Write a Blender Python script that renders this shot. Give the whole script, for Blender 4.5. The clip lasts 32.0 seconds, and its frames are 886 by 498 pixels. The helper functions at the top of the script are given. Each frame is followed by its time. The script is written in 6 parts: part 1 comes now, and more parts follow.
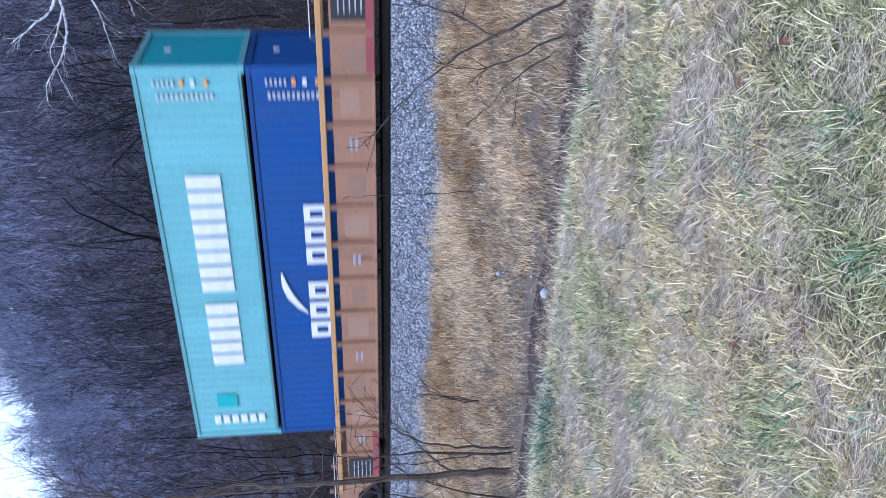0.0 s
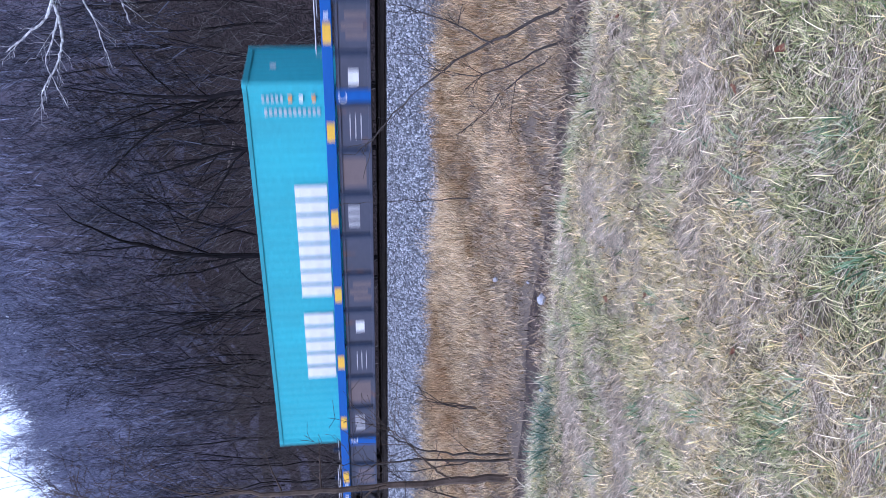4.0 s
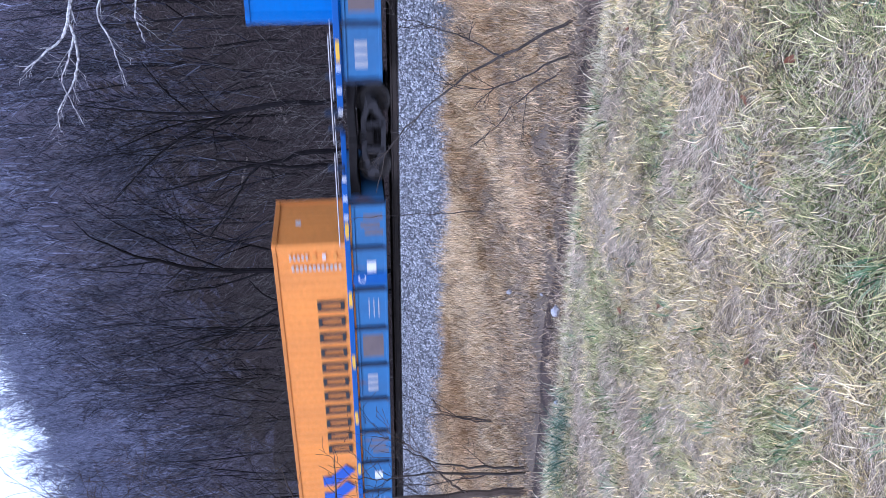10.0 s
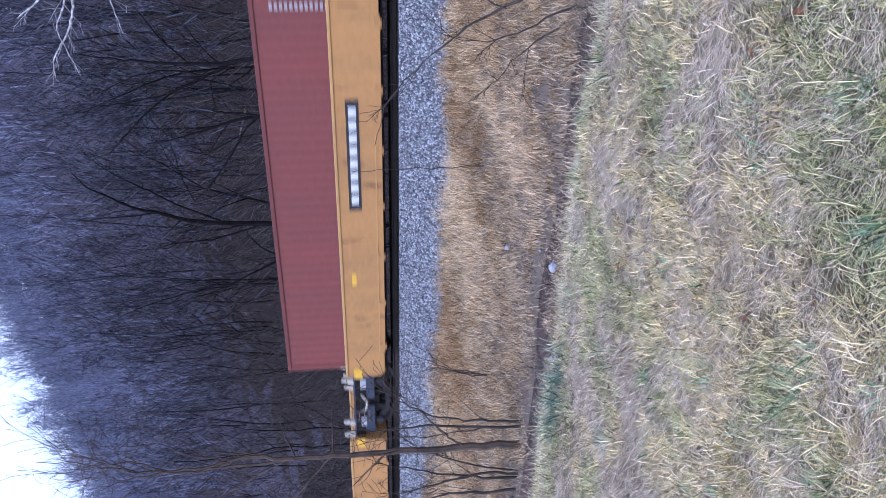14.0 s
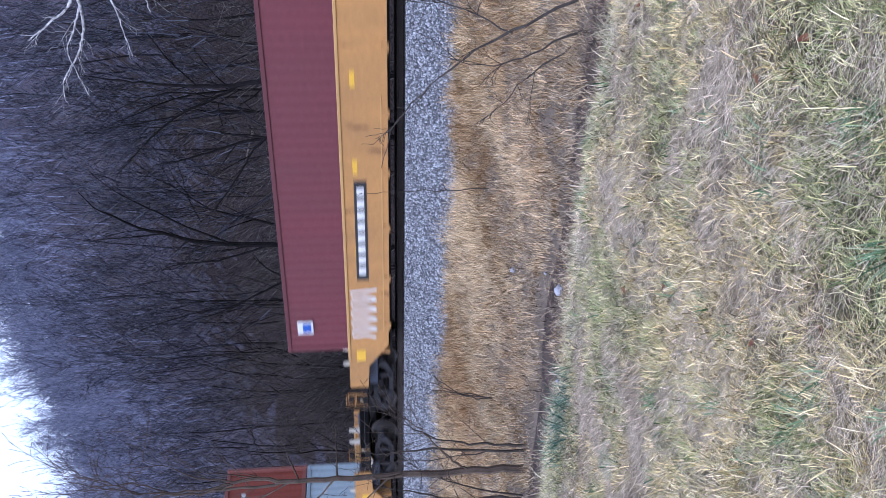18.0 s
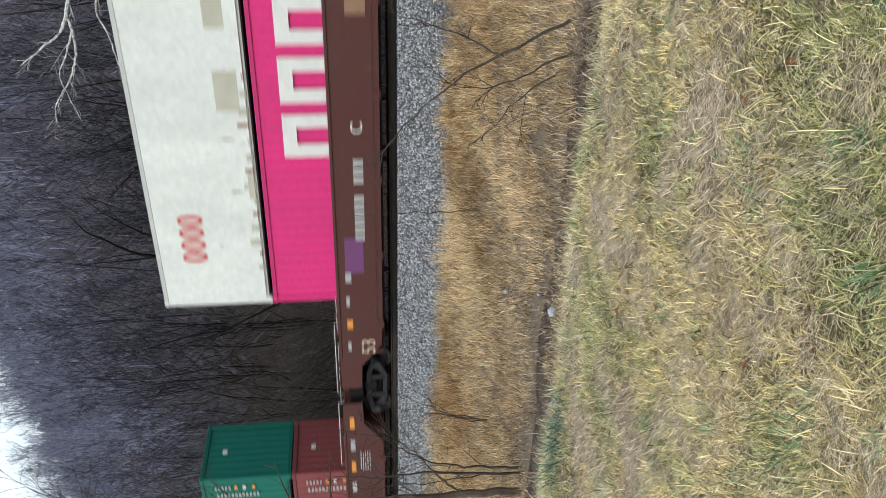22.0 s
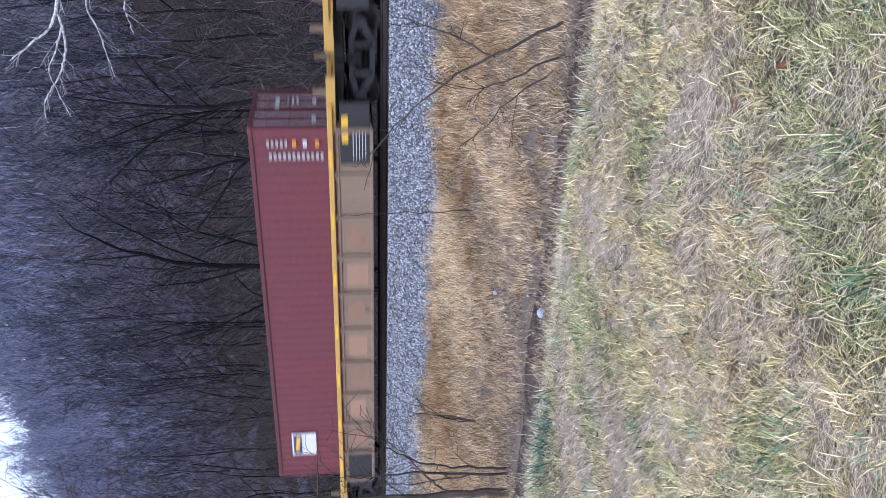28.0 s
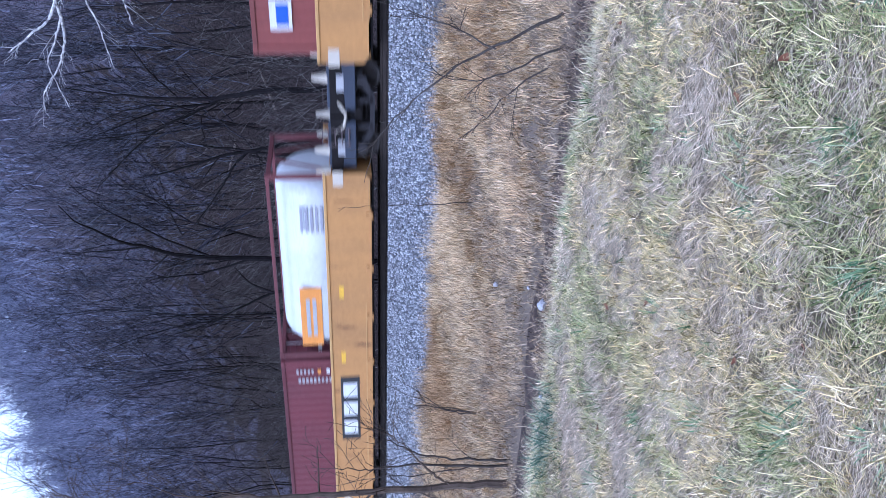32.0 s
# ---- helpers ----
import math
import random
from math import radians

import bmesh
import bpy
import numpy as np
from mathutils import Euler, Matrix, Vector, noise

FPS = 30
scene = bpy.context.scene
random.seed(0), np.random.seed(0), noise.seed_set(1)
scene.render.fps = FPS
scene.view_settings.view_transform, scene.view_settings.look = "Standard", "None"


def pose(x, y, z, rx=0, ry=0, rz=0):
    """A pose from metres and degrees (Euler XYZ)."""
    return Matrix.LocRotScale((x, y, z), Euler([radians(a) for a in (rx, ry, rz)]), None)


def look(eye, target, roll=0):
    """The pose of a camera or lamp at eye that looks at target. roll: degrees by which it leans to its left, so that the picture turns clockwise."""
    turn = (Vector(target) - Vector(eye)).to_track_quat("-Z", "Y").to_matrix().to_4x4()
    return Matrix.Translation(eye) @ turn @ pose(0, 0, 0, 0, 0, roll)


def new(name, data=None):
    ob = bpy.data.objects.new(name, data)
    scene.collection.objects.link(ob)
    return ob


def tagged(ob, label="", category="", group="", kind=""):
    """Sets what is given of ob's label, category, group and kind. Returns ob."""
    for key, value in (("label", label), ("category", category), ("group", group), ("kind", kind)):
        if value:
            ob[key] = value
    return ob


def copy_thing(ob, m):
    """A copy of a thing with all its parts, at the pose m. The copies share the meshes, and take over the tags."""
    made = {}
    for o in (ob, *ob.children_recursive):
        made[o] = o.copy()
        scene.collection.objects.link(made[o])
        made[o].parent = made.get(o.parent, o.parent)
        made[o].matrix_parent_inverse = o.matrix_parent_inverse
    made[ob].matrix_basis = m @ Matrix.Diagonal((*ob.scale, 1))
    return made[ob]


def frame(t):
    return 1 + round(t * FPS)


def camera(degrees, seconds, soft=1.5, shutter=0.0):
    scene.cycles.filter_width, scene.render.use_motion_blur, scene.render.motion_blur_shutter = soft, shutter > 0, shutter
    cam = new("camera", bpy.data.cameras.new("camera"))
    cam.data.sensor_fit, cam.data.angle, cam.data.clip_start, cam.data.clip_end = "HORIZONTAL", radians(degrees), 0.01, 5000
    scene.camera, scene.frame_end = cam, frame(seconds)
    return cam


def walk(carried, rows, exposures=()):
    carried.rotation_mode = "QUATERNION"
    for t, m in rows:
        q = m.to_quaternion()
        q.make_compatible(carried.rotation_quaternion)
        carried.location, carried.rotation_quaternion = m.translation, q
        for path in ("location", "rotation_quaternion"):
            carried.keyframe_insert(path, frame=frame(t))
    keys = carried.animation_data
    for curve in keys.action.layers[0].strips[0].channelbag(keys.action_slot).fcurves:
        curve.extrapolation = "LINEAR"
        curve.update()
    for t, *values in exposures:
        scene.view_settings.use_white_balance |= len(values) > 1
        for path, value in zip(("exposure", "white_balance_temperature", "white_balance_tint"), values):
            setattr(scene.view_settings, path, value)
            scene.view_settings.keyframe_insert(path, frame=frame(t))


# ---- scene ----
# World: x along the track (the train runs towards +x), y away from the lawn, z = 0 at the rail heads.
cam = camera(56.56, 32.0, soft=0.55, shutter=0.35)
PATH = [
    (0, 0.001, -19.944, 1.032, -16.94, 83.02, -72.81), (0.5, 0.002, -19.932, 1.034, -18.69, 82.77, -74.88),
    (1, -0.001, -19.926, 1.032, -17.37, 82.87, -73.63), (1.5, -0.004, -19.921, 1.032, -16.12, 82.97, -72.05),
    (2, -0.002, -19.921, 1.034, -16.02, 82.87, -71.65), (2.5, -0.001, -19.927, 1.030, -15.40, 82.54, -71.10),
    (3, -0.000, -19.929, 1.032, -17.07, 82.71, -73.20), (3.5, 0.005, -19.934, 1.032, -17.64, 82.66, -73.93),
    (5.5, -0.000, -19.930, 1.031, -19.74, 82.92, -76.03), (6, 0.000, -19.928, 1.030, -18.56, 82.94, -74.94),
    (6.5, -0.005, -19.916, 1.030, -17.79, 83.49, -74.09), (7, -0.011, -19.913, 1.029, -16.45, 83.17, -72.29),
    (7.5, -0.006, -19.915, 1.031, -17.94, 83.09, -73.80), (8, -0.004, -19.923, 1.032, -18.41, 83.43, -74.24),
    (8.5, 0.001, -19.928, 1.032, -20.07, 83.77, -76.16), (9, -0.001, -19.936, 1.033, -19.18, 83.66, -75.35),
    (9.5, 0.006, -19.942, 1.034, -21.97, 83.63, -78.35), (10, 0.019, -19.956, 1.036, -23.97, 83.37, -81.22),
    (10.5, 0.001, -19.941, 1.032, -23.11, 83.11, -78.58), (11, 0.002, -19.945, 1.035, -24.58, 83.62, -80.08),
    (11.5, -0.004, -19.944, 1.035, -23.75, 83.55, -79.13), (12, -0.002, -19.945, 1.034, -23.50, 83.62, -78.55),
    (12.5, 0.003, -19.945, 1.027, -23.73, 83.59, -78.85), (13, 0.005, -19.953, 1.036, -22.69, 83.77, -77.93),
    (13.5, -0.004, -19.943, 1.034, -21.71, 83.63, -75.90), (15.5, -0.010, -19.914, 1.028, -20.00, 83.22, -74.24),
    (16, -0.011, -19.903, 1.030, -16.00, 83.06, -71.26), (16.5, -0.003, -19.914, 1.029, -14.81, 82.88, -70.16),
    (17, -0.005, -19.921, 1.030, -14.18, 82.88, -69.95), (17.5, 0.004, -19.932, 1.033, -13.52, 83.58, -69.51),
    (18, 0.001, -19.941, 1.037, -17.99, 83.98, -73.63), (18.5, 0.002, -19.948, 1.037, -22.14, 84.36, -77.14),
    (19, 0.001, -19.941, 1.031, -29.03, 84.51, -81.66), (19.5, -0.007, -19.941, 1.034, -28.28, 84.63, -80.26),
    (20, -0.011, -19.927, 1.029, -27.21, 84.09, -81.25), (20.5, -0.003, -19.924, 1.032, -22.85, 82.88, -78.17),
    (21, 0.006, -19.917, 1.032, -28.79, 83.76, -85.51), (21.5, 0.001, -19.926, 1.030, -22.55, 83.76, -79.58),
    (22, 0.009, -19.933, 1.034, -19.05, 83.38, -76.17), (22.5, 0.011, -19.938, 1.034, -16.99, 83.57, -74.17),
    (23, 0.008, -19.937, 1.034, -16.23, 83.50, -73.36), (23.5, 0.005, -19.927, 1.032, -16.51, 82.91, -73.53),
    (24, 0.007, -19.924, 1.033, -15.63, 83.29, -72.17), (24.5, -0.001, -19.909, 1.036, -17.45, 83.93, -73.70),
    (25, -0.004, -19.908, 1.033, -14.52, 83.04, -70.32), (25.5, -0.002, -19.908, 1.034, -15.85, 83.49, -72.04),
    (26, -0.002, -19.921, 1.031, -15.14, 83.43, -71.73), (26.5, 0.004, -19.924, 1.032, -13.96, 82.85, -70.92),
    (28.5, 0.007, -19.930, 1.033, -12.85, 82.85, -69.98), (29, 0.003, -19.929, 1.028, -12.51, 82.65, -69.43),
    (29.5, -0.004, -19.915, 1.031, -11.78, 82.98, -68.42), (30, -0.007, -19.910, 1.030, -11.31, 82.85, -67.68),
    (30.5, -0.006, -19.911, 1.032, -10.64, 82.84, -67.15), (31, 0.002, -19.917, 1.030, -12.71, 82.97, -69.41),
    (31.5, 0.001, -19.923, 1.033, -12.71, 82.92, -69.34), (32, 0.005, -19.915, 1.031, -14.08, 82.87, -70.61)]
# seconds, stops, kelvin, tint: the phone's exposure and white balance drift with the colours of the load
EXPOSURES = [
    (0, 0.0, 4810, 16), (1, -0.13, 5430, 6), (2, -0.3, 5630, 10), (3, -0.01, 4960, 26), (6, -0.18, 5060, 16), (7, -0.21, 5010, 16), (8, -0.1, 5110, 16), (9, -0.2, 5110, 10),
    (10, 0.04, 5010, 22), (11, -0.08, 5110, 16), (12, -0.13, 4910, 22), (13, -0.09, 4910, 24), (16, -0.09, 4910, 24), (17, -0.04, 4960, 20), (18, -0.07, 5110, 20), (19, -0.09, 5330, 12),
    (20, -0.37, 6380, 12), (21, -0.09, 5180, 20), (22, -0.26, 6480, 2), (23, -0.08, 5230, 12), (24, 0.1, 4930, 14), (25, -0.07, 5380, 10), (26, -0.35, 6730, 2), (29, 0.17, 4710, 24),
    (30, 0.09, 4660, 22), (31, 0.09, 4760, 22), (32, 0.08, 4710, 20)]
walk(cam, [(r[0], pose(*r[1:])) for r in PATH], EXPOSURES)

# ---- world, sun and exposure: a flat overcast winter day ----
world = bpy.data.worlds.new("overcast_sky")
scene.world = world
world.use_nodes = True
wn, wl = world.node_tree.nodes, world.node_tree.links
sky = wn.new("ShaderNodeTexSky")
sky.sky_type = "NISHITA"
sky.sun_disc = False
sky.sun_elevation, sky.sun_rotation = radians(38), radians(200)
sky.air_density, sky.dust_density, sky.ozone_density = 1.2, 4.0, 1.0
cloud = wn.new("ShaderNodeMix")
cloud.data_type = "RGBA"
cloud.inputs[0].default_value = 0.75
cloud.inputs[7].default_value = (10.0, 10.6, 11.4, 1)
wl.new(sky.outputs[0], cloud.inputs[6])
wl.new(cloud.outputs[2], wn["Background"].inputs[0])
wn["Background"].inputs[1].default_value = 0.16
sun = new("sun", bpy.data.lights.new("sun", "SUN"))
sun.data.energy, sun.data.angle, sun.data.color = 1.5, radians(25), (1.0, 0.985, 0.97)
sun.matrix_world = look((0, 0, 36), (16, 45, 0))
scene.view_settings.exposure = 0.0

# ---- materials ----
def surface(name, base, second=None, scale=6.0, amount=0.5, rough=0.7, metal=0.0, bump=0.15, fine=60.0, stains=None, stain_at=0.62, stretch=(1, 1, 1), per_object=0.0, gloss=0.5):
    """A procedural surface: two-scale noise between base and second, optional stains, fine bump."""
    m = bpy.data.materials.new(name)
    m.use_nodes = True
    n, l = m.node_tree.nodes, m.node_tree.links
    p = n["Principled BSDF"]
    p.inputs["Roughness"].default_value = rough
    p.inputs["Metallic"].default_value = metal
    p.inputs["Specular IOR Level"].default_value = gloss
    second = second or tuple(c * 0.72 for c in base)
    co = n.new("ShaderNodeTexCoord")
    mp = n.new("ShaderNodeMapping")
    mp.inputs["Scale"].default_value = stretch
    l.new(co.outputs["Object"], mp.inputs[0])
    big = n.new("ShaderNodeTexNoise")
    big.inputs["Scale"].default_value, big.inputs["Detail"].default_value = scale, 6
    l.new(mp.outputs[0], big.inputs["Vector"])
    ramp = n.new("ShaderNodeMapRange")
    ramp.inputs[1].default_value, ramp.inputs[2].default_value = 0.5 - 0.28 / max(amount, 0.05) * 0.5, 0.5 + 0.28 / max(amount, 0.05) * 0.5
    l.new(big.outputs["Fac"], ramp.inputs[0])
    mix = n.new("ShaderNodeMix")
    mix.data_type = "RGBA"
    mix.inputs[6].default_value, mix.inputs[7].default_value = (*base, 1), (*second, 1)
    l.new(ramp.outputs[0], mix.inputs[0])
    out = mix.outputs[2]
    small = n.new("ShaderNodeTexNoise")
    small.inputs["Scale"].default_value, small.inputs["Detail"].default_value = fine, 4
    l.new(mp.outputs[0], small.inputs["Vector"])
    speck = n.new("ShaderNodeMix")
    speck.data_type, speck.blend_type = "RGBA", "MULTIPLY"
    speck.inputs[0].default_value = 0.45
    l.new(out, speck.inputs[6])
    tone = n.new("ShaderNodeMapRange")
    tone.inputs[1].default_value, tone.inputs[2].default_value, tone.inputs[3].default_value, tone.inputs[4].default_value = 0.3, 0.7, 0.55, 1.25
    l.new(small.outputs["Fac"], tone.inputs[0])
    l.new(tone.outputs[0], speck.inputs[7])
    out = speck.outputs[2]
    if stains:
        st = n.new("ShaderNodeTexNoise")
        st.inputs["Scale"].default_value, st.inputs["Detail"].default_value, st.inputs["Roughness"].default_value = scale * 1.7, 8, 0.7
        l.new(mp.outputs[0], st.inputs["Vector"])
        edge = n.new("ShaderNodeMapRange")
        edge.inputs[1].default_value, edge.inputs[2].default_value = stain_at, stain_at + 0.08
        l.new(st.outputs["Fac"], edge.inputs[0])
        sm = n.new("ShaderNodeMix")
        sm.data_type = "RGBA"
        l.new(edge.outputs[0], sm.inputs[0])
        l.new(out, sm.inputs[6])
        sm.inputs[7].default_value = (*stains, 1)
        out = sm.outputs[2]
    if per_object:
        info = n.new("ShaderNodeObjectInfo")
        vary = n.new("ShaderNodeMapRange")
        vary.inputs[3].default_value, vary.inputs[4].default_value = 1 - per_object, 1 + per_object
        l.new(info.outputs["Random"], vary.inputs[0])
        vm = n.new("ShaderNodeMix")
        vm.data_type, vm.blend_type = "RGBA", "MULTIPLY"
        vm.inputs[0].default_value = 1
        l.new(out, vm.inputs[6])
        l.new(vary.outputs[0], vm.inputs[7])
        out = vm.outputs[2]
    l.new(out, p.inputs["Base Color"])
    if bump:
        b = n.new("ShaderNodeBump")
        b.inputs["Strength"].default_value, b.inputs["Distance"].default_value = bump, 0.02
        l.new(small.outputs["Fac"], b.inputs["Height"])
        l.new(b.outputs[0], p.inputs["Normal"])
    return m


def island_mix(name, colours, patch=0.6, patch_scale=0.9, rough=0.8, fuzz=0.35):
    """For blades and stones joined in one mesh: a ramp of colours by the island's random value, shifted by patches on the ground."""
    m = bpy.data.materials.new(name)
    m.use_nodes = True
    n, l = m.node_tree.nodes, m.node_tree.links
    p = n["Principled BSDF"]
    p.inputs["Roughness"].default_value = rough
    p.inputs["Specular IOR Level"].default_value = 0.12
    geo = n.new("ShaderNodeNewGeometry")
    co = n.new("ShaderNodeTexCoord")
    noi = n.new("ShaderNodeTexNoise")
    noi.inputs["Scale"].default_value, noi.inputs["Detail"].default_value = patch_scale, 5
    l.new(co.outputs["Object"], noi.inputs["Vector"])
    wide = n.new("ShaderNodeMapRange")
    wide.inputs[1].default_value, wide.inputs[2].default_value = 0.3, 0.7
    l.new(noi.outputs["Fac"], wide.inputs[0])
    add = n.new("ShaderNodeMix")
    add.inputs[0].default_value = patch
    l.new(geo.outputs["Random Per Island"], add.inputs[2])
    l.new(wide.outputs[0], add.inputs[3])
    ramp = n.new("ShaderNodeValToRGB")
    els = ramp.color_ramp.elements
    while len(els) < len(colours):
        els.new(0.5)
    for i, c in enumerate(colours):
        els[i].position = i / (len(colours) - 1)
        els[i].color = (*c, 1)
    l.new(add.outputs[0], ramp.inputs[0])
    tone = n.new("ShaderNodeMapRange")
    tone.inputs[3].default_value, tone.inputs[4].default_value = 1 - fuzz, 1 + fuzz
    white = n.new("ShaderNodeTexWhiteNoise")
    white.noise_dimensions = "1D"
    l.new(geo.outputs["Random Per Island"], white.inputs["W"])
    l.new(white.outputs["Value"], tone.inputs[0])
    mul = n.new("ShaderNodeMix")
    mul.data_type, mul.blend_type = "RGBA", "MULTIPLY"
    mul.inputs[0].default_value = 1
    l.new(ramp.outputs[0], mul.inputs[6])
    l.new(tone.outputs[0], mul.inputs[7])
    l.new(mul.outputs[2], p.inputs["Base Color"])
    return m


PAINTS = {}


def paint(name, rgb, rust=0.72, rough=0.5, dirt=0.5):
    """Weathered vehicle paint with streaks running down and rust spots."""
    if name not in PAINTS:
        PAINTS[name] = surface(name, rgb, tuple(c * 0.8 + 0.012 for c in rgb), scale=0.9, amount=dirt, rough=rough, bump=0.04, fine=25, stains=(0.16, 0.075, 0.04), stain_at=rust, stretch=(1.6, 1.6, 0.35), gloss=0.22)
    return PAINTS[name]


SOIL = surface("lawn_soil", (0.065, 0.052, 0.032), (0.15, 0.125, 0.078), scale=3, rough=0.95, bump=0.6, fine=60, gloss=0.1)
SWALE = surface("swale_soil", (0.09, 0.068, 0.052), (0.20, 0.16, 0.125), scale=2, rough=0.95, bump=0.6, fine=30, gloss=0.1)
DITCH = surface("dark_ditch_soil", (0.030, 0.021, 0.018), (0.085, 0.060, 0.050), scale=5, amount=0.9, rough=0.9, bump=0.8, fine=40, gloss=0.15)
BALLAST = surface("ballast_bed", (0.05, 0.051, 0.057), (0.17, 0.173, 0.185), scale=30, amount=1.0, rough=0.9, bump=1.0, fine=45, gloss=0.1)
# litter of the upper slope: its bluish tint is haze put into the colour
LITTER = surface("hazy_leaf_litter", (0.033, 0.030, 0.039), (0.128, 0.114, 0.147), scale=9, amount=1.2, rough=0.95, bump=1.0, fine=40, gloss=0.05)
# darker, browner litter for the foot of the hillside
DARK_LITTER = surface("dark_brown_leaf_litter", (0.017, 0.014, 0.014), (0.066, 0.050, 0.048), scale=11, amount=1.2, rough=0.95, bump=1.0, fine=45, gloss=0.05)
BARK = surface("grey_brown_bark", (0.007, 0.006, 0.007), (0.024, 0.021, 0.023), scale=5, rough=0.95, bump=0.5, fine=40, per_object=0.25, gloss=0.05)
# the blue cast of these slope twigs paints in some haze
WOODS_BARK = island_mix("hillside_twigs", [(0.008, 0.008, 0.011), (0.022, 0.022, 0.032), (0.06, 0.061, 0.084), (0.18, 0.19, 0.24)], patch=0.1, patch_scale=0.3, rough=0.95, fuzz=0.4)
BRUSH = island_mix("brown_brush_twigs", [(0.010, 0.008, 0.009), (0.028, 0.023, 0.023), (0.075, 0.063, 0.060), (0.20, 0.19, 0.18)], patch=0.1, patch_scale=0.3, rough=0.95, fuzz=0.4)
# far and ridge twigs: distance haze painted into the bark as blue-grey
FAR_HAZE_BARK = island_mix("far_haze_twigs", [(0.06, 0.064, 0.098), (0.145, 0.152, 0.22), (0.245, 0.258, 0.36), (0.36, 0.38, 0.50)], patch=0.2, patch_scale=0.3, rough=0.95, fuzz=0.3)
RIDGE_HAZE_BARK = island_mix("ridge_haze_twigs", [(0.035, 0.038, 0.055), (0.085, 0.09, 0.125), (0.14, 0.15, 0.20), (0.21, 0.225, 0.29)], patch=0.2, patch_scale=0.3, rough=0.95, fuzz=0.3)
PALE_BARK = surface("pale_peeling_bark", (0.78, 0.78, 0.78), (0.16, 0.15, 0.15), scale=9, amount=0.8, rough=0.85, bump=0.3, fine=30)
YOUNG_BARK = surface("brown_young_bark", (0.05, 0.038, 0.03), (0.16, 0.12, 0.095), scale=5, rough=0.9, bump=0.4, gloss=0.15)
TWIG = surface("dark_twig_bark", (0.035, 0.028, 0.025), (0.10, 0.085, 0.075), scale=6, rough=0.9, bump=0.2, gloss=0.15)
STEEL_RAIL = surface("rail_steel", (0.022, 0.017, 0.016), (0.05, 0.036, 0.03), scale=4, rough=0.6, metal=0.4, bump=0.1)
TIE_WOOD = surface("creosoted_tie", (0.035, 0.03, 0.027), (0.07, 0.06, 0.05), scale=5, rough=0.9, bump=0.5)
BLACK_IRON = surface("grimy_black_iron", (0.008, 0.007, 0.008), (0.022, 0.019, 0.019), scale=5, rough=0.8, bump=0.2, fine=30, gloss=0.15)
FRAME_IRON = surface("dusty_cast_iron", (0.022, 0.021, 0.024), (0.05, 0.047, 0.052), scale=5, rough=0.8, bump=0.2, fine=30, gloss=0.2)
WHEEL_STEEL = surface("wheel_steel", (0.022, 0.019, 0.019), (0.045, 0.038, 0.036), scale=5, rough=0.7, metal=0.2, bump=0.1)
GALV = surface("galvanised_steel", (0.58, 0.58, 0.58), (0.4, 0.38, 0.36), scale=5, rough=0.5, metal=0.3, bump=0.05)
WHITE_MARK = surface("white_marking", (0.78, 0.78, 0.78), (0.62, 0.62, 0.62), scale=4, rough=0.6, bump=0.02)
LITTER_WHITE = surface("crumpled_white_litter", (0.52, 0.52, 0.57), (0.33, 0.33, 0.37), scale=20, rough=0.5, bump=0.4)
CODE_MARK = surface("dull_code_marking", (0.52, 0.52, 0.52), (0.4, 0.4, 0.4), scale=4, rough=0.7, bump=0.02)
MARKS = {"white": WHITE_MARK}


def mark(name, rgb):
    if name not in MARKS:
        MARKS[name] = surface(name + "_marking", rgb, tuple(c * 0.8 for c in rgb), scale=3, rough=0.6, bump=0.02)
    return MARKS[name]


mark("navy", (0.03, 0.06, 0.17)), mark("blue", (0.02, 0.10, 0.5)), mark("black", (0.02, 0.02, 0.022)), mark("red", (0.62, 0.04, 0.03))
mark("orange", (0.8, 0.32, 0.05)), mark("yellow", (0.85, 0.5, 0.03)), mark("sky", (0.25, 0.62, 0.85)), mark("pale_grey", (0.45, 0.45, 0.47))
mark("lime", (0.75, 0.75, 0.08)), mark("coral", (0.75, 0.2, 0.1)), mark("mid_blue", (0.1, 0.22, 0.55)), mark("grey", (0.35, 0.35, 0.42)), mark("green", (0.05, 0.35, 0.3))
mark("teal_patch", (0.03, 0.42, 0.4)), mark("mauve", (0.16, 0.04, 0.16)), mark("tan", (0.29, 0.165, 0.10)), mark("rust", (0.28, 0.11, 0.06))
mark("deep_blue", (0.015, 0.075, 0.30)), mark("ochre", (0.47, 0.29, 0.13)), mark("bone", (0.62, 0.56, 0.46)), mark("tan_light", (0.6, 0.5, 0.38)), mark("grime", (0.52, 0.50, 0.42)), mark("red_faded", (0.30, 0.06, 0.06)), mark("tan_pale", (0.38, 0.22, 0.135)), mark("brown_haze", (0.16, 0.12, 0.12))

# ---- helpers for meshes ----
def part(name, bm, material, parent=None, label=""):
    """Links a bmesh (or a mesh) as one object under a thing or a part."""
    if isinstance(bm, bpy.types.Mesh):
        me = bm
    else:
        me = bpy.data.meshes.new(name)
        bm.to_mesh(me)
        bm.free()
    if not me.materials:
        me.materials.append(None)
    ob = new(name, me)
    ob.material_slots[0].link = "OBJECT"
    ob.material_slots[0].material = material
    ob.parent = parent
    return tagged(ob, label) if label else ob


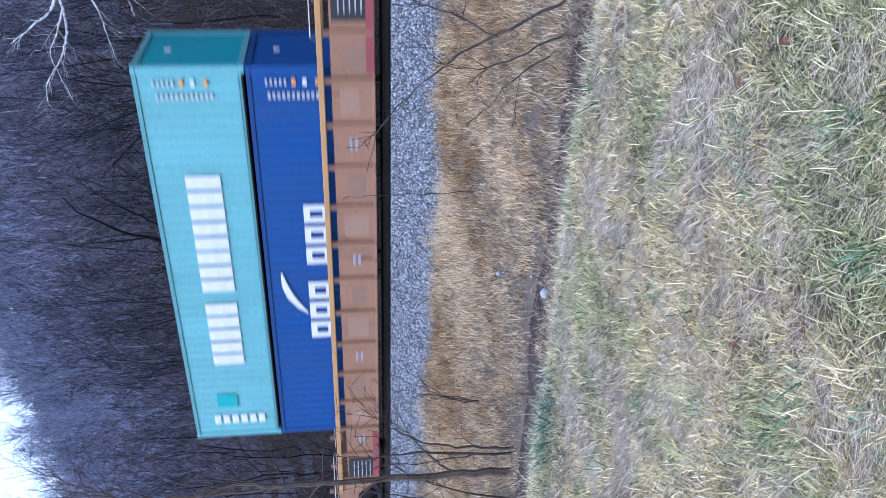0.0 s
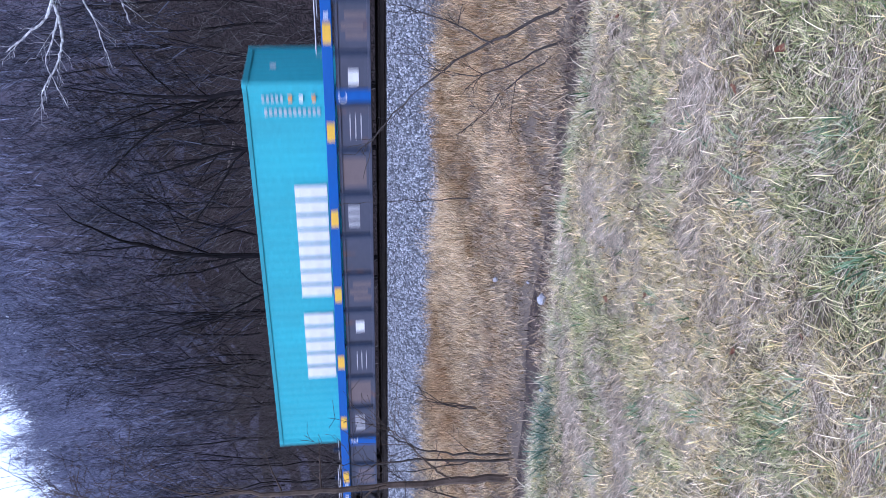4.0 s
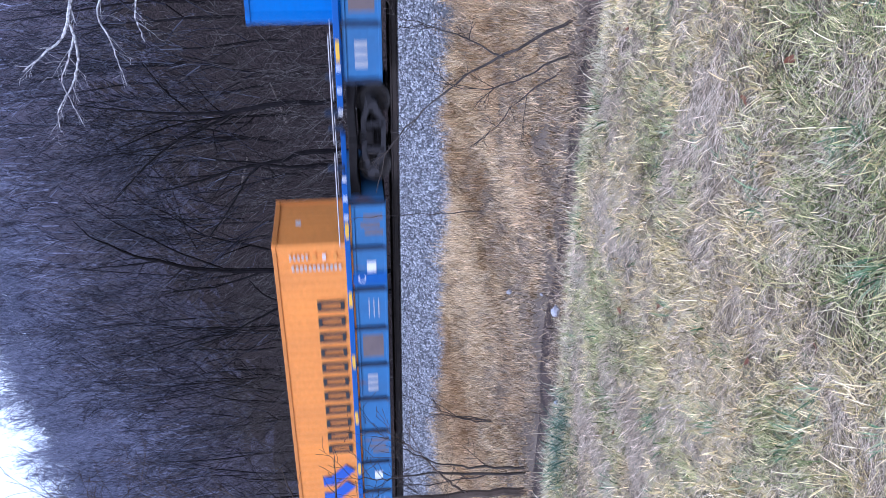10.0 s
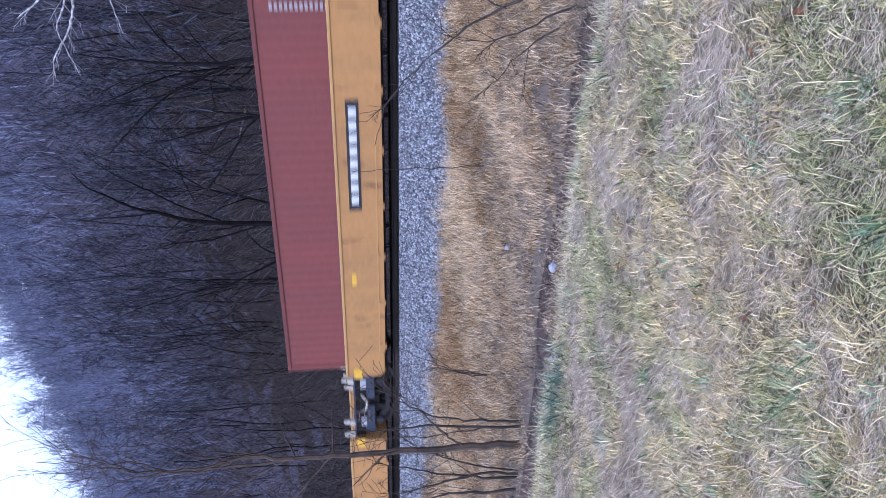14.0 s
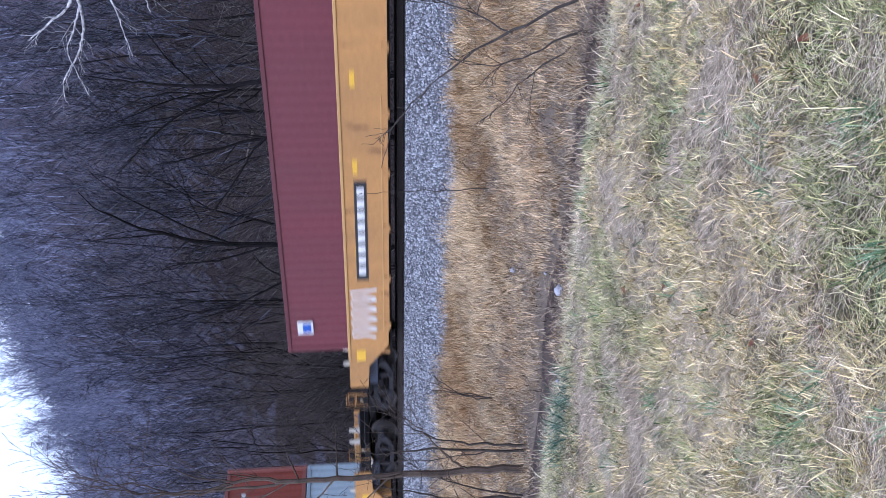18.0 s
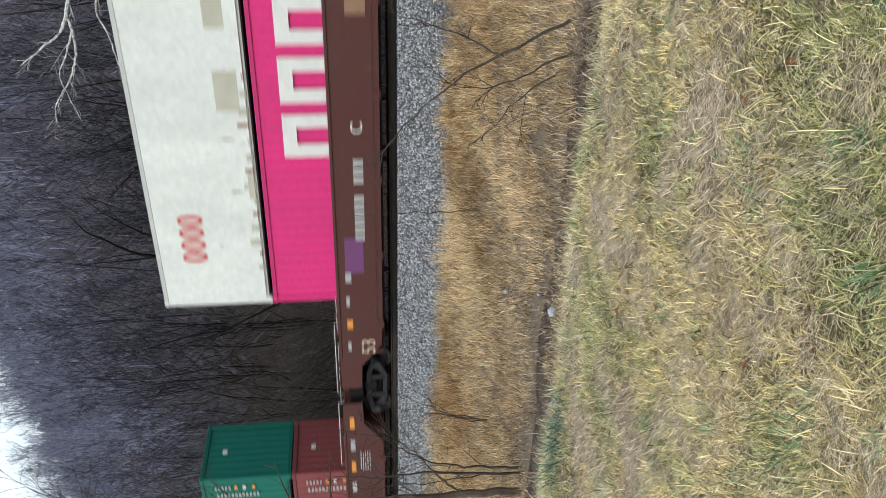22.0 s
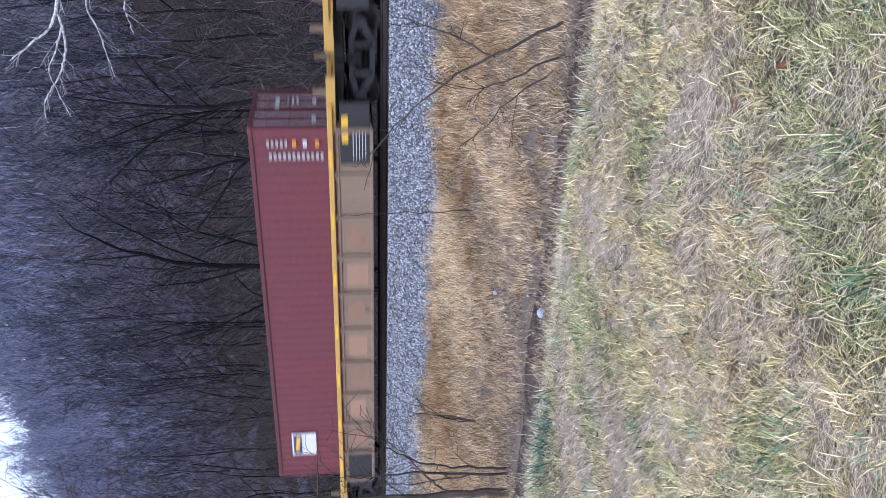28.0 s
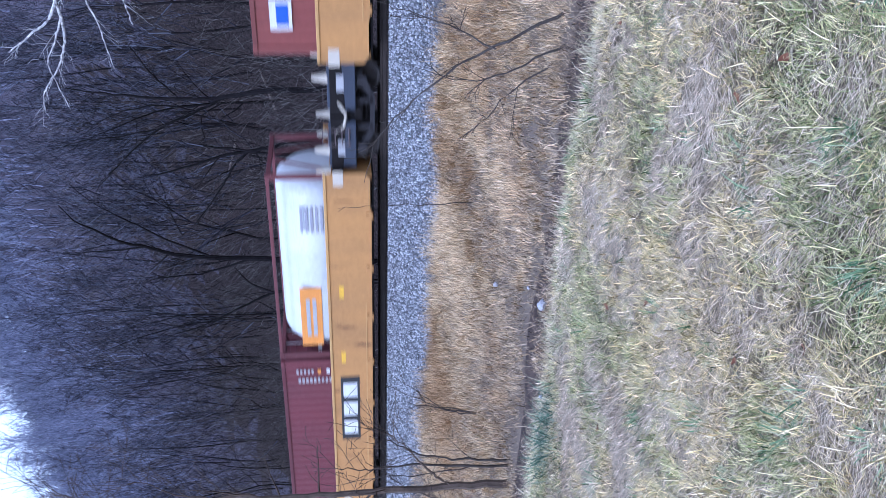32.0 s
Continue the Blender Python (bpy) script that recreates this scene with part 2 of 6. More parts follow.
def box_into(bm, x0, x1, y0, y1, z0, z1, bevel=0.0):
    vs = [bm.verts.new(c) for c in ((x0, y0, z0), (x1, y0, z0), (x1, y1, z0), (x0, y1, z0), (x0, y0, z1), (x1, y0, z1), (x1, y1, z1), (x0, y1, z1))]
    fs = [bm.faces.new([vs[i] for i in q]) for q in ((3, 2, 1, 0), (4, 5, 6, 7), (0, 1, 5, 4), (1, 2, 6, 5), (2, 3, 7, 6), (3, 0, 4, 7))]
    if bevel:
        bmesh.ops.bevel(bm, geom=list({e for f in fs for e in f.edges}), offset=bevel, segments=1, affect="EDGES", profile=0.5)


def box(x0, x1, y0, y1, z0, z1, bevel=0.0):
    bm = bmesh.new()
    box_into(bm, x0, x1, y0, y1, z0, z1, bevel)
    return bm


def prism(outline, y0, y1, bevel=0.0):
    """An outline in the x-z plane, extruded from y0 to y1."""
    bm = bmesh.new()
    a = [bm.verts.new((x, y0, z)) for x, z in outline]
    b = [bm.verts.new((x, y1, z)) for x, z in outline]
    n = len(a)
    bm.faces.new(a)
    bm.faces.new(b[::-1])
    for i in range(n):
        bm.faces.new((a[i], b[i], b[(i + 1) % n], a[(i + 1) % n]))
    bmesh.ops.recalc_face_normals(bm, faces=bm.faces)
    if bevel:
        bmesh.ops.bevel(bm, geom=list(bm.edges), offset=bevel, segments=1, affect="EDGES", profile=0.5)
    return bm


def tube_into(bm, pts, r, sides=6):
    """A round bar through the points."""
    rings = []
    for i, p in enumerate(pts):
        p = Vector(p)
        d = (Vector(pts[min(i + 1, len(pts) - 1)]) - Vector(pts[max(i - 1, 0)])).normalized()
        u = d.orthogonal().normalized()
        v = d.cross(u)
        rr = r[i] if isinstance(r, (list, tuple)) else r
        rings.append([bm.verts.new(p + rr * (math.cos(k * math.tau / sides) * u + math.sin(k * math.tau / sides) * v)) for k in range(sides)])
    for a, b in zip(rings, rings[1:]):
        for k in range(sides):
            bm.faces.new((a[k], a[(k + 1) % sides], b[(k + 1) % sides], b[k]))
    bm.faces.new(rings[0][::-1])
    bm.faces.new(rings[-1])


def tube(pts, r, sides=6):
    bm = bmesh.new()
    tube_into(bm, pts, r, sides)
    return bm


def raw_mesh(name, verts, faces_flat, counts, smooth=False):
    """A mesh from numpy arrays of corners and face sizes."""
    me = bpy.data.meshes.new(name)
    me.vertices.add(len(verts))
    me.vertices.foreach_set("co", np.asarray(verts, np.float32).ravel())
    me.loops.add(len(faces_flat))
    me.loops.foreach_set("vertex_index", np.asarray(faces_flat, np.int32))
    me.polygons.add(len(counts))
    starts = np.concatenate([[0], np.cumsum(counts)[:-1]])
    me.polygons.foreach_set("loop_start", starts.astype(np.int32))
    me.polygons.foreach_set("loop_total", np.asarray(counts, np.int32))
    me.update(calc_edges=True)
    if smooth:
        me.polygons.foreach_set("use_smooth", np.ones(len(counts), bool))
    return me


RNG = np.random.default_rng(7)

# ---- the ground: one sheet, a lawn, a swale, the ballast bank and a wooded hill ----
PROFILE_Y = [-400, -30, -16.6, -15.1, -14.75, -14.1, -13.5, -12.5, -9.0, -6.0, -3.75, -1.75, -1.6, 1.6, 1.75, 3.4, 5.0, 8.0, 62.0, 70.0, 90.0, 150.0, 400]
PROFILE_Z = [-0.9, -0.55, -0.52, -0.56, -0.66, -1.10, -1.34, -1.40, -1.36, -1.30, -1.14, -0.24, -0.19, -0.19, -0.24, -0.95, -0.9, 0.9, 39.3, 40.5, 39.5, 20.0, 6.0]


def wave(x, y):
    return 0.5 * np.sin(0.9 * x + 1.3) * np.cos(1.1 * y) + 0.3 * np.sin(2.3 * x + 0.7 * y) + 0.2 * np.sin(4.1 * y - 1.7 * x)


def ground_z(x, y):
    """Height of the ground at x, y (arrays or numbers)."""
    x, y = np.asarray(x, float), np.asarray(y, float)
    z = np.interp(y, PROFILE_Y, PROFILE_Z)
    rough = np.interp(y, [-15.5, -13, -5, -3.6, 3.5, 8, 40], [0.025, 0.07, 0.05, 0.0, 0.0, 0.25, 0.9])
    spread = np.interp(y, [3.5, 10, 40], [1.0, 0.35, 0.12])
    fall = np.interp(x, [-125, -95, -60, -40], [0.80, 0.905, 1.04, 1.06])
    z = np.where(y > 8, 0.9 + (z - 0.9) * fall, z)
    return z + rough * wave(x * spread, y * spread)


gx = np.unique(np.concatenate([np.linspace(-3000, -120, 12), np.linspace(-120, -34, 30), np.linspace(-34, 8, 141), np.linspace(8, 90, 24), np.linspace(90, 3000, 12)]))
gy = np.unique(np.concatenate([np.linspace(-3000, -40, 8), np.linspace(-40, -20, 8), np.linspace(-20, -12, 41), np.linspace(-12, 4, 65), np.linspace(4, 40, 46), np.linspace(40, 100, 31), np.linspace(110, 3000, 16)]))
mx, my = np.meshgrid(gx, gy)
mz = ground_z(mx, my)
ny_, nx_ = mx.shape
idx = np.arange(nx_ * ny_).reshape(ny_, nx_)
quads = np.stack([idx[:-1, :-1], idx[:-1, 1:], idx[1:, 1:], idx[1:, :-1]], -1).reshape(-1, 4)
gm = raw_mesh("ground", np.stack([mx, my, mz], -1).reshape(-1, 3), quads.ravel(), np.full(len(quads), 4), True)
for m in (SOIL, SWALE, BALLAST, LITTER, DITCH, DARK_LITTER):
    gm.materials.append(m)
mid_y = my[:-1, :-1].ravel() + 0.5 * np.repeat(np.diff(gy), nx_ - 1)
mid_x = mx[:-1, :-1].ravel()
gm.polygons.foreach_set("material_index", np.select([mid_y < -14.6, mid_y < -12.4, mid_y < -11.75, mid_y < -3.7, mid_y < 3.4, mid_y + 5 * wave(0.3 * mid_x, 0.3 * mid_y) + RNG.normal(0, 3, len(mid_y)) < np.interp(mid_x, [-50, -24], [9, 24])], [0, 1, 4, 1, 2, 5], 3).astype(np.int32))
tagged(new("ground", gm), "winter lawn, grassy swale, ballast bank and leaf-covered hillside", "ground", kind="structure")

# ---- the track ----
RAIL_OUTLINE = [(-0.07, -0.18), (0.07, -0.18), (0.07, -0.165), (0.012, -0.145), (0.012, -0.05), (0.037, -0.035), (0.037, 0.0), (-0.037, 0.0), (-0.037, -0.035), (-0.012, -0.05), (-0.012, -0.145), (-0.07, -0.165)]
track = tagged(new("railway_track"), "single track of rusty steel rails on dark wooden ties", "railway track", kind="structure")
for side in (-0.755, 0.755):
    bm = bmesh.new()
    a = [bm.verts.new((-700, side + u, v)) for u, v in RAIL_OUTLINE]
    b = [bm.verts.new((700, side + u, v)) for u, v in RAIL_OUTLINE]
    for i in range(len(a)):
        j = (i + 1) % len(a)
        bm.faces.new((a[i], a[j], b[j], b[i]))
    bm.faces.new(a[::-1])
    bm.faces.new(b)
    part("rail", bm, STEEL_RAIL, track)
tie_mesh = None
for i in range(150):
    bm = None
    if tie_mesh is None:
        tie_mesh = bpy.data.meshes.new("tie")
        bm = box(-0.115, 0.115, -1.3, 1.3, -0.36, -0.178, 0.012)
        bm.to_mesh(tie_mesh)
        bm.free()
    t_ = part("tie", tie_mesh, TIE_WOOD, track)
    t_.location = (-48 + i * 0.495, random.uniform(-0.03, 0.03), random.uniform(-0.006, 0.004))
plate_mesh = bpy.data.meshes.new("tie_plate")
bm = box(-0.1, 0.1, -0.17, 0.17, -0.186, -0.168, 0.004)
box_into(bm, -0.03, 0.03, -0.10, -0.06, -0.17, -0.145)
bm.to_mesh(plate_mesh)
bm.free()
for i in range(60):
    t_ = part("tie_plate", plate_mesh, STEEL_RAIL, track)
    t_.location = (-26 + i * 0.495 - 0.22, -0.755, 0)

# ---- ballast stones ----
ico = bmesh.new()
for c in ((1, 0, 0), (0, 1, 0), (-1, 0, 0), (0, -1, 0), (0, 0, 1), (0, 0, -1)):
    ico.verts.new(c)
ico.verts.ensure_lookup_table()
for a, b in ((0, 1), (1, 2), (2, 3), (3, 0)):
    ico.faces.new((ico.verts[a], ico.verts[b], ico.verts[4]))
    ico.faces.new((ico.verts[b], ico.verts[a], ico.verts[5]))
ico.verts.index_update()
ICO_V = np.array([v.co[:] for v in ico.verts])
ICO_F = np.array([[v.index for v in f.verts] for f in ico.faces])
ico.free()


def stones(name, xs, ys, zs, size, material, label):
    n = len(xs)
    v = ICO_V[None] * RNG.uniform(0.72, 1.2, (n, len(ICO_V), 1))
    v = v * (size[:, None, None] * RNG.uniform(0.6, 1.25, (n, 1, 3)))
    ang = RNG.uniform(0, math.tau, n)
    tip = RNG.uniform(-0.7, 0.7, n)
    c, s, c2, s2 = np.cos(ang)[:, None], np.sin(ang)[:, None], np.cos(tip)[:, None], np.sin(tip)[:, None]
    x, y, z = v[..., 0] * c - v[..., 1] * s, v[..., 0] * s + v[..., 1] * c, v[..., 2]
    y, z = y * c2 - z * s2, y * s2 + z * c2
    v = np.stack([x + xs[:, None], y + ys[:, None], z + zs[:, None]], -1)
    f = ICO_F[None] + (np.arange(n) * len(ICO_V))[:, None, None]
    me = raw_mesh(name, v.reshape(-1, 3), f.ravel(), np.full(n * len(ICO_F), 3))
    me.materials.append(material)
    return tagged(new(name, me), label, "gravel", kind="stuff")


STONE = island_mix("crushed_stone", [(0.055, 0.057, 0.067), (0.20, 0.205, 0.225), (0.36, 0.366, 0.39), (0.56, 0.57, 0.60)], patch=0.12, patch_scale=1.5, rough=0.9, fuzz=0.3)
n = 52000
sx, sy = RNG.uniform(-27, 1, n), RNG.uniform(-4.1, -0.62, n)
toe = -3.75 + 0.28 * np.sin(0.9 * sx + 0.6) + 0.2 * np.sin(2.2 * sx) + 0.55 * ((sx < -12.6) & (sx > -14.4)) * -1 + 0.45 * (sx < -14.6)
keep = (sy > toe + RNG.normal(0, 0.12, n)) & ~((np.abs(sy + 0.755) < 0.13))
sx, sy = sx[keep], sy[keep]
stones("ballast_stones", sx, sy, ground_z(sx, sy) + np.where(sy > -1.45, -0.02, 0.008), RNG.uniform(0.022, 0.040, len(sx)), STONE, "grey crushed stone ballast beside the rails")

# ---- grass ----
def blades(name, xs, ys, length, width, lean, heading, material, label, segments=2, droop=0.6, base_sink=0.01, category="grass"):
    """Curved tapering blades, joined: each is a strip of quads with a pointed tip."""
    n = len(xs)
    zs = ground_z(xs, ys) - base_sink
    cx, cy = np.cos(heading), np.sin(heading)
    px, py = -cy, cx
    x, y, z, a = xs.copy(), ys.copy(), zs.copy(), lean.copy()
    step = length / (segments + 1)
    rows_ = []
    for k in range(segments + 1):
        w = width * (1 - 0.25 * k / max(segments, 1)) * 0.5
        rows_.append(np.stack([x - px * w, y - py * w, z], -1))
        rows_.append(np.stack([x + px * w, y + py * w, z], -1))
        x = x + cx * np.sin(a) * step
        y = y + cy * np.sin(a) * step
        z = z + np.cos(a) * step
        a = np.minimum(a + droop * RNG.uniform(0.4, 1.4, n) / (segments + 1), 1.9)
    rows_.append(np.stack([x, y, z], -1))
    v = np.stack(rows_, 1)
    per = v.shape[1]
    off = (np.arange(n) * per)[:, None]
    faces, counts = [], []
    for k in range(segments):
        faces.append(off + np.array([[2 * k, 2 * k + 1, 2 * k + 3, 2 * k + 2]]))
    quads_ = np.stack(faces, 1).reshape(n, -1)
    tri = off + np.array([[2 * segments, 2 * segments + 1, 2 * segments + 2]])
    flat = np.concatenate([quads_, tri], 1)
    counts = np.tile(np.array([4] * segments + [3]), n)
    me = raw_mesh(name, v.reshape(-1, 3), flat.ravel(), counts)
    me.materials.append(material)
    return tagged(new(name, me), label, category, kind="stuff")


GREEN_BLADES = island_mix("lawn_green_blades", [(0.045, 0.06, 0.02), (0.13, 0.165, 0.06), (0.29, 0.305, 0.12), (0.50, 0.465, 0.205), (0.72, 0.63, 0.33), (0.92, 0.84, 0.58)], patch=0.18, patch_scale=3.4, fuzz=0.62)
DRY_BLADES = island_mix("lawn_dry_blades", [(0.09, 0.068, 0.028), (0.295, 0.233, 0.095), (0.555, 0.435, 0.185), (0.76, 0.605, 0.30), (0.88, 0.745, 0.46), (0.95, 0.86, 0.65)], patch=0.18, patch_scale=3.4, fuzz=0.62)
THATCH = island_mix("thatch_straw", [(0.063, 0.045, 0.03), (0.27, 0.20, 0.138), (0.535, 0.42, 0.30), (0.765, 0.635, 0.475), (0.91, 0.80, 0.64)], patch=0.2, patch_scale=2.6, fuzz=0.58)
STRAW = island_mix("straw_blades", [(0.10, 0.06, 0.03), (0.355, 0.237, 0.118), (0.60, 0.428, 0.235), (0.77, 0.60, 0.375), (0.86, 0.735, 0.53)], patch=0.15, patch_scale=1.3, fuzz=0.55)
RUSSET = island_mix("russet_straw_blades", [(0.105, 0.06, 0.031), (0.37, 0.235, 0.12), (0.61, 0.425, 0.235), (0.77, 0.60, 0.385)], patch=0.2, patch_scale=1.3, fuzz=0.55)
MATTED = island_mix("matted_grass", [(0.05, 0.034, 0.023), (0.19, 0.137, 0.092), (0.41, 0.32, 0.225), (0.70, 0.59, 0.44)], patch=0.25, patch_scale=0.9, fuzz=0.55)


def patches(x, y, scale):
    """Soft random patches, about -1 to 1, with no direction of their own."""
    return np.array([noise.noise((a * scale, b * scale, 3.7)) for a, b in zip(x, y)]) * 2.0


def lawn_cover(x, d):
    return 0.45 * patches(x, d, 1.2) + 0.75 * patches(x + 9, d, 2.6) + 0.5 * patches(x, d + 4, 7.5) + 0.1 + 0.16 * np.clip(x + 0.75 * d, -2, 1)


def edge_shift(x):
    return 0.13 * np.sin(1.7 * x) + 0.1 * np.sin(4.3 * x + 1) + 0.06 * np.sin(9.1 * x)


# thatch lying flat over the whole lawn, combed along the slope
def lawn_points(n):
    d = RNG.uniform(1.15, 5.3, n)
    x = RNG.uniform(-1.42 * d - 0.25, -0.15 * d + 0.25)
    keep = d < 5.0 + edge_shift(x) + RNG.normal(0, 0.07, n)
    return x[keep], d[keep]


lx, d_ = lawn_points(200000)
keep = RNG.uniform(0, 1, len(lx)) < np.clip(0.5 - 0.5 * lawn_cover(lx, d_), 0.2, 0.95)
lx, d_ = lx[keep], d_[keep]
n = len(lx)
comb = np.where(RNG.uniform(0, 1, n) < 0.5, 0.0, math.pi) + 0.5 * patches(lx, d_, 1.6) + RNG.normal(0, 0.5, n)
blades("lawn_thatch", lx, d_ - 19.93, RNG.uniform(0.04, 0.11, n), RNG.uniform(0.0010, 0.0024, n) * (0.6 + 0.28 * d_), RNG.uniform(1.05, 1.52, n), comb, THATCH, "flattened grey-brown dead grass thatch between the lawn's tufts", 1, 0.15, -0.004)


# tufts of living and dormant grass: blades that lean out from each tuft's heart and arch over one way
def tufts(name, tx, td, per, radius, length, width, material, label, arch=0.7, stand=0.62):
    n = int(per.sum())
    out_, turn_ = np.sqrt(RNG.uniform(0, 1, n)), RNG.uniform(0, math.tau, n)
    rr = np.repeat(radius, per) * out_
    lx, d_ = np.repeat(tx, per) + rr * np.cos(turn_), np.repeat(td, per) + rr * np.sin(turn_)
    sweep = np.repeat(2.6 * patches(tx, td, 0.9) + RNG.normal(0, 0.9, len(tx)), per)
    bend = np.repeat(RNG.uniform(0.3, 1.3, len(tx)), per)
    hx, hy = np.cos(turn_) + bend * np.cos(sweep), np.sin(turn_) + bend * np.sin(sweep)
    size_ = np.repeat(RNG.uniform(0.6, 1.35, len(tx)), per) * (1.15 - 0.3 * out_)
    blades(name, lx, d_ - 19.93, RNG.uniform(*length, n) * size_, RNG.uniform(*width, n) * (0.8 + 0.065 * d_), np.clip(stand + 0.65 * out_ + RNG.normal(0, 0.32, n), 0.1, 1.54), np.arctan2(hy, hx) + RNG.normal(0, 0.6, n), material, label, 2, arch)


tx, td = lawn_points(7400)
cover = lawn_cover(tx, td)
keep = cover + RNG.normal(0, 0.25, len(tx)) > -0.26
tx, td, tc = tx[keep], td[keep], cover[keep]
living = 0.7 * patches(tx + 5, td, 1.5) + 0.5 * patches(tx, td + 7, 4.0) + 0.35 * tc + RNG.normal(0, 0.42, len(tx)) > 0.22
rad_ = RNG.uniform(0.015, 0.075, len(tx))
per = np.clip(RNG.normal(30, 10, len(tx)) * (0.5 + rad_ / 0.045 * 0.5), 9, 62).astype(int)
for who, name_, mat_, what in ((living, "green_lawn_grass", GREEN_BLADES, "short grey-green winter lawn grass in tufts"), (~living, "dry_lawn_grass", DRY_BLADES, "short straw-pale dormant lawn grass in tufts")):
    tufts(name_, tx[who], td[who], per[who], rad_[who], (0.035, 0.10), (0.0022, 0.0050), mat_, what)
# broad-bladed greener tufts
tx, td = lawn_points(110)
tufts("broad_green_tufts", tx, td, np.where(td < 2.4, 44, 22), np.full(len(tx), 0.05), (0.06, 0.14), (0.0035, 0.0075), island_mix("fresh_green_blades", [(0.04, 0.095, 0.045), (0.10, 0.19, 0.095), (0.24, 0.33, 0.18), (0.55, 0.54, 0.34)], patch=0.1, fuzz=0.4), "fresh green broad-bladed tufts scattered over the lawn", 1.0, 0.4)
# the lawn's edge
EDGE_BLADES = island_mix("pale_edge_blades", [(0.08, 0.075, 0.04), (0.22, 0.21, 0.115), (0.42, 0.385, 0.235), (0.62, 0.56, 0.385), (0.78, 0.71, 0.54)], patch=0.2, patch_scale=2.0, fuzz=0.5)
tx = RNG.uniform(-8.4, 0.4, 480)
td = 4.86 + edge_shift(tx) + RNG.normal(0, 0.16, len(tx))
keep = RNG.uniform(0, 1, len(tx)) < 0.6 + 0.6 * np.sin(2.1 * tx + np.sin(5 * tx))
tx, td = tx[keep], td[keep]
tufts("lawn_edge_grass", tx, td, RNG.integers(8, 26, len(tx)), RNG.uniform(0.02, 0.09, len(tx)), (0.06, 0.19), (0.0022, 0.0042), EDGE_BLADES, "pale dry grass hanging in tufts over the lawn's edge", 1.5, 0.35)
n = 700
lx, ly = RNG.uniform(-7.6, -0.3, n), -14.6 + RNG.normal(0, 0.2, n)
blades("pale_sprigs", lx, ly, RNG.uniform(0.1, 0.3, n), RNG.uniform(0.003, 0.005, n), RNG.uniform(0.2, 1.3, n), RNG.uniform(0, math.tau, n), THATCH, "pale dry sprigs hanging into the ditch", 3, 1.5)
n = 420
lx, ly = -4.85 + RNG.normal(0, 0.28, n), -15.42 + RNG.normal(0, 0.1, n)
blades("green_tussock", lx, ly, RNG.uniform(0.12, 0.30, n), RNG.uniform(0.004, 0.008, n), RNG.uniform(0.3, 1.2, n), RNG.normal(1.6, 1.6, n), island_mix("bluish_green_blades", [(0.03, 0.065, 0.045), (0.09, 0.15, 0.10), (0.30, 0.35, 0.26)], patch=0.1), "bluish green grass tussock at the lawn's edge", 3, 1.4)


# the swale: a dark ditch below the lawn, short matted growth, then tall straw towards the track
def ditch_line(x):
    return -12.05 + 0.16 * np.sin(0.8 * x) + 0.1 * np.sin(2.7 * x)


def toe_line(x):
    return -3.7 + 0.28 * np.sin(0.9 * x + 0.6) + 0.2 * np.sin(2.2 * x) - 0.55 * ((x < -12.6) & (x > -14.4)) + 0.45 * (x < -14.6)


n = 150000
dy_, dx_ = RNG.uniform(-15.0, -3.5, n), RNG.uniform(-27, 0.5, n)
d_ = dy_ + 19.93
off = np.abs(dy_ - ditch_line(dx_)) - np.interp(dx_, [-8, -4.5], [0.34, -0.2]) - 0.35 * patches(dx_, 0.5 * dy_, 2.2)
keep = (dx_ > -1.38 * d_ - 0.6) & (dx_ < -0.18 * d_ + 0.6) & (dy_ < toe_line(dx_) + 0.05) & (RNG.uniform(0, 1, n) < np.clip(0.2 + 1.6 * off, 0.16, 1.0))
dx_, dy_ = dx_[keep], dy_[keep]
n = len(dx_)
blades("matted_grass", dx_, dy_, RNG.uniform(0.08, 0.24, n), RNG.uniform(0.005, 0.0095, n), RNG.uniform(0.4, 1.5, n), RNG.uniform(0, math.tau, n), MATTED, "matted grey-brown dead grass beside the ditch", 1, 0.8)
n = 8600
tx, ty = RNG.uniform(-27, 0.5, n), RNG.uniform(-13.2, -3.2, n)
d_ = ty + 19.93
streak = (np.abs(ty + 7.56 - 0.487 * (tx + 3.7)) < 0.2 + 0.1 * np.sin(5 * tx)) & (tx > -6.2)
keep = ~streak & (tx > -1.38 * d_ - 1) & (tx < -0.18 * d_ + 1) & (ty < toe_line(tx) + RNG.normal(0.0, 0.14, n)) & (RNG.uniform(0, 1, n) < np.clip(1.8 * (np.abs(ty - ditch_line(tx)) - np.interp(tx, [-8, -4.5], [0.45, -0.1]) - 0.3 * patches(tx, 0.5 * ty, 1.3)), 0.06, 1.0)) & (RNG.uniform(0, 1, n) < 0.9 + 0.25 * patches(tx, 0.4 * ty, 0.9))
tx, ty = tx[keep], ty[keep]
tall = np.interp(ty + 0.5 * np.sin(1.1 * tx), [-12.5, -10, -8.4, -7.2, -4], [0.15, 0.22, 0.30, 0.44, 0.44]) * (1 + 0.12 * patches(tx, 0.4 * ty, 0.9)) * RNG.uniform(0.7, 1.2, len(tx))
russet = (0.9 * patches(tx + 3, 0.3 * ty, 0.55) + RNG.normal(0, 0.4, len(tx)) > 0.1) & (ty > -11.0)
aim = 0.2 + 1.4 * patches(tx, 0.35 * ty, 0.6) + math.pi * (RNG.uniform(0, 1, len(tx)) < 0.25) + RNG.normal(0, 0.5, len(tx))
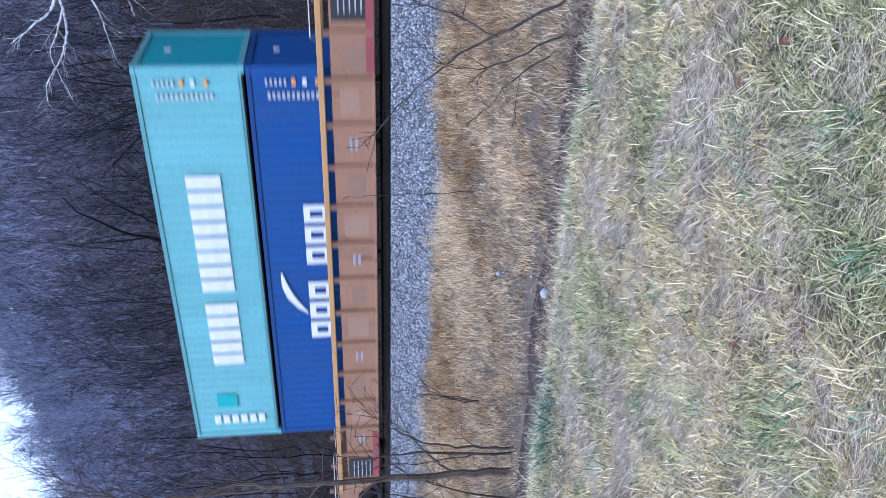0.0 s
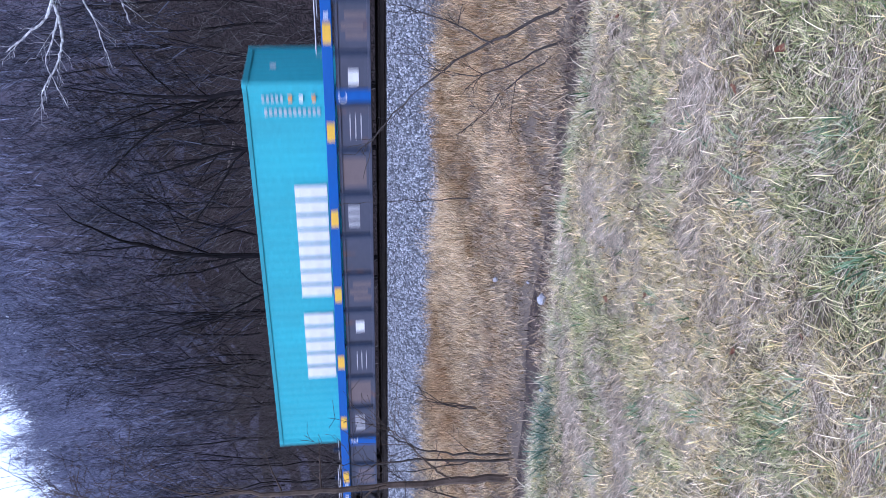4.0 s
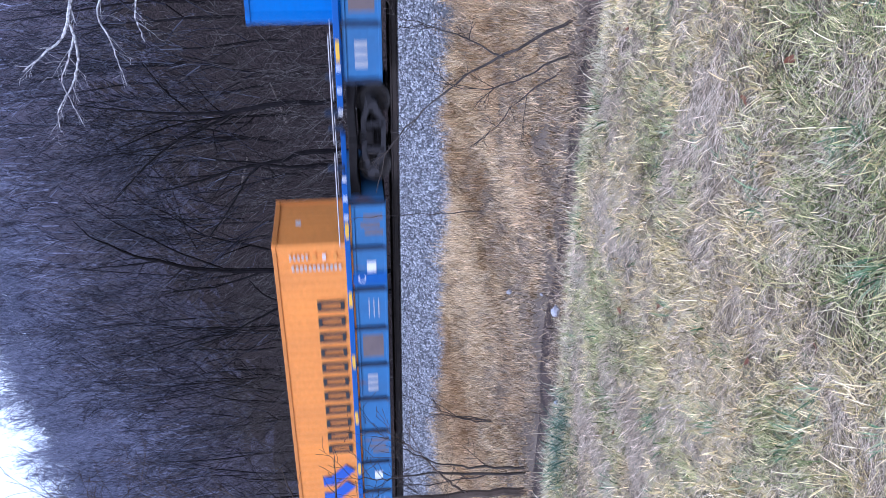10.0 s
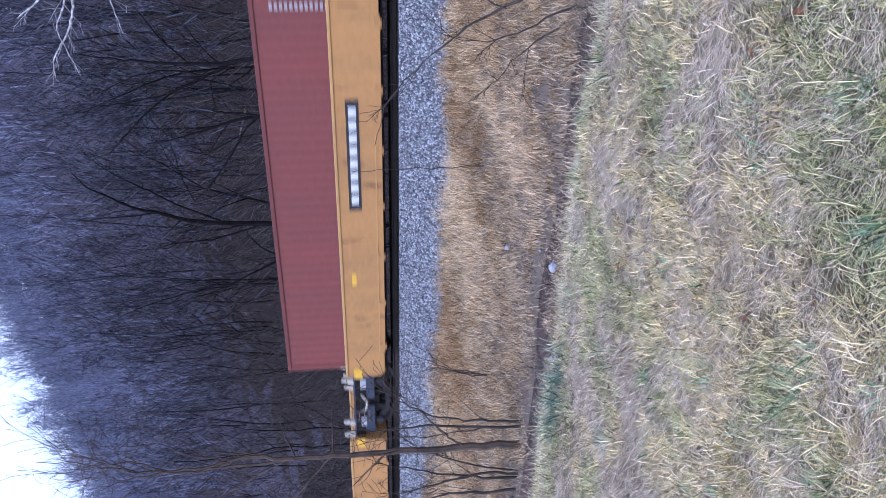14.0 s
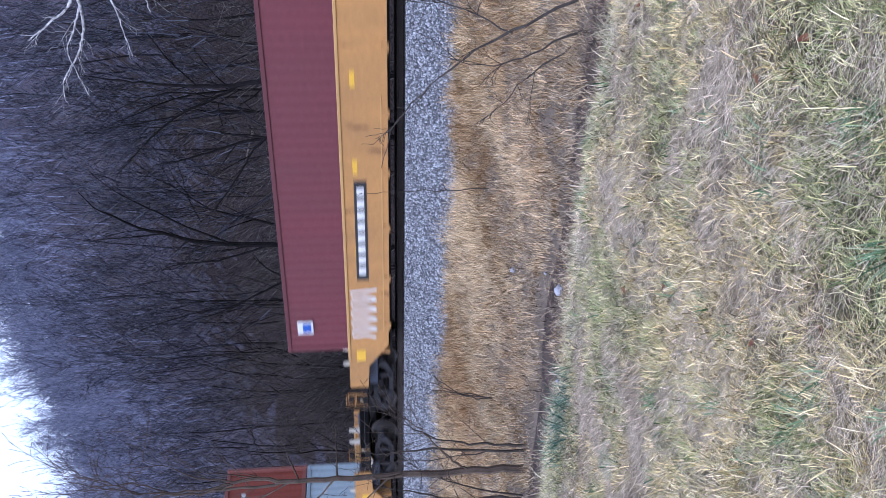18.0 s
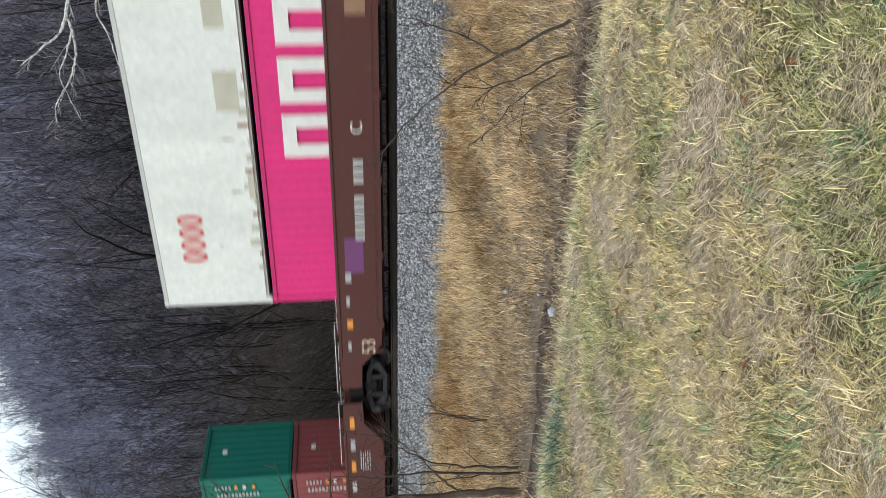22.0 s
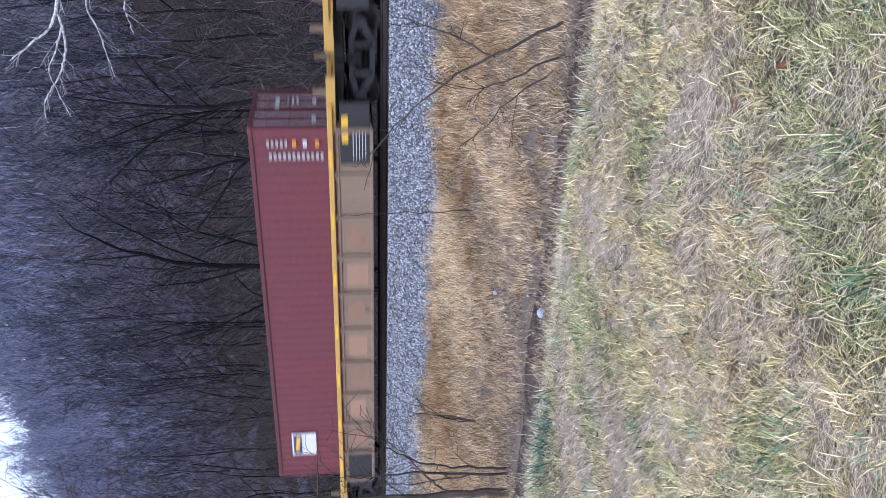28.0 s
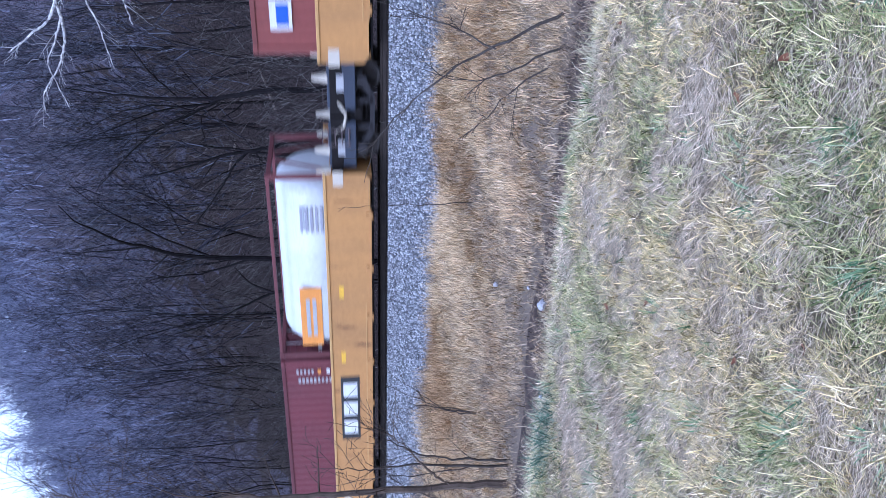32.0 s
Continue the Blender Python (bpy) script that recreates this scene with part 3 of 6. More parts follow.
for who, name_, mat_, what in ((~russet, "dry_grass", STRAW, "tall pale straw-coloured grass arching over the swale below the track"), (russet, "russet_grass", RUSSET, "tall russet-brown dry grass in drifts near the track")):
    per = RNG.integers(18, 44, int(who.sum()))
    n = int(per.sum())
    spot = RNG.uniform(0.05, 0.24, len(per))
    out_, turn_ = np.sqrt(RNG.uniform(0, 1, n)) * np.repeat(spot, per) * 1.3, RNG.uniform(0, math.tau, n)
    lean_ = np.repeat(RNG.uniform(0.5, 1.3, len(per)), per) + RNG.normal(0, 0.3, n)
    blades(name_, np.repeat(tx[who], per) + out_ * np.cos(turn_), np.repeat(ty[who], per) + out_ * np.sin(turn_), np.repeat(tall[who], per) * RNG.uniform(0.55, 1.25, n), RNG.uniform(0.0045, 0.0085, n), np.clip(lean_, 0.05, 1.5), np.repeat(aim[who], per) + RNG.normal(0, 0.7, n), mat_, what, 1, 1.0)

# the lawn and the swale go on round about, thinner
n = 70000
lx, ly = RNG.uniform(-16, 9, n), RNG.uniform(-27, -14.85, n)
d_ = ly + 19.93
keep = ~((d_ > 1.1) & (lx > -1.42 * d_ - 0.25) & (lx < -0.15 * d_ + 0.25)) & (np.hypot(lx, d_) > 0.5)
lx, ly = lx[keep], ly[keep]
n = len(lx)
blades("outer_lawn_grass", lx, ly, RNG.uniform(0.06, 0.14, n), RNG.uniform(0.010, 0.022, n), RNG.uniform(0.6, 1.45, n), RNG.uniform(0, math.tau, n), DRY_BLADES, "winter lawn grass round the viewpoint", 1, 0.5)
n = 26000
lx, ly = RNG.uniform(-45, 20, n), RNG.uniform(-14.4, -3.9, n)
d_ = ly + 19.93
keep = ~((lx > -1.38 * d_ - 0.8) & (lx < -0.18 * d_ + 0.8))
lx, ly = lx[keep], ly[keep]
n = len(lx)
blades("outer_dry_grass", lx, ly, RNG.uniform(0.2, 0.45, n), RNG.uniform(0.012, 0.022, n), RNG.uniform(0.2, 1.3, n), RNG.uniform(0, math.tau, n), STRAW, "dry straw-coloured grass further along the swale", 1, 0.7)

# ---- bare trees ----
def grow(rng, height, radius, lean=0.05, levels=4, spread=0.7, kids=(7, 6, 5, 4), up=0.25, bare=0.3, wig=0.12, thin=0.45, minr=0.006, steps_=(8, 6, 2, 2, 2)):
    """Segments (p0, r0, p1, r1) of a bare tree: a tapered trunk, limbs and twigs."""
    segs = []

    def limb(p, d, length, r, level):
        steps = steps_[level]
        q, dirn, rad = np.array(p, float), np.array(d, float), r
        nodes = []
        for k in range(steps):
            dirn = dirn + rng.normal(0, wig * (0.5 if level == 0 else 1.3), 3) + np.array([0, 0, up * 0.25 if level else 0.02])
            dirn /= np.linalg.norm(dirn)
            nq = q + dirn * length / steps
            nr = max(r * (1 - (k + 1) / steps * (0.8 if level == 0 else 0.88)), minr)
            segs.append((q, rad, nq, nr))
            nodes.append((nq, dirn.copy(), nr, (k + 1) / steps))
            q, rad = nq, nr
        if level >= levels:
            return
        for j in range(kids[level]):
            f = bare + (1 - bare) * (j + rng.uniform(0, 1)) / kids[level] if level == 0 else 0.25 + 0.75 * (j + rng.uniform(0, 1)) / kids[level]
            i = min(int(f * steps), steps - 1)
            nq, nd, nr, ff = nodes[i]
            side = np.cross(nd, rng.normal(0, 1, 3))
            side /= np.linalg.norm(side) + 1e-9
            nd2 = nd * (1 - spread * 0.6) + side * spread + np.array([0, 0, up])
            nd2 /= np.linalg.norm(nd2)
            limb(nq - nd * 0.02, nd2, length * rng.uniform(thin * 0.75, thin * 1.25) * (1.15 - 0.5 * ff), max(nr * rng.uniform(0.45, 0.75), minr), level + 1)

    limb((0, 0, -0.25), (lean * rng.normal(), lean * rng.normal(), 1), height, radius, 0)
    return segs


def seg_arrays(segs):
    p0, p1 = np.array([s[0] for s in segs]), np.array([s[2] for s in segs])
    return p0, np.array([s[1] for s in segs]), p1, np.array([s[3] for s in segs])


def tubes(p0, r0, p1, r1, sides):
    """Open tapering tubes for all segments: vertices and quads."""
    d = p1 - p0
    d /= np.linalg.norm(d, axis=1, keepdims=True) + 1e-9
    ref = np.where(np.abs(d[:, 2:3]) < 0.9, np.array([[0, 0, 1.0]]), np.array([[1.0, 0, 0]]))
    u = np.cross(d, ref)
    u /= np.linalg.norm(u, axis=1, keepdims=True)
    v = np.cross(d, u)
    n = len(d)
    ang = np.arange(sides) * math.tau / sides
    ring = u[:, None] * np.cos(ang)[None, :, None] + v[:, None] * np.sin(ang)[None, :, None]
    a = p0[:, None] + ring * r0[:, None, None]
    b = p1[:, None] + ring * r1[:, None, None]
    verts = np.concatenate([a, b], 1).reshape(-1, 3)
    k = np.arange(sides)
    q = np.stack([k, (k + 1) % sides, (k + 1) % sides + sides, k + sides], -1)
    faces = (np.arange(n) * 2 * sides)[:, None, None] + q[None]
    return verts, faces.reshape(-1, 4)


def wood_mesh(name, segs, sides):
    v, f = tubes(*seg_arrays(segs), sides)
    return raw_mesh(name, v, f.ravel(), np.full(len(f), 4), True)


def split_tree(name, segs, sides, material, label, at, turn=0.0, size=1.0, group="", cut=0.035, category="tree"):
    """A tree as a thing: trunk and limbs in one mesh part, the twigs of the crown in another."""
    root = tagged(new(name), label, category, group)
    root.location = (at[0], at[1], float(ground_z(at[0], at[1])))
    root.rotation_euler[2] = turn
    root.scale = (size, size, size)
    big = [s for s in segs if s[1] >= cut]
    small = [s for s in segs if s[1] < cut]
    part("trunk", wood_mesh("trunk", big, sides + 2), material, root)
    part("crown", wood_mesh("crown", small, sides), material, root)
    return root


trng = np.random.default_rng(11)
# Trees at the foot of the hill, each a thing
NEAR_PROTO = [grow(trng, trng.uniform(9, 12), trng.uniform(0.06, 0.10), levels=3, kids=(10, 7, 5), bare=0.15, spread=0.7, up=0.32, thin=0.45, wig=0.2, minr=0.005, steps_=(9, 6, 3, 2)) for i in range(5)]
near_made = []
for i, (x, y, k, s) in enumerate(((-6.2, 9.0, 0, 0.8), (-25.5, 8.0, 1, 0.8), (-29.5, 6.6, 2, 0.75), (-3.5, 7.0, 3, 0.9), (-21.8, 8.2, 4, 0.7), (-13.4, 11.4, 0, 0.8), (-19.6, 10.8, 1, 0.8), (-24.0, 11.5, 3, 0.85), (-33.5, 9.2, 2, 0.9), (-37.5, 7.4, 4, 0.9), (-28.0, 10.0, 3, 0.8))):
    if k < len(near_made):
        t_ = copy_thing(near_made[k], pose(x, y, float(ground_z(x, y)), 0, 0, 57 * i))
        t_.scale = (s, s, s)
    else:
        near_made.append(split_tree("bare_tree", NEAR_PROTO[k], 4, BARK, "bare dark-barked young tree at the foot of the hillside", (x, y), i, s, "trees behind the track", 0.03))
# The wooded hillside, joined: (count, y range, size, prototypes)
mid_protos = [seg_arrays(grow(trng, trng.uniform(8, 12), trng.uniform(0.04, 0.075), levels=3, kids=(9, 7, 5), bare=0.1, spread=0.6, up=0.42, thin=0.46, minr=0.007, wig=0.16, steps_=(8, 5, 2, 1))) for i in range(6)]
far_protos = [seg_arrays(grow(trng, trng.uniform(8, 11), trng.uniform(0.05, 0.08), levels=2, kids=(14, 8), bare=0.15, spread=0.6, up=0.42, thin=0.42, minr=0.013, wig=0.18, steps_=(5, 3, 1))) for i in range(6)]
ridge_protos = [seg_arrays(grow(trng, trng.uniform(4.2, 6), 0.05, levels=2, kids=(14, 9), bare=0.0, spread=0.6, up=0.4, thin=0.42, minr=0.014, wig=0.2, steps_=(4, 2, 1))) for i in range(5)]


def joined_woods(name, label, count, place, protos, size, twig, sides=3):
    vs_, fs_, thick_, base_ = [], [], [], 0
    for i in range(count):
        x, y = place()
        p0, r0, p1, r1 = protos[i % len(protos)]
        a, s = trng.uniform(0, math.tau), trng.uniform(0.6, 1.1) * size
        c, sn = math.cos(a) * s, math.sin(a) * s
        rot_ = np.array([[c, -sn, 0], [sn, c, 0], [0, 0, s]])
        off = np.array([x, y, float(ground_z(x, y))])
        v, f = tubes(p0 @ rot_.T + off, r0, p1 @ rot_.T + off, r1, sides)
        vs_.append(v)
        fs_.append(f + base_)
        thick_.append(np.repeat(r0 > 0.035, sides))
        base_ += len(v)
    f = np.concatenate(fs_)
    me = raw_mesh(name, np.concatenate(vs_), f.ravel(), np.full(len(f), 4), True)
    me.materials.append(twig)
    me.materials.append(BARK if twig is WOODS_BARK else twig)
    me.polygons.foreach_set("material_index", np.concatenate(thick_).astype(np.int32))
    return tagged(new(name, me), label, "woods", kind="stuff")


def on_slope(y0, y1, power=1.0):
    def place():
        y = y0 + (y1 - y0) * trng.uniform(0, 1) ** power
        return trng.uniform(-1.5 * (y + 20) - 4, -0.2 * (y + 20) + 4), y
    return place


def lower_slope():
    """The foot of the hill, thinning out further along."""
    while True:
        x, y = on_slope(10, 26)()
        if trng.uniform() < np.interp(x, [-46, -26], [0.12, 1.0]):
            return x, y


def upper_slope():
    """Higher up above the near trees, and further down the slope away from them."""
    while True:
        x, y = on_slope(17, 61, 0.9)()
        if y > np.interp(x, [-48, -24], [15, 38]) + trng.normal(0, 5):
            return x, y


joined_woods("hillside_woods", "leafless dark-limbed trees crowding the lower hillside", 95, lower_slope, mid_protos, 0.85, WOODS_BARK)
joined_woods("far_woods", "dense leafless woods covering the upper hillside, bluish with painted-in haze", 580, upper_slope, far_protos, 0.7, FAR_HAZE_BARK)
joined_woods("ridge_woods", "fine bare treetops along the ridge", 680, lambda: (trng.uniform(-118, -46), trng.uniform(50, 63)), ridge_protos, 0.66, RIDGE_HAZE_BARK)
# low brush at the foot of the hill
brush = [seg_arrays(grow(trng, trng.uniform(2.4, 4.2), 0.022, levels=2, kids=(8, 6), bare=0.08, spread=0.62, up=0.25, thin=0.55, minr=0.006, lean=0.35, wig=0.16, steps_=(5, 3, 1))) for i in range(5)]
vs_, fs_, base_ = [], [], 0
for i in range(640):
    y = 4.6 + 26 * trng.uniform(0, 1) ** 1.1
    x = trng.uniform(-1.4 * (y + 20) - 2, -0.2 * (y + 20) + 2)
    p0, r0, p1, r1 = brush[i % 5]
    a = trng.uniform(0, math.tau)
    slant = -0.5 if -30 < x < -17 else -0.1
    rot_ = np.array([[math.cos(a), -math.sin(a), slant], [math.sin(a), math.cos(a), 0], [0, 0, 1]])
    off = np.array([x, y, float(ground_z(x, y))])
    v, f = tubes(p0 @ rot_.T + off, r0, p1 @ rot_.T + off, r1, 3)
    vs_.append(v)
    fs_.append(f + base_)
    base_ += len(v)
f = np.concatenate(fs_)
me = raw_mesh("underbrush", np.concatenate(vs_), f.ravel(), np.full(len(f), 4), True)
me.materials.append(BRUSH)
tagged(new("underbrush", me), "tangled leafless underbrush at the foot of the hillside", "brush", kind="stuff")


# ---- single trees and saplings in front of and behind the track ----
def limb_tree(name, label, at, stems, material, twig_seed, twig_len=0.8, twigs=10, category="sapling", levels=1, group=""):
    """A thing of hand-laid stems (each a list of points in world metres with start and end radius), with fine twigs grown on them."""
    root = tagged(new(name), label, category, group)
    base = Vector((at[0], at[1], float(ground_z(at[0], at[1]))))
    root.location = base
    rng = np.random.default_rng(twig_seed)
    fine = []
    for pts, ra, rb in stems:
        P = np.array(pts, float) - np.array(base)
        # smooth the polyline
        tt = np.linspace(0, 1, len(P))
        ts = np.linspace(0, 1, len(P) * 4)
        Q = np.stack([np.interp(ts, tt, P[:, k]) for k in range(3)], 1)
        for _ in range(2):
            Q[1:-1] = (Q[:-2] + 2 * Q[1:-1] + Q[2:]) / 4
        Q[1:-1] += rng.normal(0, 0.012, Q[1:-1].shape)
        rad = ra + (rb - ra) * ts
        segs = [(Q[i], rad[i], Q[i + 1], rad[i + 1]) for i in range(len(Q) - 1)]
        part("stem", tube([tuple(q) for q in Q], [float(r) for r in rad], 6), material, root)
        for k in range(twigs):
            i = int(len(Q) * rng.uniform(0.25, 0.98)) - 1
            d = Q[min(i + 1, len(Q) - 1)] - Q[i - 1]
            d /= np.linalg.norm(d) + 1e-9
            sub = grow(rng, twig_len * rng.uniform(0.4, 1.3), max(rad[i] * 0.5, 0.006), levels=levels, kids=(4, 3), bare=0.2, spread=0.7, up=0.1, thin=0.5, minr=0.0036)
            side = d * 0.9 + rng.normal(0, 0.55, 3)
            side /= np.linalg.norm(side)
            m = np.array(Vector((0, 0, 1)).rotation_difference(Vector(side)).to_matrix())
            for a, r0, b, r1 in sub:
                fine.append((m @ (a + np.array([0, 0, 0.25])) + Q[i], r0, m @ (b + np.array([0, 0, 0.25])) + Q[i], r1))
    if fine:
        tagged(part("twig_work", wood_mesh("twig_work", fine, 3), material, root), kind="stuff")
    return root


limb_tree("young_tree", "slender bare young tree standing at the ditch's edge", (-10.0, -11.45), [
    ([(-10.0, -11.45, -1.5), (-10.01, -11.45, -0.5), (-10.0, -11.45, 0.47), (-9.99, -11.45, 1.35), (-10.01, -11.45, 2.22), (-9.9, -11.45, 2.81), (-9.97, -11.45, 3.15), (-10.05, -11.5, 3.5)], 0.062, 0.014),
    ([(-10.01, -11.45, 1.35), (-10.09, -11.4, 2.22), (-10.21, -11.35, 2.67), (-10.26, -11.3, 3.45), (-10.28, -11.3, 4.05), (-10.46, -11.3, 4.77), (-10.59, -11.3, 5.31)], 0.03, 0.004),
    ([(-9.95, -11.5, 3.05), (-10.08, -11.55, 3.43), (-9.98, -11.55, 4.0), (-9.92, -11.6, 4.33), (-9.79, -11.6, 4.63), (-9.64, -11.6, 5.09), (-9.54, -11.6, 5.71)], 0.018, 0.004),
    ([(-9.92, -11.6, 4.33), (-9.68, -11.6, 4.69), (-9.42, -11.6, 5.12), (-9.16, -11.6, 5.54)], 0.01, 0.003),
    ([(-10.28, -11.3, 4.05), (-9.99, -11.3, 4.55), (-10.09, -11.3, 5.11), (-10.18, -11.3, 5.55), (-10.06, -11.3, 5.93)], 0.011, 0.003),
    ([(-9.99, -11.3, 4.55), (-10.2, -11.3, 5.05), (-10.51, -11.3, 5.63)], 0.008, 0.003),
    ([(-9.95, -11.45, 3.0), (-9.88, -11.4, 3.61), (-9.59, -11.4, 3.93), (-9.42, -11.4, 4.39)], 0.012, 0.003),
    ([(-10.05, -11.42, 2.22), (-10.61, -11.3, 2.8), (-11.11, -11.2, 3.39), (-11.31, -11.2, 3.6)], 0.016, 0.003),
    ([(-10.03, -11.45, 1.55), (-10.82, -11.5, 2.11), (-11.37, -11.5, 2.43)], 0.014, 0.003),
    ([(-9.98, -11.45, -0.5), (-9.7, -11.5, -0.23), (-9.29, -11.5, 0.04), (-8.91, -11.5, 0.3), (-8.71, -11.5, 0.51), (-8.4, -11.5, 0.79)], 0.017, 0.004)], YOUNG_BARK, 5, 0.75, 8, "tree", 1)
limb_tree("bare_shrub", "leafless shrub of two dark stems beside the ditch", (-9.58, -11.45), [
    ([(-9.55, -11.45, -1.5), (-9.46, -11.45, -0.92), (-9.38, -11.45, -0.48), (-9.28, -11.45, -0.04), (-8.92, -11.45, 0.47), (-8.51, -11.45, 0.88)], 0.021, 0.004),
    ([(-9.65, -11.45, -1.5), (-9.54, -11.45, -0.48), (-9.46, -11.45, 0.13), (-9.52, -11.45, 0.56), (-9.53, -11.45, 0.9), (-9.43, -11.45, 1.32)], 0.022, 0.004),
    ([(-9.6, -11.42, -0.9), (-9.75, -11.4, -0.2), (-9.8, -11.35, 0.5), (-10.0, -11.3, 1.3)], 0.010, 0.003)], TWIG, 6, 0.7, 7, "shrub", 1, "shrubs in the swale")
limb_tree("bare_shrub", "leafless shrub of many leaning stems beside the ditch", (-10.8, -11.45), [
    ([(-10.77, -11.45, -1.55), (-10.63, -11.45, -0.81), (-10.79, -11.45, -0.26), (-10.99, -11.45, 0.29), (-11.08, -11.45, 0.85)], 0.024, 0.004),
    ([(-10.89, -11.45, -1.55), (-10.74, -11.45, -0.72), (-10.56, -11.45, -0.07), (-10.4, -11.45, 0.47), (-10.25, -11.45, 0.92)], 0.024, 0.004),
    ([(-10.7, -11.45, -1.5), (-10.39, -11.45, -0.52), (-10.07, -11.45, 0.03), (-9.7, -11.45, 0.47)], 0.016, 0.003),
    ([(-11.14, -11.45, -1.55), (-11.14, -11.45, -0.83), (-11.11, -11.45, -0.27), (-11.25, -11.45, 0.2), (-11.4, -11.45, 0.85)], 0.026, 0.004),
    ([(-11.3, -11.45, -1.5), (-11.67, -11.45, -0.86), (-12.0, -11.45, -0.29), (-12.58, -11.45, 0.29)], 0.018, 0.003)], TWIG, 7, 0.7, 9, "shrub", 1, "shrubs in the swale")
limb_tree("bare_shrub", "low thin-stemmed shrub in the tall dry grass", (-10.89, -9.0), [
    ([(-10.89 - 0.03 * k, -9.0, -1.4), (-10.78 - 0.04 * k, -9.0, -0.81), (-10.63 + 0.12 * k, -9.0, -0.29), (-10.51 + 0.3 * k, -9.0, 0.2)], 0.013, 0.003) for k in range(3)], TWIG, 8, 0.4, 4, "shrub", 1, "shrubs in the swale")
limb_tree("bent_sapling", "dark bare sapling bending over the swale", (-2.63, -11.39), [
    ([(-2.63, -11.39, -1.45), (-3.05, -11.3, -0.75), (-3.35, -11.2, -0.25), (-3.75, -11.1, 0.15), (-4.3, -11.0, 0.62), (-4.9, -11.0, 0.75)], 0.019, 0.004),
    ([(-3.1, -11.3, -0.7), (-2.85, -11.0, 0.0), (-2.7, -10.9, 0.6)], 0.012, 0.003)], TWIG, 9, 0.45, 5, "sapling", 1)
limb_tree("bent_sapling", "thin bare sapling over the dry grass", (-2.94, -11.53), [
    ([(-2.94, -11.53, -1.45), (-3.3, -11.4, -0.9), (-3.5, -11.3, -0.4), (-3.3, -11.2, 0.3)], 0.014, 0.003),
    ([(-3.33, -11.07, -1.45), (-3.8, -11.0, -0.9), (-4.3, -11.0, -0.45)], 0.012, 0.003)], TWIG, 10, 0.5, 5, "sapling", 1)
limb_tree("thin_sapling", "single thin bare stem rising from the dry grass", (-7.35, -7.38), [
    ([(-7.35, -7.38, -1.35), (-7.38, -7.35, -0.3), (-7.4, -7.3, 0.5), (-7.45, -7.3, 1.1)], 0.010, 0.003)], TWIG, 12, 0.3, 4, "sapling", 0)
limb_tree("pale_barked_tree", "pale white-barked tree with crooked hanging limbs", (-4.6, 4.4), [
    ([(-4.6, 4.4, -1.2), (-4.5, 4.4, 4), (-4.7, 4.4, 9), (-4.5, 4.4, 14)], 0.2, 0.08),
    ([(-4.6, 4.4, 7.2), (-6.0, 4.2, 8.3), (-7.2, 4.0, 8.75), (-7.7, 4.0, 8.95), (-8.15, 4.0, 9.55), (-8.7, 4.0, 10.3)], 0.075, 0.02),
    ([(-7.2, 4.0, 8.75), (-7.7, 4.0, 8.68), (-8.4, 4.0, 8.7), (-9.0, 4.0, 8.95), (-9.5, 4.0, 9.3), (-9.95, 4.0, 9.65), (-10.5, 4.0, 9.7)], 0.046, 0.012),
    ([(-7.66, 4.0, 8.68), (-8.3, 4.0, 8.95), (-9.0, 4.0, 9.35), (-10.4, 4.0, 9.0)], 0.032, 0.010),
    ([(-4.6, 4.4, 6.8), (-6.2, 4.2, 7.6), (-7.2, 4.0, 8.0), (-7.8, 4.0, 7.7), (-8.3, 4.0, 7.66), (-9.2, 4.0, 7.5)], 0.038, 0.011),
    ([(-4.6, 4.4, 6.0), (-6.3, 4.2, 6.7), (-7.2, 4.0, 6.95), (-7.9, 4.0, 6.77)], 0.032, 0.016)], PALE_BARK, 13, 0.9, 5, "tree", 1)
limb_tree("forked_tree", "dark forked bare tree with flaking bark close behind the track", (-10.68, 6.0), [
    ([(-10.68, 6.0, -0.6), (-10.7, 6.0, 1.39), (-10.75, 6.0, 3.6), (-11.01, 6.0, 4.91), (-11.02, 6.0, 6.17), (-10.94, 6.0, 7.42), (-10.79, 6.0, 8.63), (-10.57, 6.0, 9.98)], 0.125, 0.012),
    ([(-10.98, 6.0, 4.8), (-11.43, 5.9, 5.69), (-12.04, 5.9, 7.06), (-13.0, 5.9, 8.15), (-13.84, 5.9, 8.95), (-14.27, 5.9, 9.32)], 0.055, 0.012),
    ([(-12.04, 5.9, 7.06), (-12.26, 5.8, 8.38), (-12.37, 5.8, 9.49), (-12.71, 5.8, 10.47)], 0.03, 0.009),
    ([(-11.4, 5.9, 5.7), (-11.2, 6.1, 6.9), (-11.46, 6.1, 8.05), (-11.93, 6.1, 9.04), (-12.3, 6.1, 9.8)], 0.032, 0.009),
    ([(-11.02, 6.0, 6.17), (-10.22, 6.1, 6.94), (-9.56, 6.1, 7.35), (-9.1, 6.1, 7.61)], 0.03, 0.008)], BARK, 31, 1.3, 7, "tree", 2, "trees behind the track")
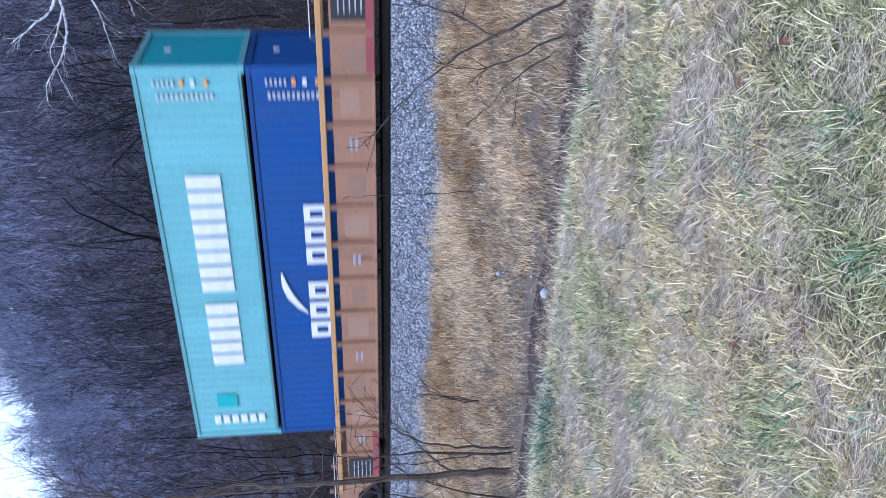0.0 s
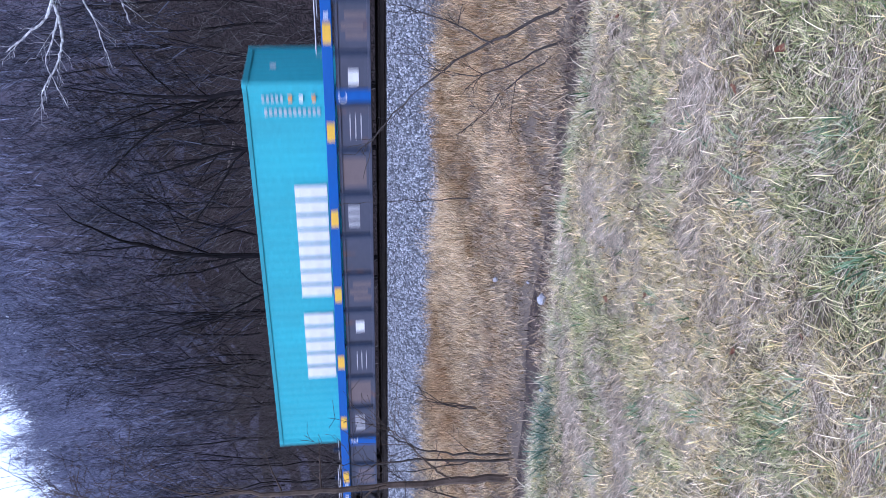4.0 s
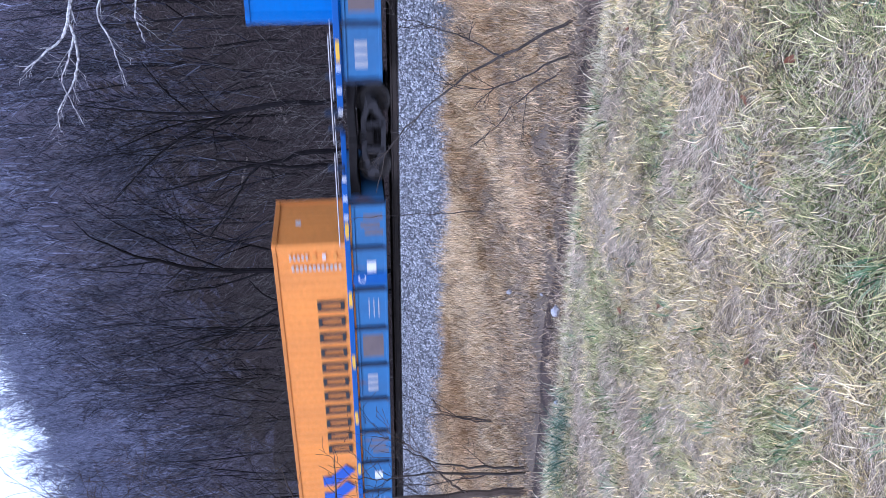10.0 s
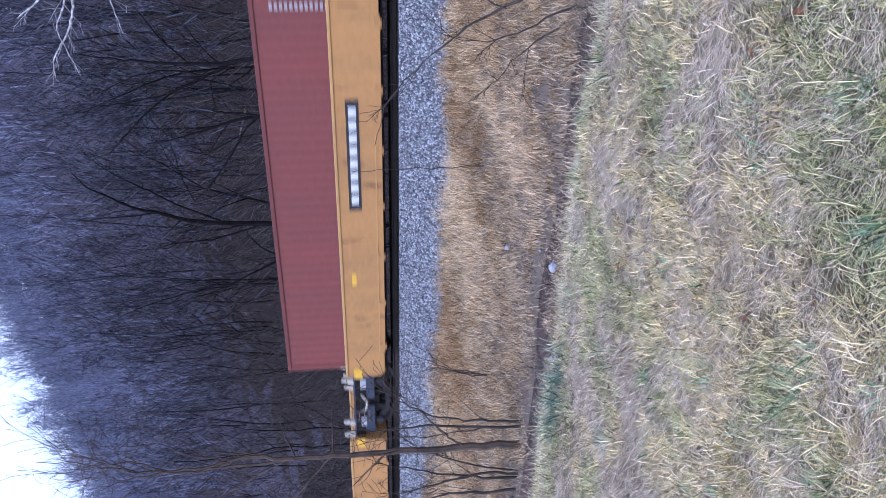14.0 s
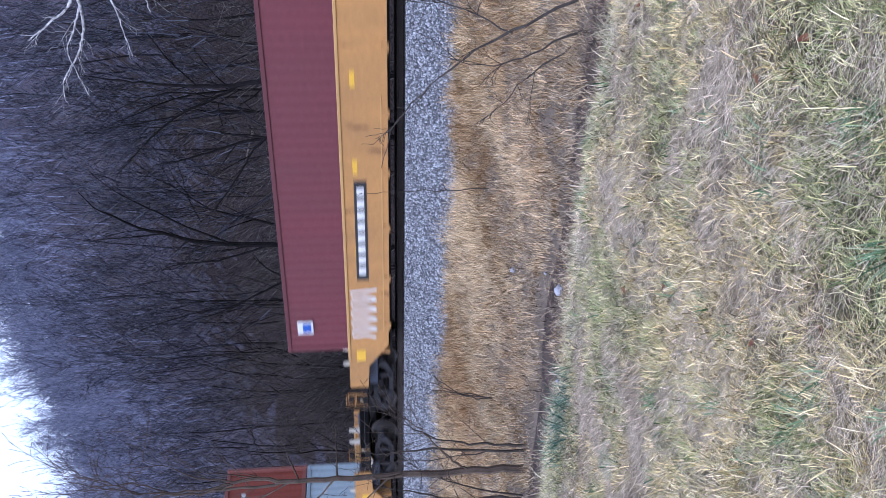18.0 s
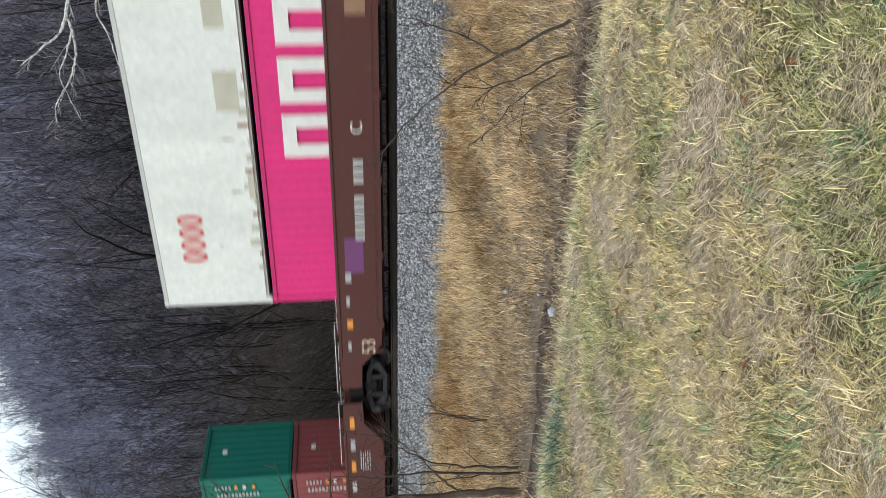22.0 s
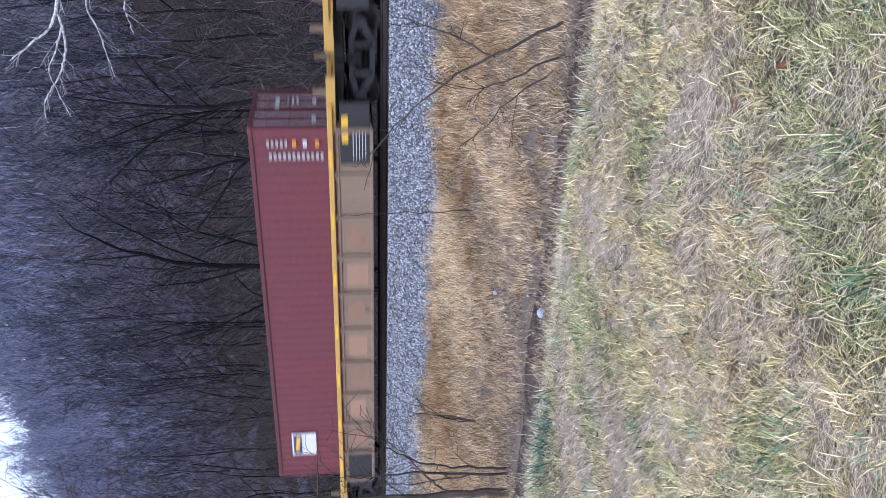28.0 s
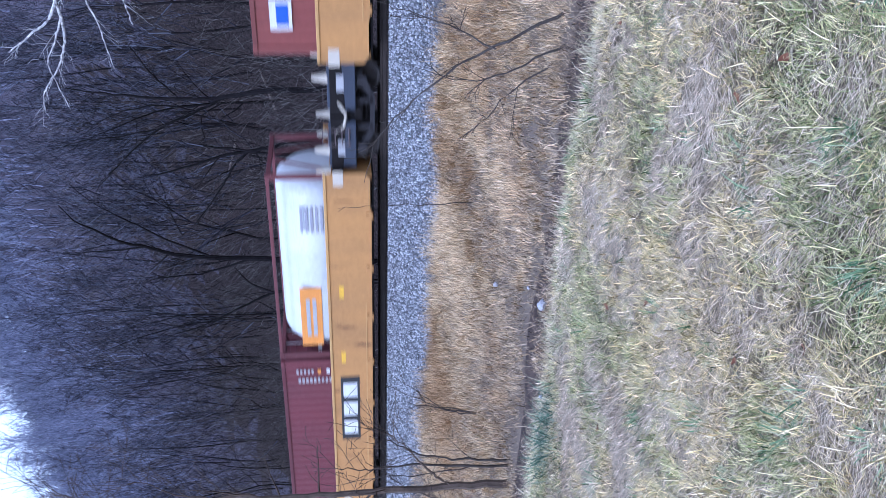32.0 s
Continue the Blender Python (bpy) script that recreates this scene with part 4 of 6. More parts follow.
limb_tree("forked_tree", "dark bare tree of two trunks with sweeping limbs, behind the track", (-12.8, 6.0), [
    ([(-12.6, 6.0, -0.6), (-12.55, 6.0, 1.48), (-12.51, 6.0, 2.63), (-12.85, 6.0, 3.42), (-13.02, 6.0, 4.77), (-13.4, 6.0, 5.96), (-13.7, 6.0, 6.95), (-13.9, 6.0, 8.0)], 0.11, 0.012),
    ([(-13.02, 6.0, -0.6), (-13.02, 6.0, 1.5), (-13.12, 6.0, 3.06), (-12.93, 6.0, 4.19), (-12.7, 6.0, 5.6)], 0.09, 0.02),
    ([(-12.95, 6.0, 4.15), (-13.35, 5.9, 4.62), (-13.99, 5.9, 4.98), (-14.88, 5.9, 5.57), (-15.79, 5.9, 6.29), (-16.2, 5.9, 6.74)], 0.05, 0.014),
    ([(-16.2, 5.9, 6.74), (-15.28, 5.8, 7.0), (-14.4, 5.8, 7.1), (-13.58, 5.8, 7.21)], 0.02, 0.008)], BARK, 32, 1.3, 7, "tree", 2, "trees behind the track")
limb_tree("forked_tree", "dark bare tree with a long leaning crown, behind the track", (-17.7, 6.0), [
    ([(-17.7, 6.0, -0.6), (-17.66, 6.0, 1.74), (-17.39, 6.0, 3.82), (-17.28, 6.0, 5.88), (-17.08, 6.0, 7.27), (-16.72, 6.0, 8.02), (-16.5, 6.0, 8.98), (-15.98, 6.0, 9.66), (-15.59, 6.0, 10.36), (-14.88, 6.0, 10.77)], 0.12, 0.012),
    ([(-16.72, 6.0, 8.02), (-16.9, 6.1, 9.3), (-17.01, 6.1, 10.86)], 0.035, 0.01),
    ([(-17.3, 6.0, 5.7), (-16.3, 5.9, 7.4), (-15.5, 5.9, 8.6), (-14.94, 5.9, 9.45), (-14.01, 5.9, 10.2)], 0.04, 0.01),
    ([(-17.35, 6.0, 4.4), (-18.0, 6.1, 6.0), (-18.2, 6.1, 7.86), (-18.69, 6.1, 8.35)], 0.045, 0.012)], BARK, 33, 1.3, 8, "tree", 2, "trees behind the track")
limb_tree("forked_tree", "crooked dark bare tree bending over, behind the track", (-18.6, 6.0), [
    ([(-18.6, 6.0, -0.6), (-18.56, 6.0, 1.56), (-18.77, 6.0, 2.65), (-18.97, 6.0, 3.75), (-18.52, 6.0, 4.56), (-17.7, 6.0, 5.1)], 0.10, 0.012),
    ([(-18.95, 6.0, 3.7), (-19.6, 6.0, 5.0), (-20.4, 6.0, 6.4), (-20.9, 6.0, 7.9)], 0.05, 0.012)], BARK, 34, 1.3, 8, "tree", 2, "trees behind the track")

frng = np.random.default_rng(41)
for x, y, lean in ((-20.4, 6.3, -0.25), (-22.2, 6.8, -0.35), (-24.4, 6.2, -0.4), (-27.0, 7.0, -0.3)):
    fans = []
    for k in range(7):
        out = lean + 0.16 * (k - 3) + frng.normal(0, 0.05)
        tall_ = frng.uniform(4.2, 7.2)
        side = frng.uniform(-0.5, 0.5)
        bow = frng.normal(0, 0.25)
        fans.append(([(x + 0.08 * (k - 3), y, float(ground_z(x, y)) - 0.1), (x + 0.35 * out * tall_ * 0.6, y + 0.3 * side, 0.28 * tall_), (x + 0.62 * out * tall_ + bow, y + 0.7 * side, 0.62 * tall_), (x + 1.05 * out * tall_, y + side, tall_)], frng.uniform(0.028, 0.045), 0.006))
    limb_tree("fan_shrub", "tall many-stemmed bare shrub fanning out behind the track", (x, y), fans, TWIG, 50 + int(-x), 2.0, 13, "shrub", 2, "shrubs behind the track")

# ---- fallen logs on the hillside ----
for x, y, turn, ln in ((-13.2, 12.0, 25, 1.6), (-17.5, 14.5, 160, 1.8)):
    z = float(ground_z(x, y))
    log = tagged(new("fallen_log"), "weathered pale fallen log lying on the leaf litter", "log", "fallen logs")
    log.location = (x, y, z)
    dx, dy = math.cos(radians(turn)), math.sin(radians(turn))
    pts = [(dx * k, dy * k, float(ground_z(x + dx * k, y + dy * k)) - z + 0.07) for k in np.linspace(-ln / 2, ln / 2, 6)]
    part("trunk", tube(pts, [0.06, 0.06, 0.055, 0.05, 0.045, 0.035], 8), surface("weathered_log", (0.24, 0.20, 0.17), (0.12, 0.10, 0.085), scale=4, rough=0.9, bump=0.4, stretch=(1, 1, 4)), log)


# ---- litter on the ground ----
def crumple(name, label, x, y, size, material, flat=0.6, seed=1, category="litter"):
    rng = np.random.default_rng(seed)
    bm = bmesh.new()
    bmesh.ops.create_icosphere(bm, subdivisions=2, radius=1)
    for v in bm.verts:
        k = 0.62 + 0.5 * rng.uniform()
        v.co = Vector((v.co.x * size * k, v.co.y * size * 0.75 * k, v.co.z * size * flat * k))
    ob = part(name, bm, material)
    ob.location = (x, y, float(ground_z(x, y)) + size * flat * 0.55 + 0.03)
    return tagged(ob, label, category)


crumple("plastic_bag", "crumpled white plastic bag lying in the ditch", -5.95, -12.23, 0.085, LITTER_WHITE, 0.7, 1)
crumple("paper_scrap", "small white scrap of paper in the dry grass", -7.48, -9.69, 0.05, LITTER_WHITE, 0.9, 2)
crumple("paper_scrap", "tiny white scrap on the lawn's edge", -4.61, -15.16, 0.022, LITTER_WHITE, 0.8, 3)
crumple("paper_scrap", "small white scrap of paper in the dry grass", -6.15, -11.6, 0.03, LITTER_WHITE, 0.7, 4)
LEAF = surface("dead_leaf", (0.20, 0.07, 0.04), (0.30, 0.13, 0.07), scale=30, rough=0.8, bump=0.2)
leaf_mesh = None
for i, (x, y) in enumerate(((-1.61, -16.5), (-1.2, -17.1), (-2.5, -16.7), (-0.95, -17.35), (-2.1, -17.6), (-3.1, -15.7), (-4.3, -15.25), (-1.4, -15.6), (-2.9, -16.2), (-1.75, -17.95), (-5.4, -15.3), (-3.7, -16.4))):
    if leaf_mesh is None:
        bm = bmesh.new()
        top_ = [bm.verts.new((0.022 * math.cos(q) * (1 + 0.25 * math.cos(3 * q)), 0.013 * math.sin(q) * (1 + 0.2 * math.sin(5 * q)), 0.004 * math.cos(2 * q))) for q in [k * math.tau / 14 for k in range(14)]]
        mid_ = bm.verts.new((0, 0, -0.008))
        for k in range(14):
            bm.faces.new((top_[k], top_[(k + 1) % 14], mid_))
        bmesh.ops.solidify(bm, geom=list(bm.faces), thickness=0.0015)
        leaf_mesh = bpy.data.meshes.new("dead_leaf")
        bm.to_mesh(leaf_mesh)
        bm.free()
    ob = part("dead_leaf", leaf_mesh, LEAF)
    ob.location = (x, y, float(ground_z(x, y)) + 0.03)
    ob.rotation_euler = (random.uniform(-0.5, 0.5), random.uniform(-0.5, 0.5), random.uniform(0, 6))
    tagged(ob, "curled reddish brown dead leaf on the lawn", "leaf", "leaves on the lawn")

# ---- the train: well cars with freight containers ----
RIDE = [(0, 0.0), (2, 31.21), (4, 62.46), (6, 93.83), (8, 125.30), (10, 156.88), (12, 188.47), (14, 220.06), (16, 251.66), (18, 283.27), (20, 314.91), (22, 346.66), (24, 378.56), (26, 410.58), (28, 442.68), (30, 474.84), (32, 507.08)]
ROLLING = []
WHEELS = []
MESHES = {}


def shared(key, build):
    if key not in MESHES:
        me = bpy.data.meshes.new(key[0])
        bm = build()
        bm.to_mesh(me)
        bm.free()
        MESHES[key] = me
    return MESHES[key]


PAD = 0.09


def rise(parent, h):
    """Heights on a load are counted from the well floor under its pads."""
    return h - PAD if parent.name.startswith(("freight_container", "tank_container")) else h


def slab(bm, a0, a1, h0, h1, y, depth=0.006):
    box_into(bm, -a1, -a0, y - depth, y + depth, h0, h1)


def ring_bar(w, h, st):
    """A plain rounded ring of the size of a letter."""
    bm = bmesh.new()
    rows_ = []
    for k in range(20):
        c, s_ = math.cos(k * math.tau / 20), math.sin(k * math.tau / 20)
        rows_.append([bm.verts.new((c * a, y, s_ * b)) for a, b, y in ((w / 2, h / 2, -0.006), (w / 2 - st, h / 2 - st * 0.8, -0.006), (w / 2 - st, h / 2 - st * 0.8, 0.006), (w / 2, h / 2, 0.006))])
    for a, b in zip(rows_, rows_[1:] + rows_[:1]):
        for k in range(4):
            bm.faces.new((a[k], b[k], b[(k + 1) % 4], a[(k + 1) % 4]))
    bmesh.ops.recalc_face_normals(bm, faces=bm.faces)
    return bm


def letters(parent, a0, a1, h0, h1, count, colour, weight=0.7, y=-1.222, ring=False):
    """A painted word as plain upright bars, one a letter, a metres behind the leading end, h metres over the base."""
    pitch = (a1 - a0) / count
    w, h = round(pitch * weight, 3), round(h1 - h0, 3)
    solid = h < 0.55 or w < 0.28 or (w < 0.42 and colour == "white")

    def build():
        if ring:
            return ring_bar(w, h, 0.3 * w)
        if solid:
            return box(-w / 2, w / 2, -0.006, 0.006, -h / 2, h / 2)
        st = min(0.3 * w, 0.26 * h)
        bm = box(-w / 2, w / 2, -0.006, 0.006, -h / 2, -h / 2 + st)
        box_into(bm, -w / 2, w / 2, -0.006, 0.006, h / 2 - st, h / 2)
        box_into(bm, -w / 2, -w / 2 + st, -0.006, 0.006, -h / 2 + st, h / 2 - st)
        box_into(bm, w / 2 - st, w / 2, -0.006, 0.006, -h / 2 + st, h / 2 - st)
        return bm
    me = shared(("letter_bar", w, h, ring, solid), build)
    for i in range(count):
        part("letter_bar", me, MARKS[colour], parent).location = (-(a0 + pitch * (i + 0.5)), y, rise(parent, (h0 + h1) / 2))


def column(parent, a0, a1, h0, h1, count, colour, weight=0.72, y=-1.222):
    """Plain bars one above the other."""
    pitch = (h1 - h0) / count
    w = round(pitch * weight, 3)
    me = shared(("column_bar", round(a1 - a0, 3), w), lambda: box(-(a1 - a0) / 2, (a1 - a0) / 2, -0.006, 0.006, -w / 2, w / 2))
    for i in range(count):
        part("letter_bar", me, MARKS[colour], parent).location = (-(a0 + a1) / 2, y, rise(parent, h0 + pitch * (i + 0.5)))


def patch(parent, a0, a1, h0, h1, colour, y=-1.222, depth=0.006, name="painted_panel"):
    bm = bmesh.new()
    slab(bm, a0, a1, rise(parent, h0), rise(parent, h1), y, depth)
    return part(name, bm, MARKS[colour], parent)


def stroke(parent, pts, width, colour, y=-1.224, name="painted_stroke"):
    """A painted curve on the side: points (a, h)."""
    bm = bmesh.new()
    prev = None
    pts = [(a, rise(parent, h)) for a, h in pts]
    for i, (a, h) in enumerate(pts):
        b, c = pts[max(i - 1, 0)], pts[min(i + 1, len(pts) - 1)]
        d = Vector((c[0] - b[0], c[1] - b[1])).normalized()
        w = (width[i] if isinstance(width, (list, tuple)) else width) / 2
        ring = [bm.verts.new((-(a - d.y * w), y - 0.006, h + d.x * w)), bm.verts.new((-(a + d.y * w), y - 0.006, h - d.x * w)), bm.verts.new((-(a + d.y * w), y + 0.006, h - d.x * w)), bm.verts.new((-(a - d.y * w), y + 0.006, h + d.x * w))]
        if prev:
            for k in range(4):
                bm.faces.new((prev[k], prev[(k + 1) % 4], ring[(k + 1) % 4], ring[k]))
        else:
            bm.faces.new(ring[::-1])
        prev = ring
    bm.faces.new(prev)
    bmesh.ops.recalc_face_normals(bm, faces=bm.faces)
    return part(name, bm, MARKS[colour], parent)


def corrugated(length, h0, h1, y, depth, pitch, face):
    """A side wall of trapezoid ribs along x, from 0 back to -length."""
    bm = bmesh.new()
    prof, x = [], 0.0
    while x < length:
        for f, o in ((0.0, 0), (0.32, 0), (0.5, 1), (0.82, 1)):
            if x + f * pitch < length:
                prof.append((x + f * pitch, y - face * depth * o))
        x += pitch
    prof.append((length, y))
    lo = [bm.verts.new((-a, b, h0)) for a, b in prof]
    hi = [bm.verts.new((-a, b, h1)) for a, b in prof]
    for i in range(len(prof) - 1):
        q = (lo[i], hi[i], hi[i + 1], lo[i + 1])
        bm.faces.new(q if face < 0 else q[::-1])
    return bm


def ends_mesh(hgt, x0, x1):
    return box(x0, x1, -1.15, 1.15, 0.16, hgt - 0.12)


def corrugated_end(hgt):
    """The blind end: upright trapezoid ribs across the width."""
    bm = bmesh.new()
    prof = []
    for k in range(8):
        y = -1.12 + k * 0.28
        prof += [(y, -0.05), (y + 0.09, -0.05), (y + 0.14, -0.07), (y + 0.23, -0.07)]
    prof.append((1.12, -0.05))
    lo = [bm.verts.new((x, y, 0.14)) for y, x in prof]
    hi = [bm.verts.new((x, y, hgt - 0.13)) for y, x in prof]
    for k in range(len(prof) - 1):
        bm.faces.new((lo[k], lo[k + 1], hi[k + 1], hi[k]))
    return bm


def container(u, base, hgt, name, rgb, label, doors=True, length=12.19, ribs=True, rust=0.72, group="containers on the train", end_rgb=None):
    """A steel freight container whose leading end stands at u on the train."""
    root = tagged(new("freight_container"), label, "container", group)
    root.location = (u, 0, base)
    ROLLING.append((root, u, 0.0, base))
    pm = paint(name, rgb, rust)
    rail = paint(name + "_rail", tuple(c * 0.72 for c in rgb), 0.68)
    L, k = length, (length, hgt)
    if ribs:
        part("side_wall", shared(("side_wall", *k), lambda: corrugated(L - 0.36, 0.16, hgt - 0.11, -1.2, 0.024, 0.276, -1)), pm, root).location = (-0.18, 0, 0)
    else:
        part("side_wall", shared(("flat_wall", *k), lambda: box(-L + 0.16, -0.16, -1.212, -1.17, 0.16, hgt - 0.11)), pm, root)
    part("side_wall", shared(("far_wall", *k), lambda: box(-L + 0.16, -0.16, 1.17, 1.21, 0.16, hgt - 0.11)), pm, root)
    part("roof", shared(("roof", *k), lambda: box(-L + 0.1, -0.1, -1.16, 1.16, hgt - 0.07, hgt - 0.03)), pm, root)
    part("underframe", shared(("underframe", *k), lambda: box(-L + 0.1, -0.1, -1.15, 1.15, 0.05, 0.16)), BLACK_IRON, root)
    for y in (-1.19, 1.19):
        part("top_rail", shared(("top_rail", *k), lambda: box(-L + 0.17, -0.17, -0.032, 0.032, hgt - 0.12, hgt - 0.01, 0.008)), rail, root).location = (0, y, 0)
        part("bottom_rail", shared(("bottom_rail", *k), lambda: box(-L + 0.17, -0.17, -0.025, 0.025, 0.085, 0.17, 0.008)), rail, root).location = (0, y * 0.96, 0)
        for x in (-0.09, -L + 0.09):
            part("corner_post", shared(("corner_post", hgt), lambda: box(-0.085, 0.085, -0.06, 0.06, 0.1, hgt - 0.1, 0.012)), pm, root).location = (x, y * 0.968, 0)
            for z in (0.06, hgt - 0.06):
                part("corner_casting", shared(("corner_casting",), lambda: box(-0.09, 0.09, -0.08, 0.08, -0.06, 0.06, 0.015)), pm, root).location = (x, y * 0.963, z)
    part("trailing_wall", shared(("trailing_wall", *k), lambda: ends_mesh(hgt, -L + 0.05, -L + 0.09)), pm, root)
    for x in (-0.06, -L + 0.06):
        for z in (0.08, hgt - 0.075):
            part("header", shared(("header",), lambda: box(-0.05, 0.05, -1.06, 1.06, -0.07, 0.07, 0.01)), rail, root).location = (x, 0, z)
    if doors:
        for y in (-0.57, 0.57):
            leaf = part("door", shared(("door", hgt), lambda: door_leaf(hgt)), pm, root)
            leaf.location = (-0.075, y, 0)
            for dy in (-0.3, 0.22):
                bar = part("locking_bar", shared(("locking_bar", hgt), lambda: tube([(0, 0, 0.12), (0, 0, hgt - 0.12)], 0.026, 6)), GALV, leaf)
                bar.location = (0.065, dy, 0)
            part("door_label", shared(("door_label",), lambda: box(0.03, 0.038, -0.14, 0.14, 1.25, 1.5)), WHITE_MARK, leaf)
        tagged(part("identity_code", shared(("identity_code",), identity), WHITE_MARK, root), kind="stuff")
    else:
        if not ribs:
            for z0, z1 in ((0.3, 0.95), (1.1, hgt - 0.95)):
                part("unit_panel", shared(("unit_panel", z0, round(z1, 2)), lambda: box(-0.055, -0.035, -0.85, 0.85, z0, z1, 0.006)), rail, root)
            part("unit_label", shared(("unit_label",), lambda: box(-0.036, -0.030, -0.12, 0.28, 1.35, 1.6)), MARKS["red"], root)
        # end_rgb gives the leading end a darker colour than the side walls
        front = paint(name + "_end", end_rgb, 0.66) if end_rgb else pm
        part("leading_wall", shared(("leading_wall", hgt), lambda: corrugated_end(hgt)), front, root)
        bm = bmesh.new()
        box_into(bm, -0.052, -0.044, -0.1, 0.1, hgt - 0.75, hgt - 0.6)
        part("end_label", bm, WHITE_MARK, root)
    bm = bmesh.new()
    for i in range(5):
        slab(bm, 0.34, 0.47, hgt - 0.5 - 0.11 * i, hgt - 0.44 - 0.11 * i, -1.236)
    for i in range(12):
        slab(bm, 0.68, 0.82, hgt - 0.55 - 0.115 * i, hgt - 0.48 - 0.115 * i, -1.236)
    tagged(part("identity_code", bm, CODE_MARK, root), kind="stuff")
    for j, (h, c) in enumerate(((1.12, "orange"), (1.38, "white"), (1.68, "orange"))):
        patch(root, 0.33, 0.48, hgt - h - 0.04 + PAD, hgt - h + 0.06 + PAD, c, -1.236, name="small_label")
    return root


def sign(parent, body, a, h, size, colour, y):
    """A painted mark that can be read, its centre a metres behind the load's leading end and h over the base."""
    cu = bpy.data.curves.new("sign", "FONT")
    cu.body, cu.size, cu.extrude, cu.align_x, cu.align_y = body, size, 0.003, "CENTER", "CENTER"
    holder = bpy.data.objects.new("sign", cu)
    me = bpy.data.meshes.new_from_object(holder)
    bpy.data.objects.remove(holder)
    ob = part("painted_sign", me, MARKS[colour], parent)
    ob.location, ob.rotation_euler = (-a, y, h), (math.pi / 2, 0, 0)
    return ob


def identity():
    bm = bmesh.new()
    for i in range(4):
        box_into(bm, -0.045, -0.03, 0.15 + 0.2 * i, 0.28 + 0.2 * i, 2.2, 2.3)
    for i in range(3):
        box_into(bm, -0.045, -0.03, 0.3, 0.9, 1.95 - 0.12 * i, 2.0 - 0.12 * i)
    return bm


def door_leaf(hgt):
    bm = box(-0.02, 0.02, -0.55, 0.55, 0.16, hgt - 0.15)
    for i in range(5):
        z = 0.35 + (hgt - 0.7) * i / 4
        box_into(bm, 0.02, 0.045, -0.5, 0.5, z - 0.1, z + 0.1, 0.015)
    return bm


# -- running gear --
def side_frame():
    """A cast frame: top chord, tension member with two windows, columns and the bearing housings."""
    bm = bmesh.new()
    for pts in ([(-1.12, 0.46), (-1.08, 0.62), (-0.72, 0.68), (-0.5, 0.76), (0.5, 0.76), (0.72, 0.68), (1.08, 0.62), (1.12, 0.46), (0.98, 0.46), (0.72, 0.55), (0.46, 0.63), (-0.46, 0.63), (-0.72, 0.55), (-0.98, 0.46)],
                [(-0.99, 0.40), (-0.80, 0.52), (-0.40, 0.27), (0.40, 0.27), (0.80, 0.52), (0.99, 0.40), (0.44, 0.15), (-0.44, 0.15)],
                [(-0.40, 0.2), (-0.40, 0.68), (-0.29, 0.68), (-0.29, 0.2)], [(0.29, 0.2), (0.29, 0.68), (0.40, 0.68), (0.40, 0.2)]):
        a = [bm.verts.new((x, -0.06, z)) for x, z in pts]
        b = [bm.verts.new((x, 0.06, z)) for x, z in pts]
        bm.faces.new(a)
        bm.faces.new(b[::-1])
        for k in range(len(a)):
            bm.faces.new((a[k], b[k], b[(k + 1) % len(a)], a[(k + 1) % len(a)]))
    bmesh.ops.recalc_face_normals(bm, faces=bm.faces)
    for x in (-0.89, 0.89):
        r = bmesh.ops.create_cone(bm, cap_ends=True, segments=12, radius1=0.15, radius2=0.13, depth=0.12)
        bmesh.ops.rotate(bm, verts=r["verts"], matrix=Matrix.Rotation(radians(90), 3, "X"))
        bmesh.ops.translate(bm, verts=r["verts"], vec=(x, -0.1, 0.46))
    return bm


def wheel_mesh():
    bm = bmesh.new()
    prof = [(0.0, 0.10), (0.11, 0.10), (0.13, 0.05), (0.33, 0.0), (0.36, 0.045), (0.42, 0.05), (0.425, -0.06), (0.45, -0.075), (0.45, -0.10), (0.37, -0.10), (0.32, -0.045), (0.13, 0.0), (0.11, -0.06), (0.0, -0.06)]
    n = 24
    rings = [[bm.verts.new((r * math.cos(k * math.tau / n), -o, r * math.sin(k * math.tau / n))) for k in range(n)] if r else [bm.verts.new((0, -o, 0))] for r, o in prof]
    for a, b in zip(rings, rings[1:]):
        for k in range(n):
            j = (k + 1) % n
            if len(a) == 1:
                bm.faces.new((a[0], b[j], b[k]))
            elif len(b) == 1:
                bm.faces.new((a[k], a[j], b[0]))
            else:
                bm.faces.new((a[k], a[j], b[j], b[k]))
    bmesh.ops.recalc_face_normals(bm, faces=bm.faces)
    for k in range(3):
        c, s = math.cos(k * 2.094), math.sin(k * 2.094)
        r = bmesh.ops.create_cone(bm, cap_ends=True, segments=6, radius1=0.022, radius2=0.022, depth=0.03)
        bmesh.ops.rotate(bm, verts=r["verts"], matrix=Matrix.Rotation(radians(90), 3, "X"))
        bmesh.ops.translate(bm, verts=r["verts"], vec=(0.07 * c, -0.11, 0.07 * s))
    return bm


def spring_mesh():
    bm = bmesh.new()
    tube_into(bm, [(0.055 * math.cos(i * 0.9), 0.055 * math.sin(i * 0.9), 0.28 + 0.0145 * i) for i in range(26)], 0.013, 4)
    return bm


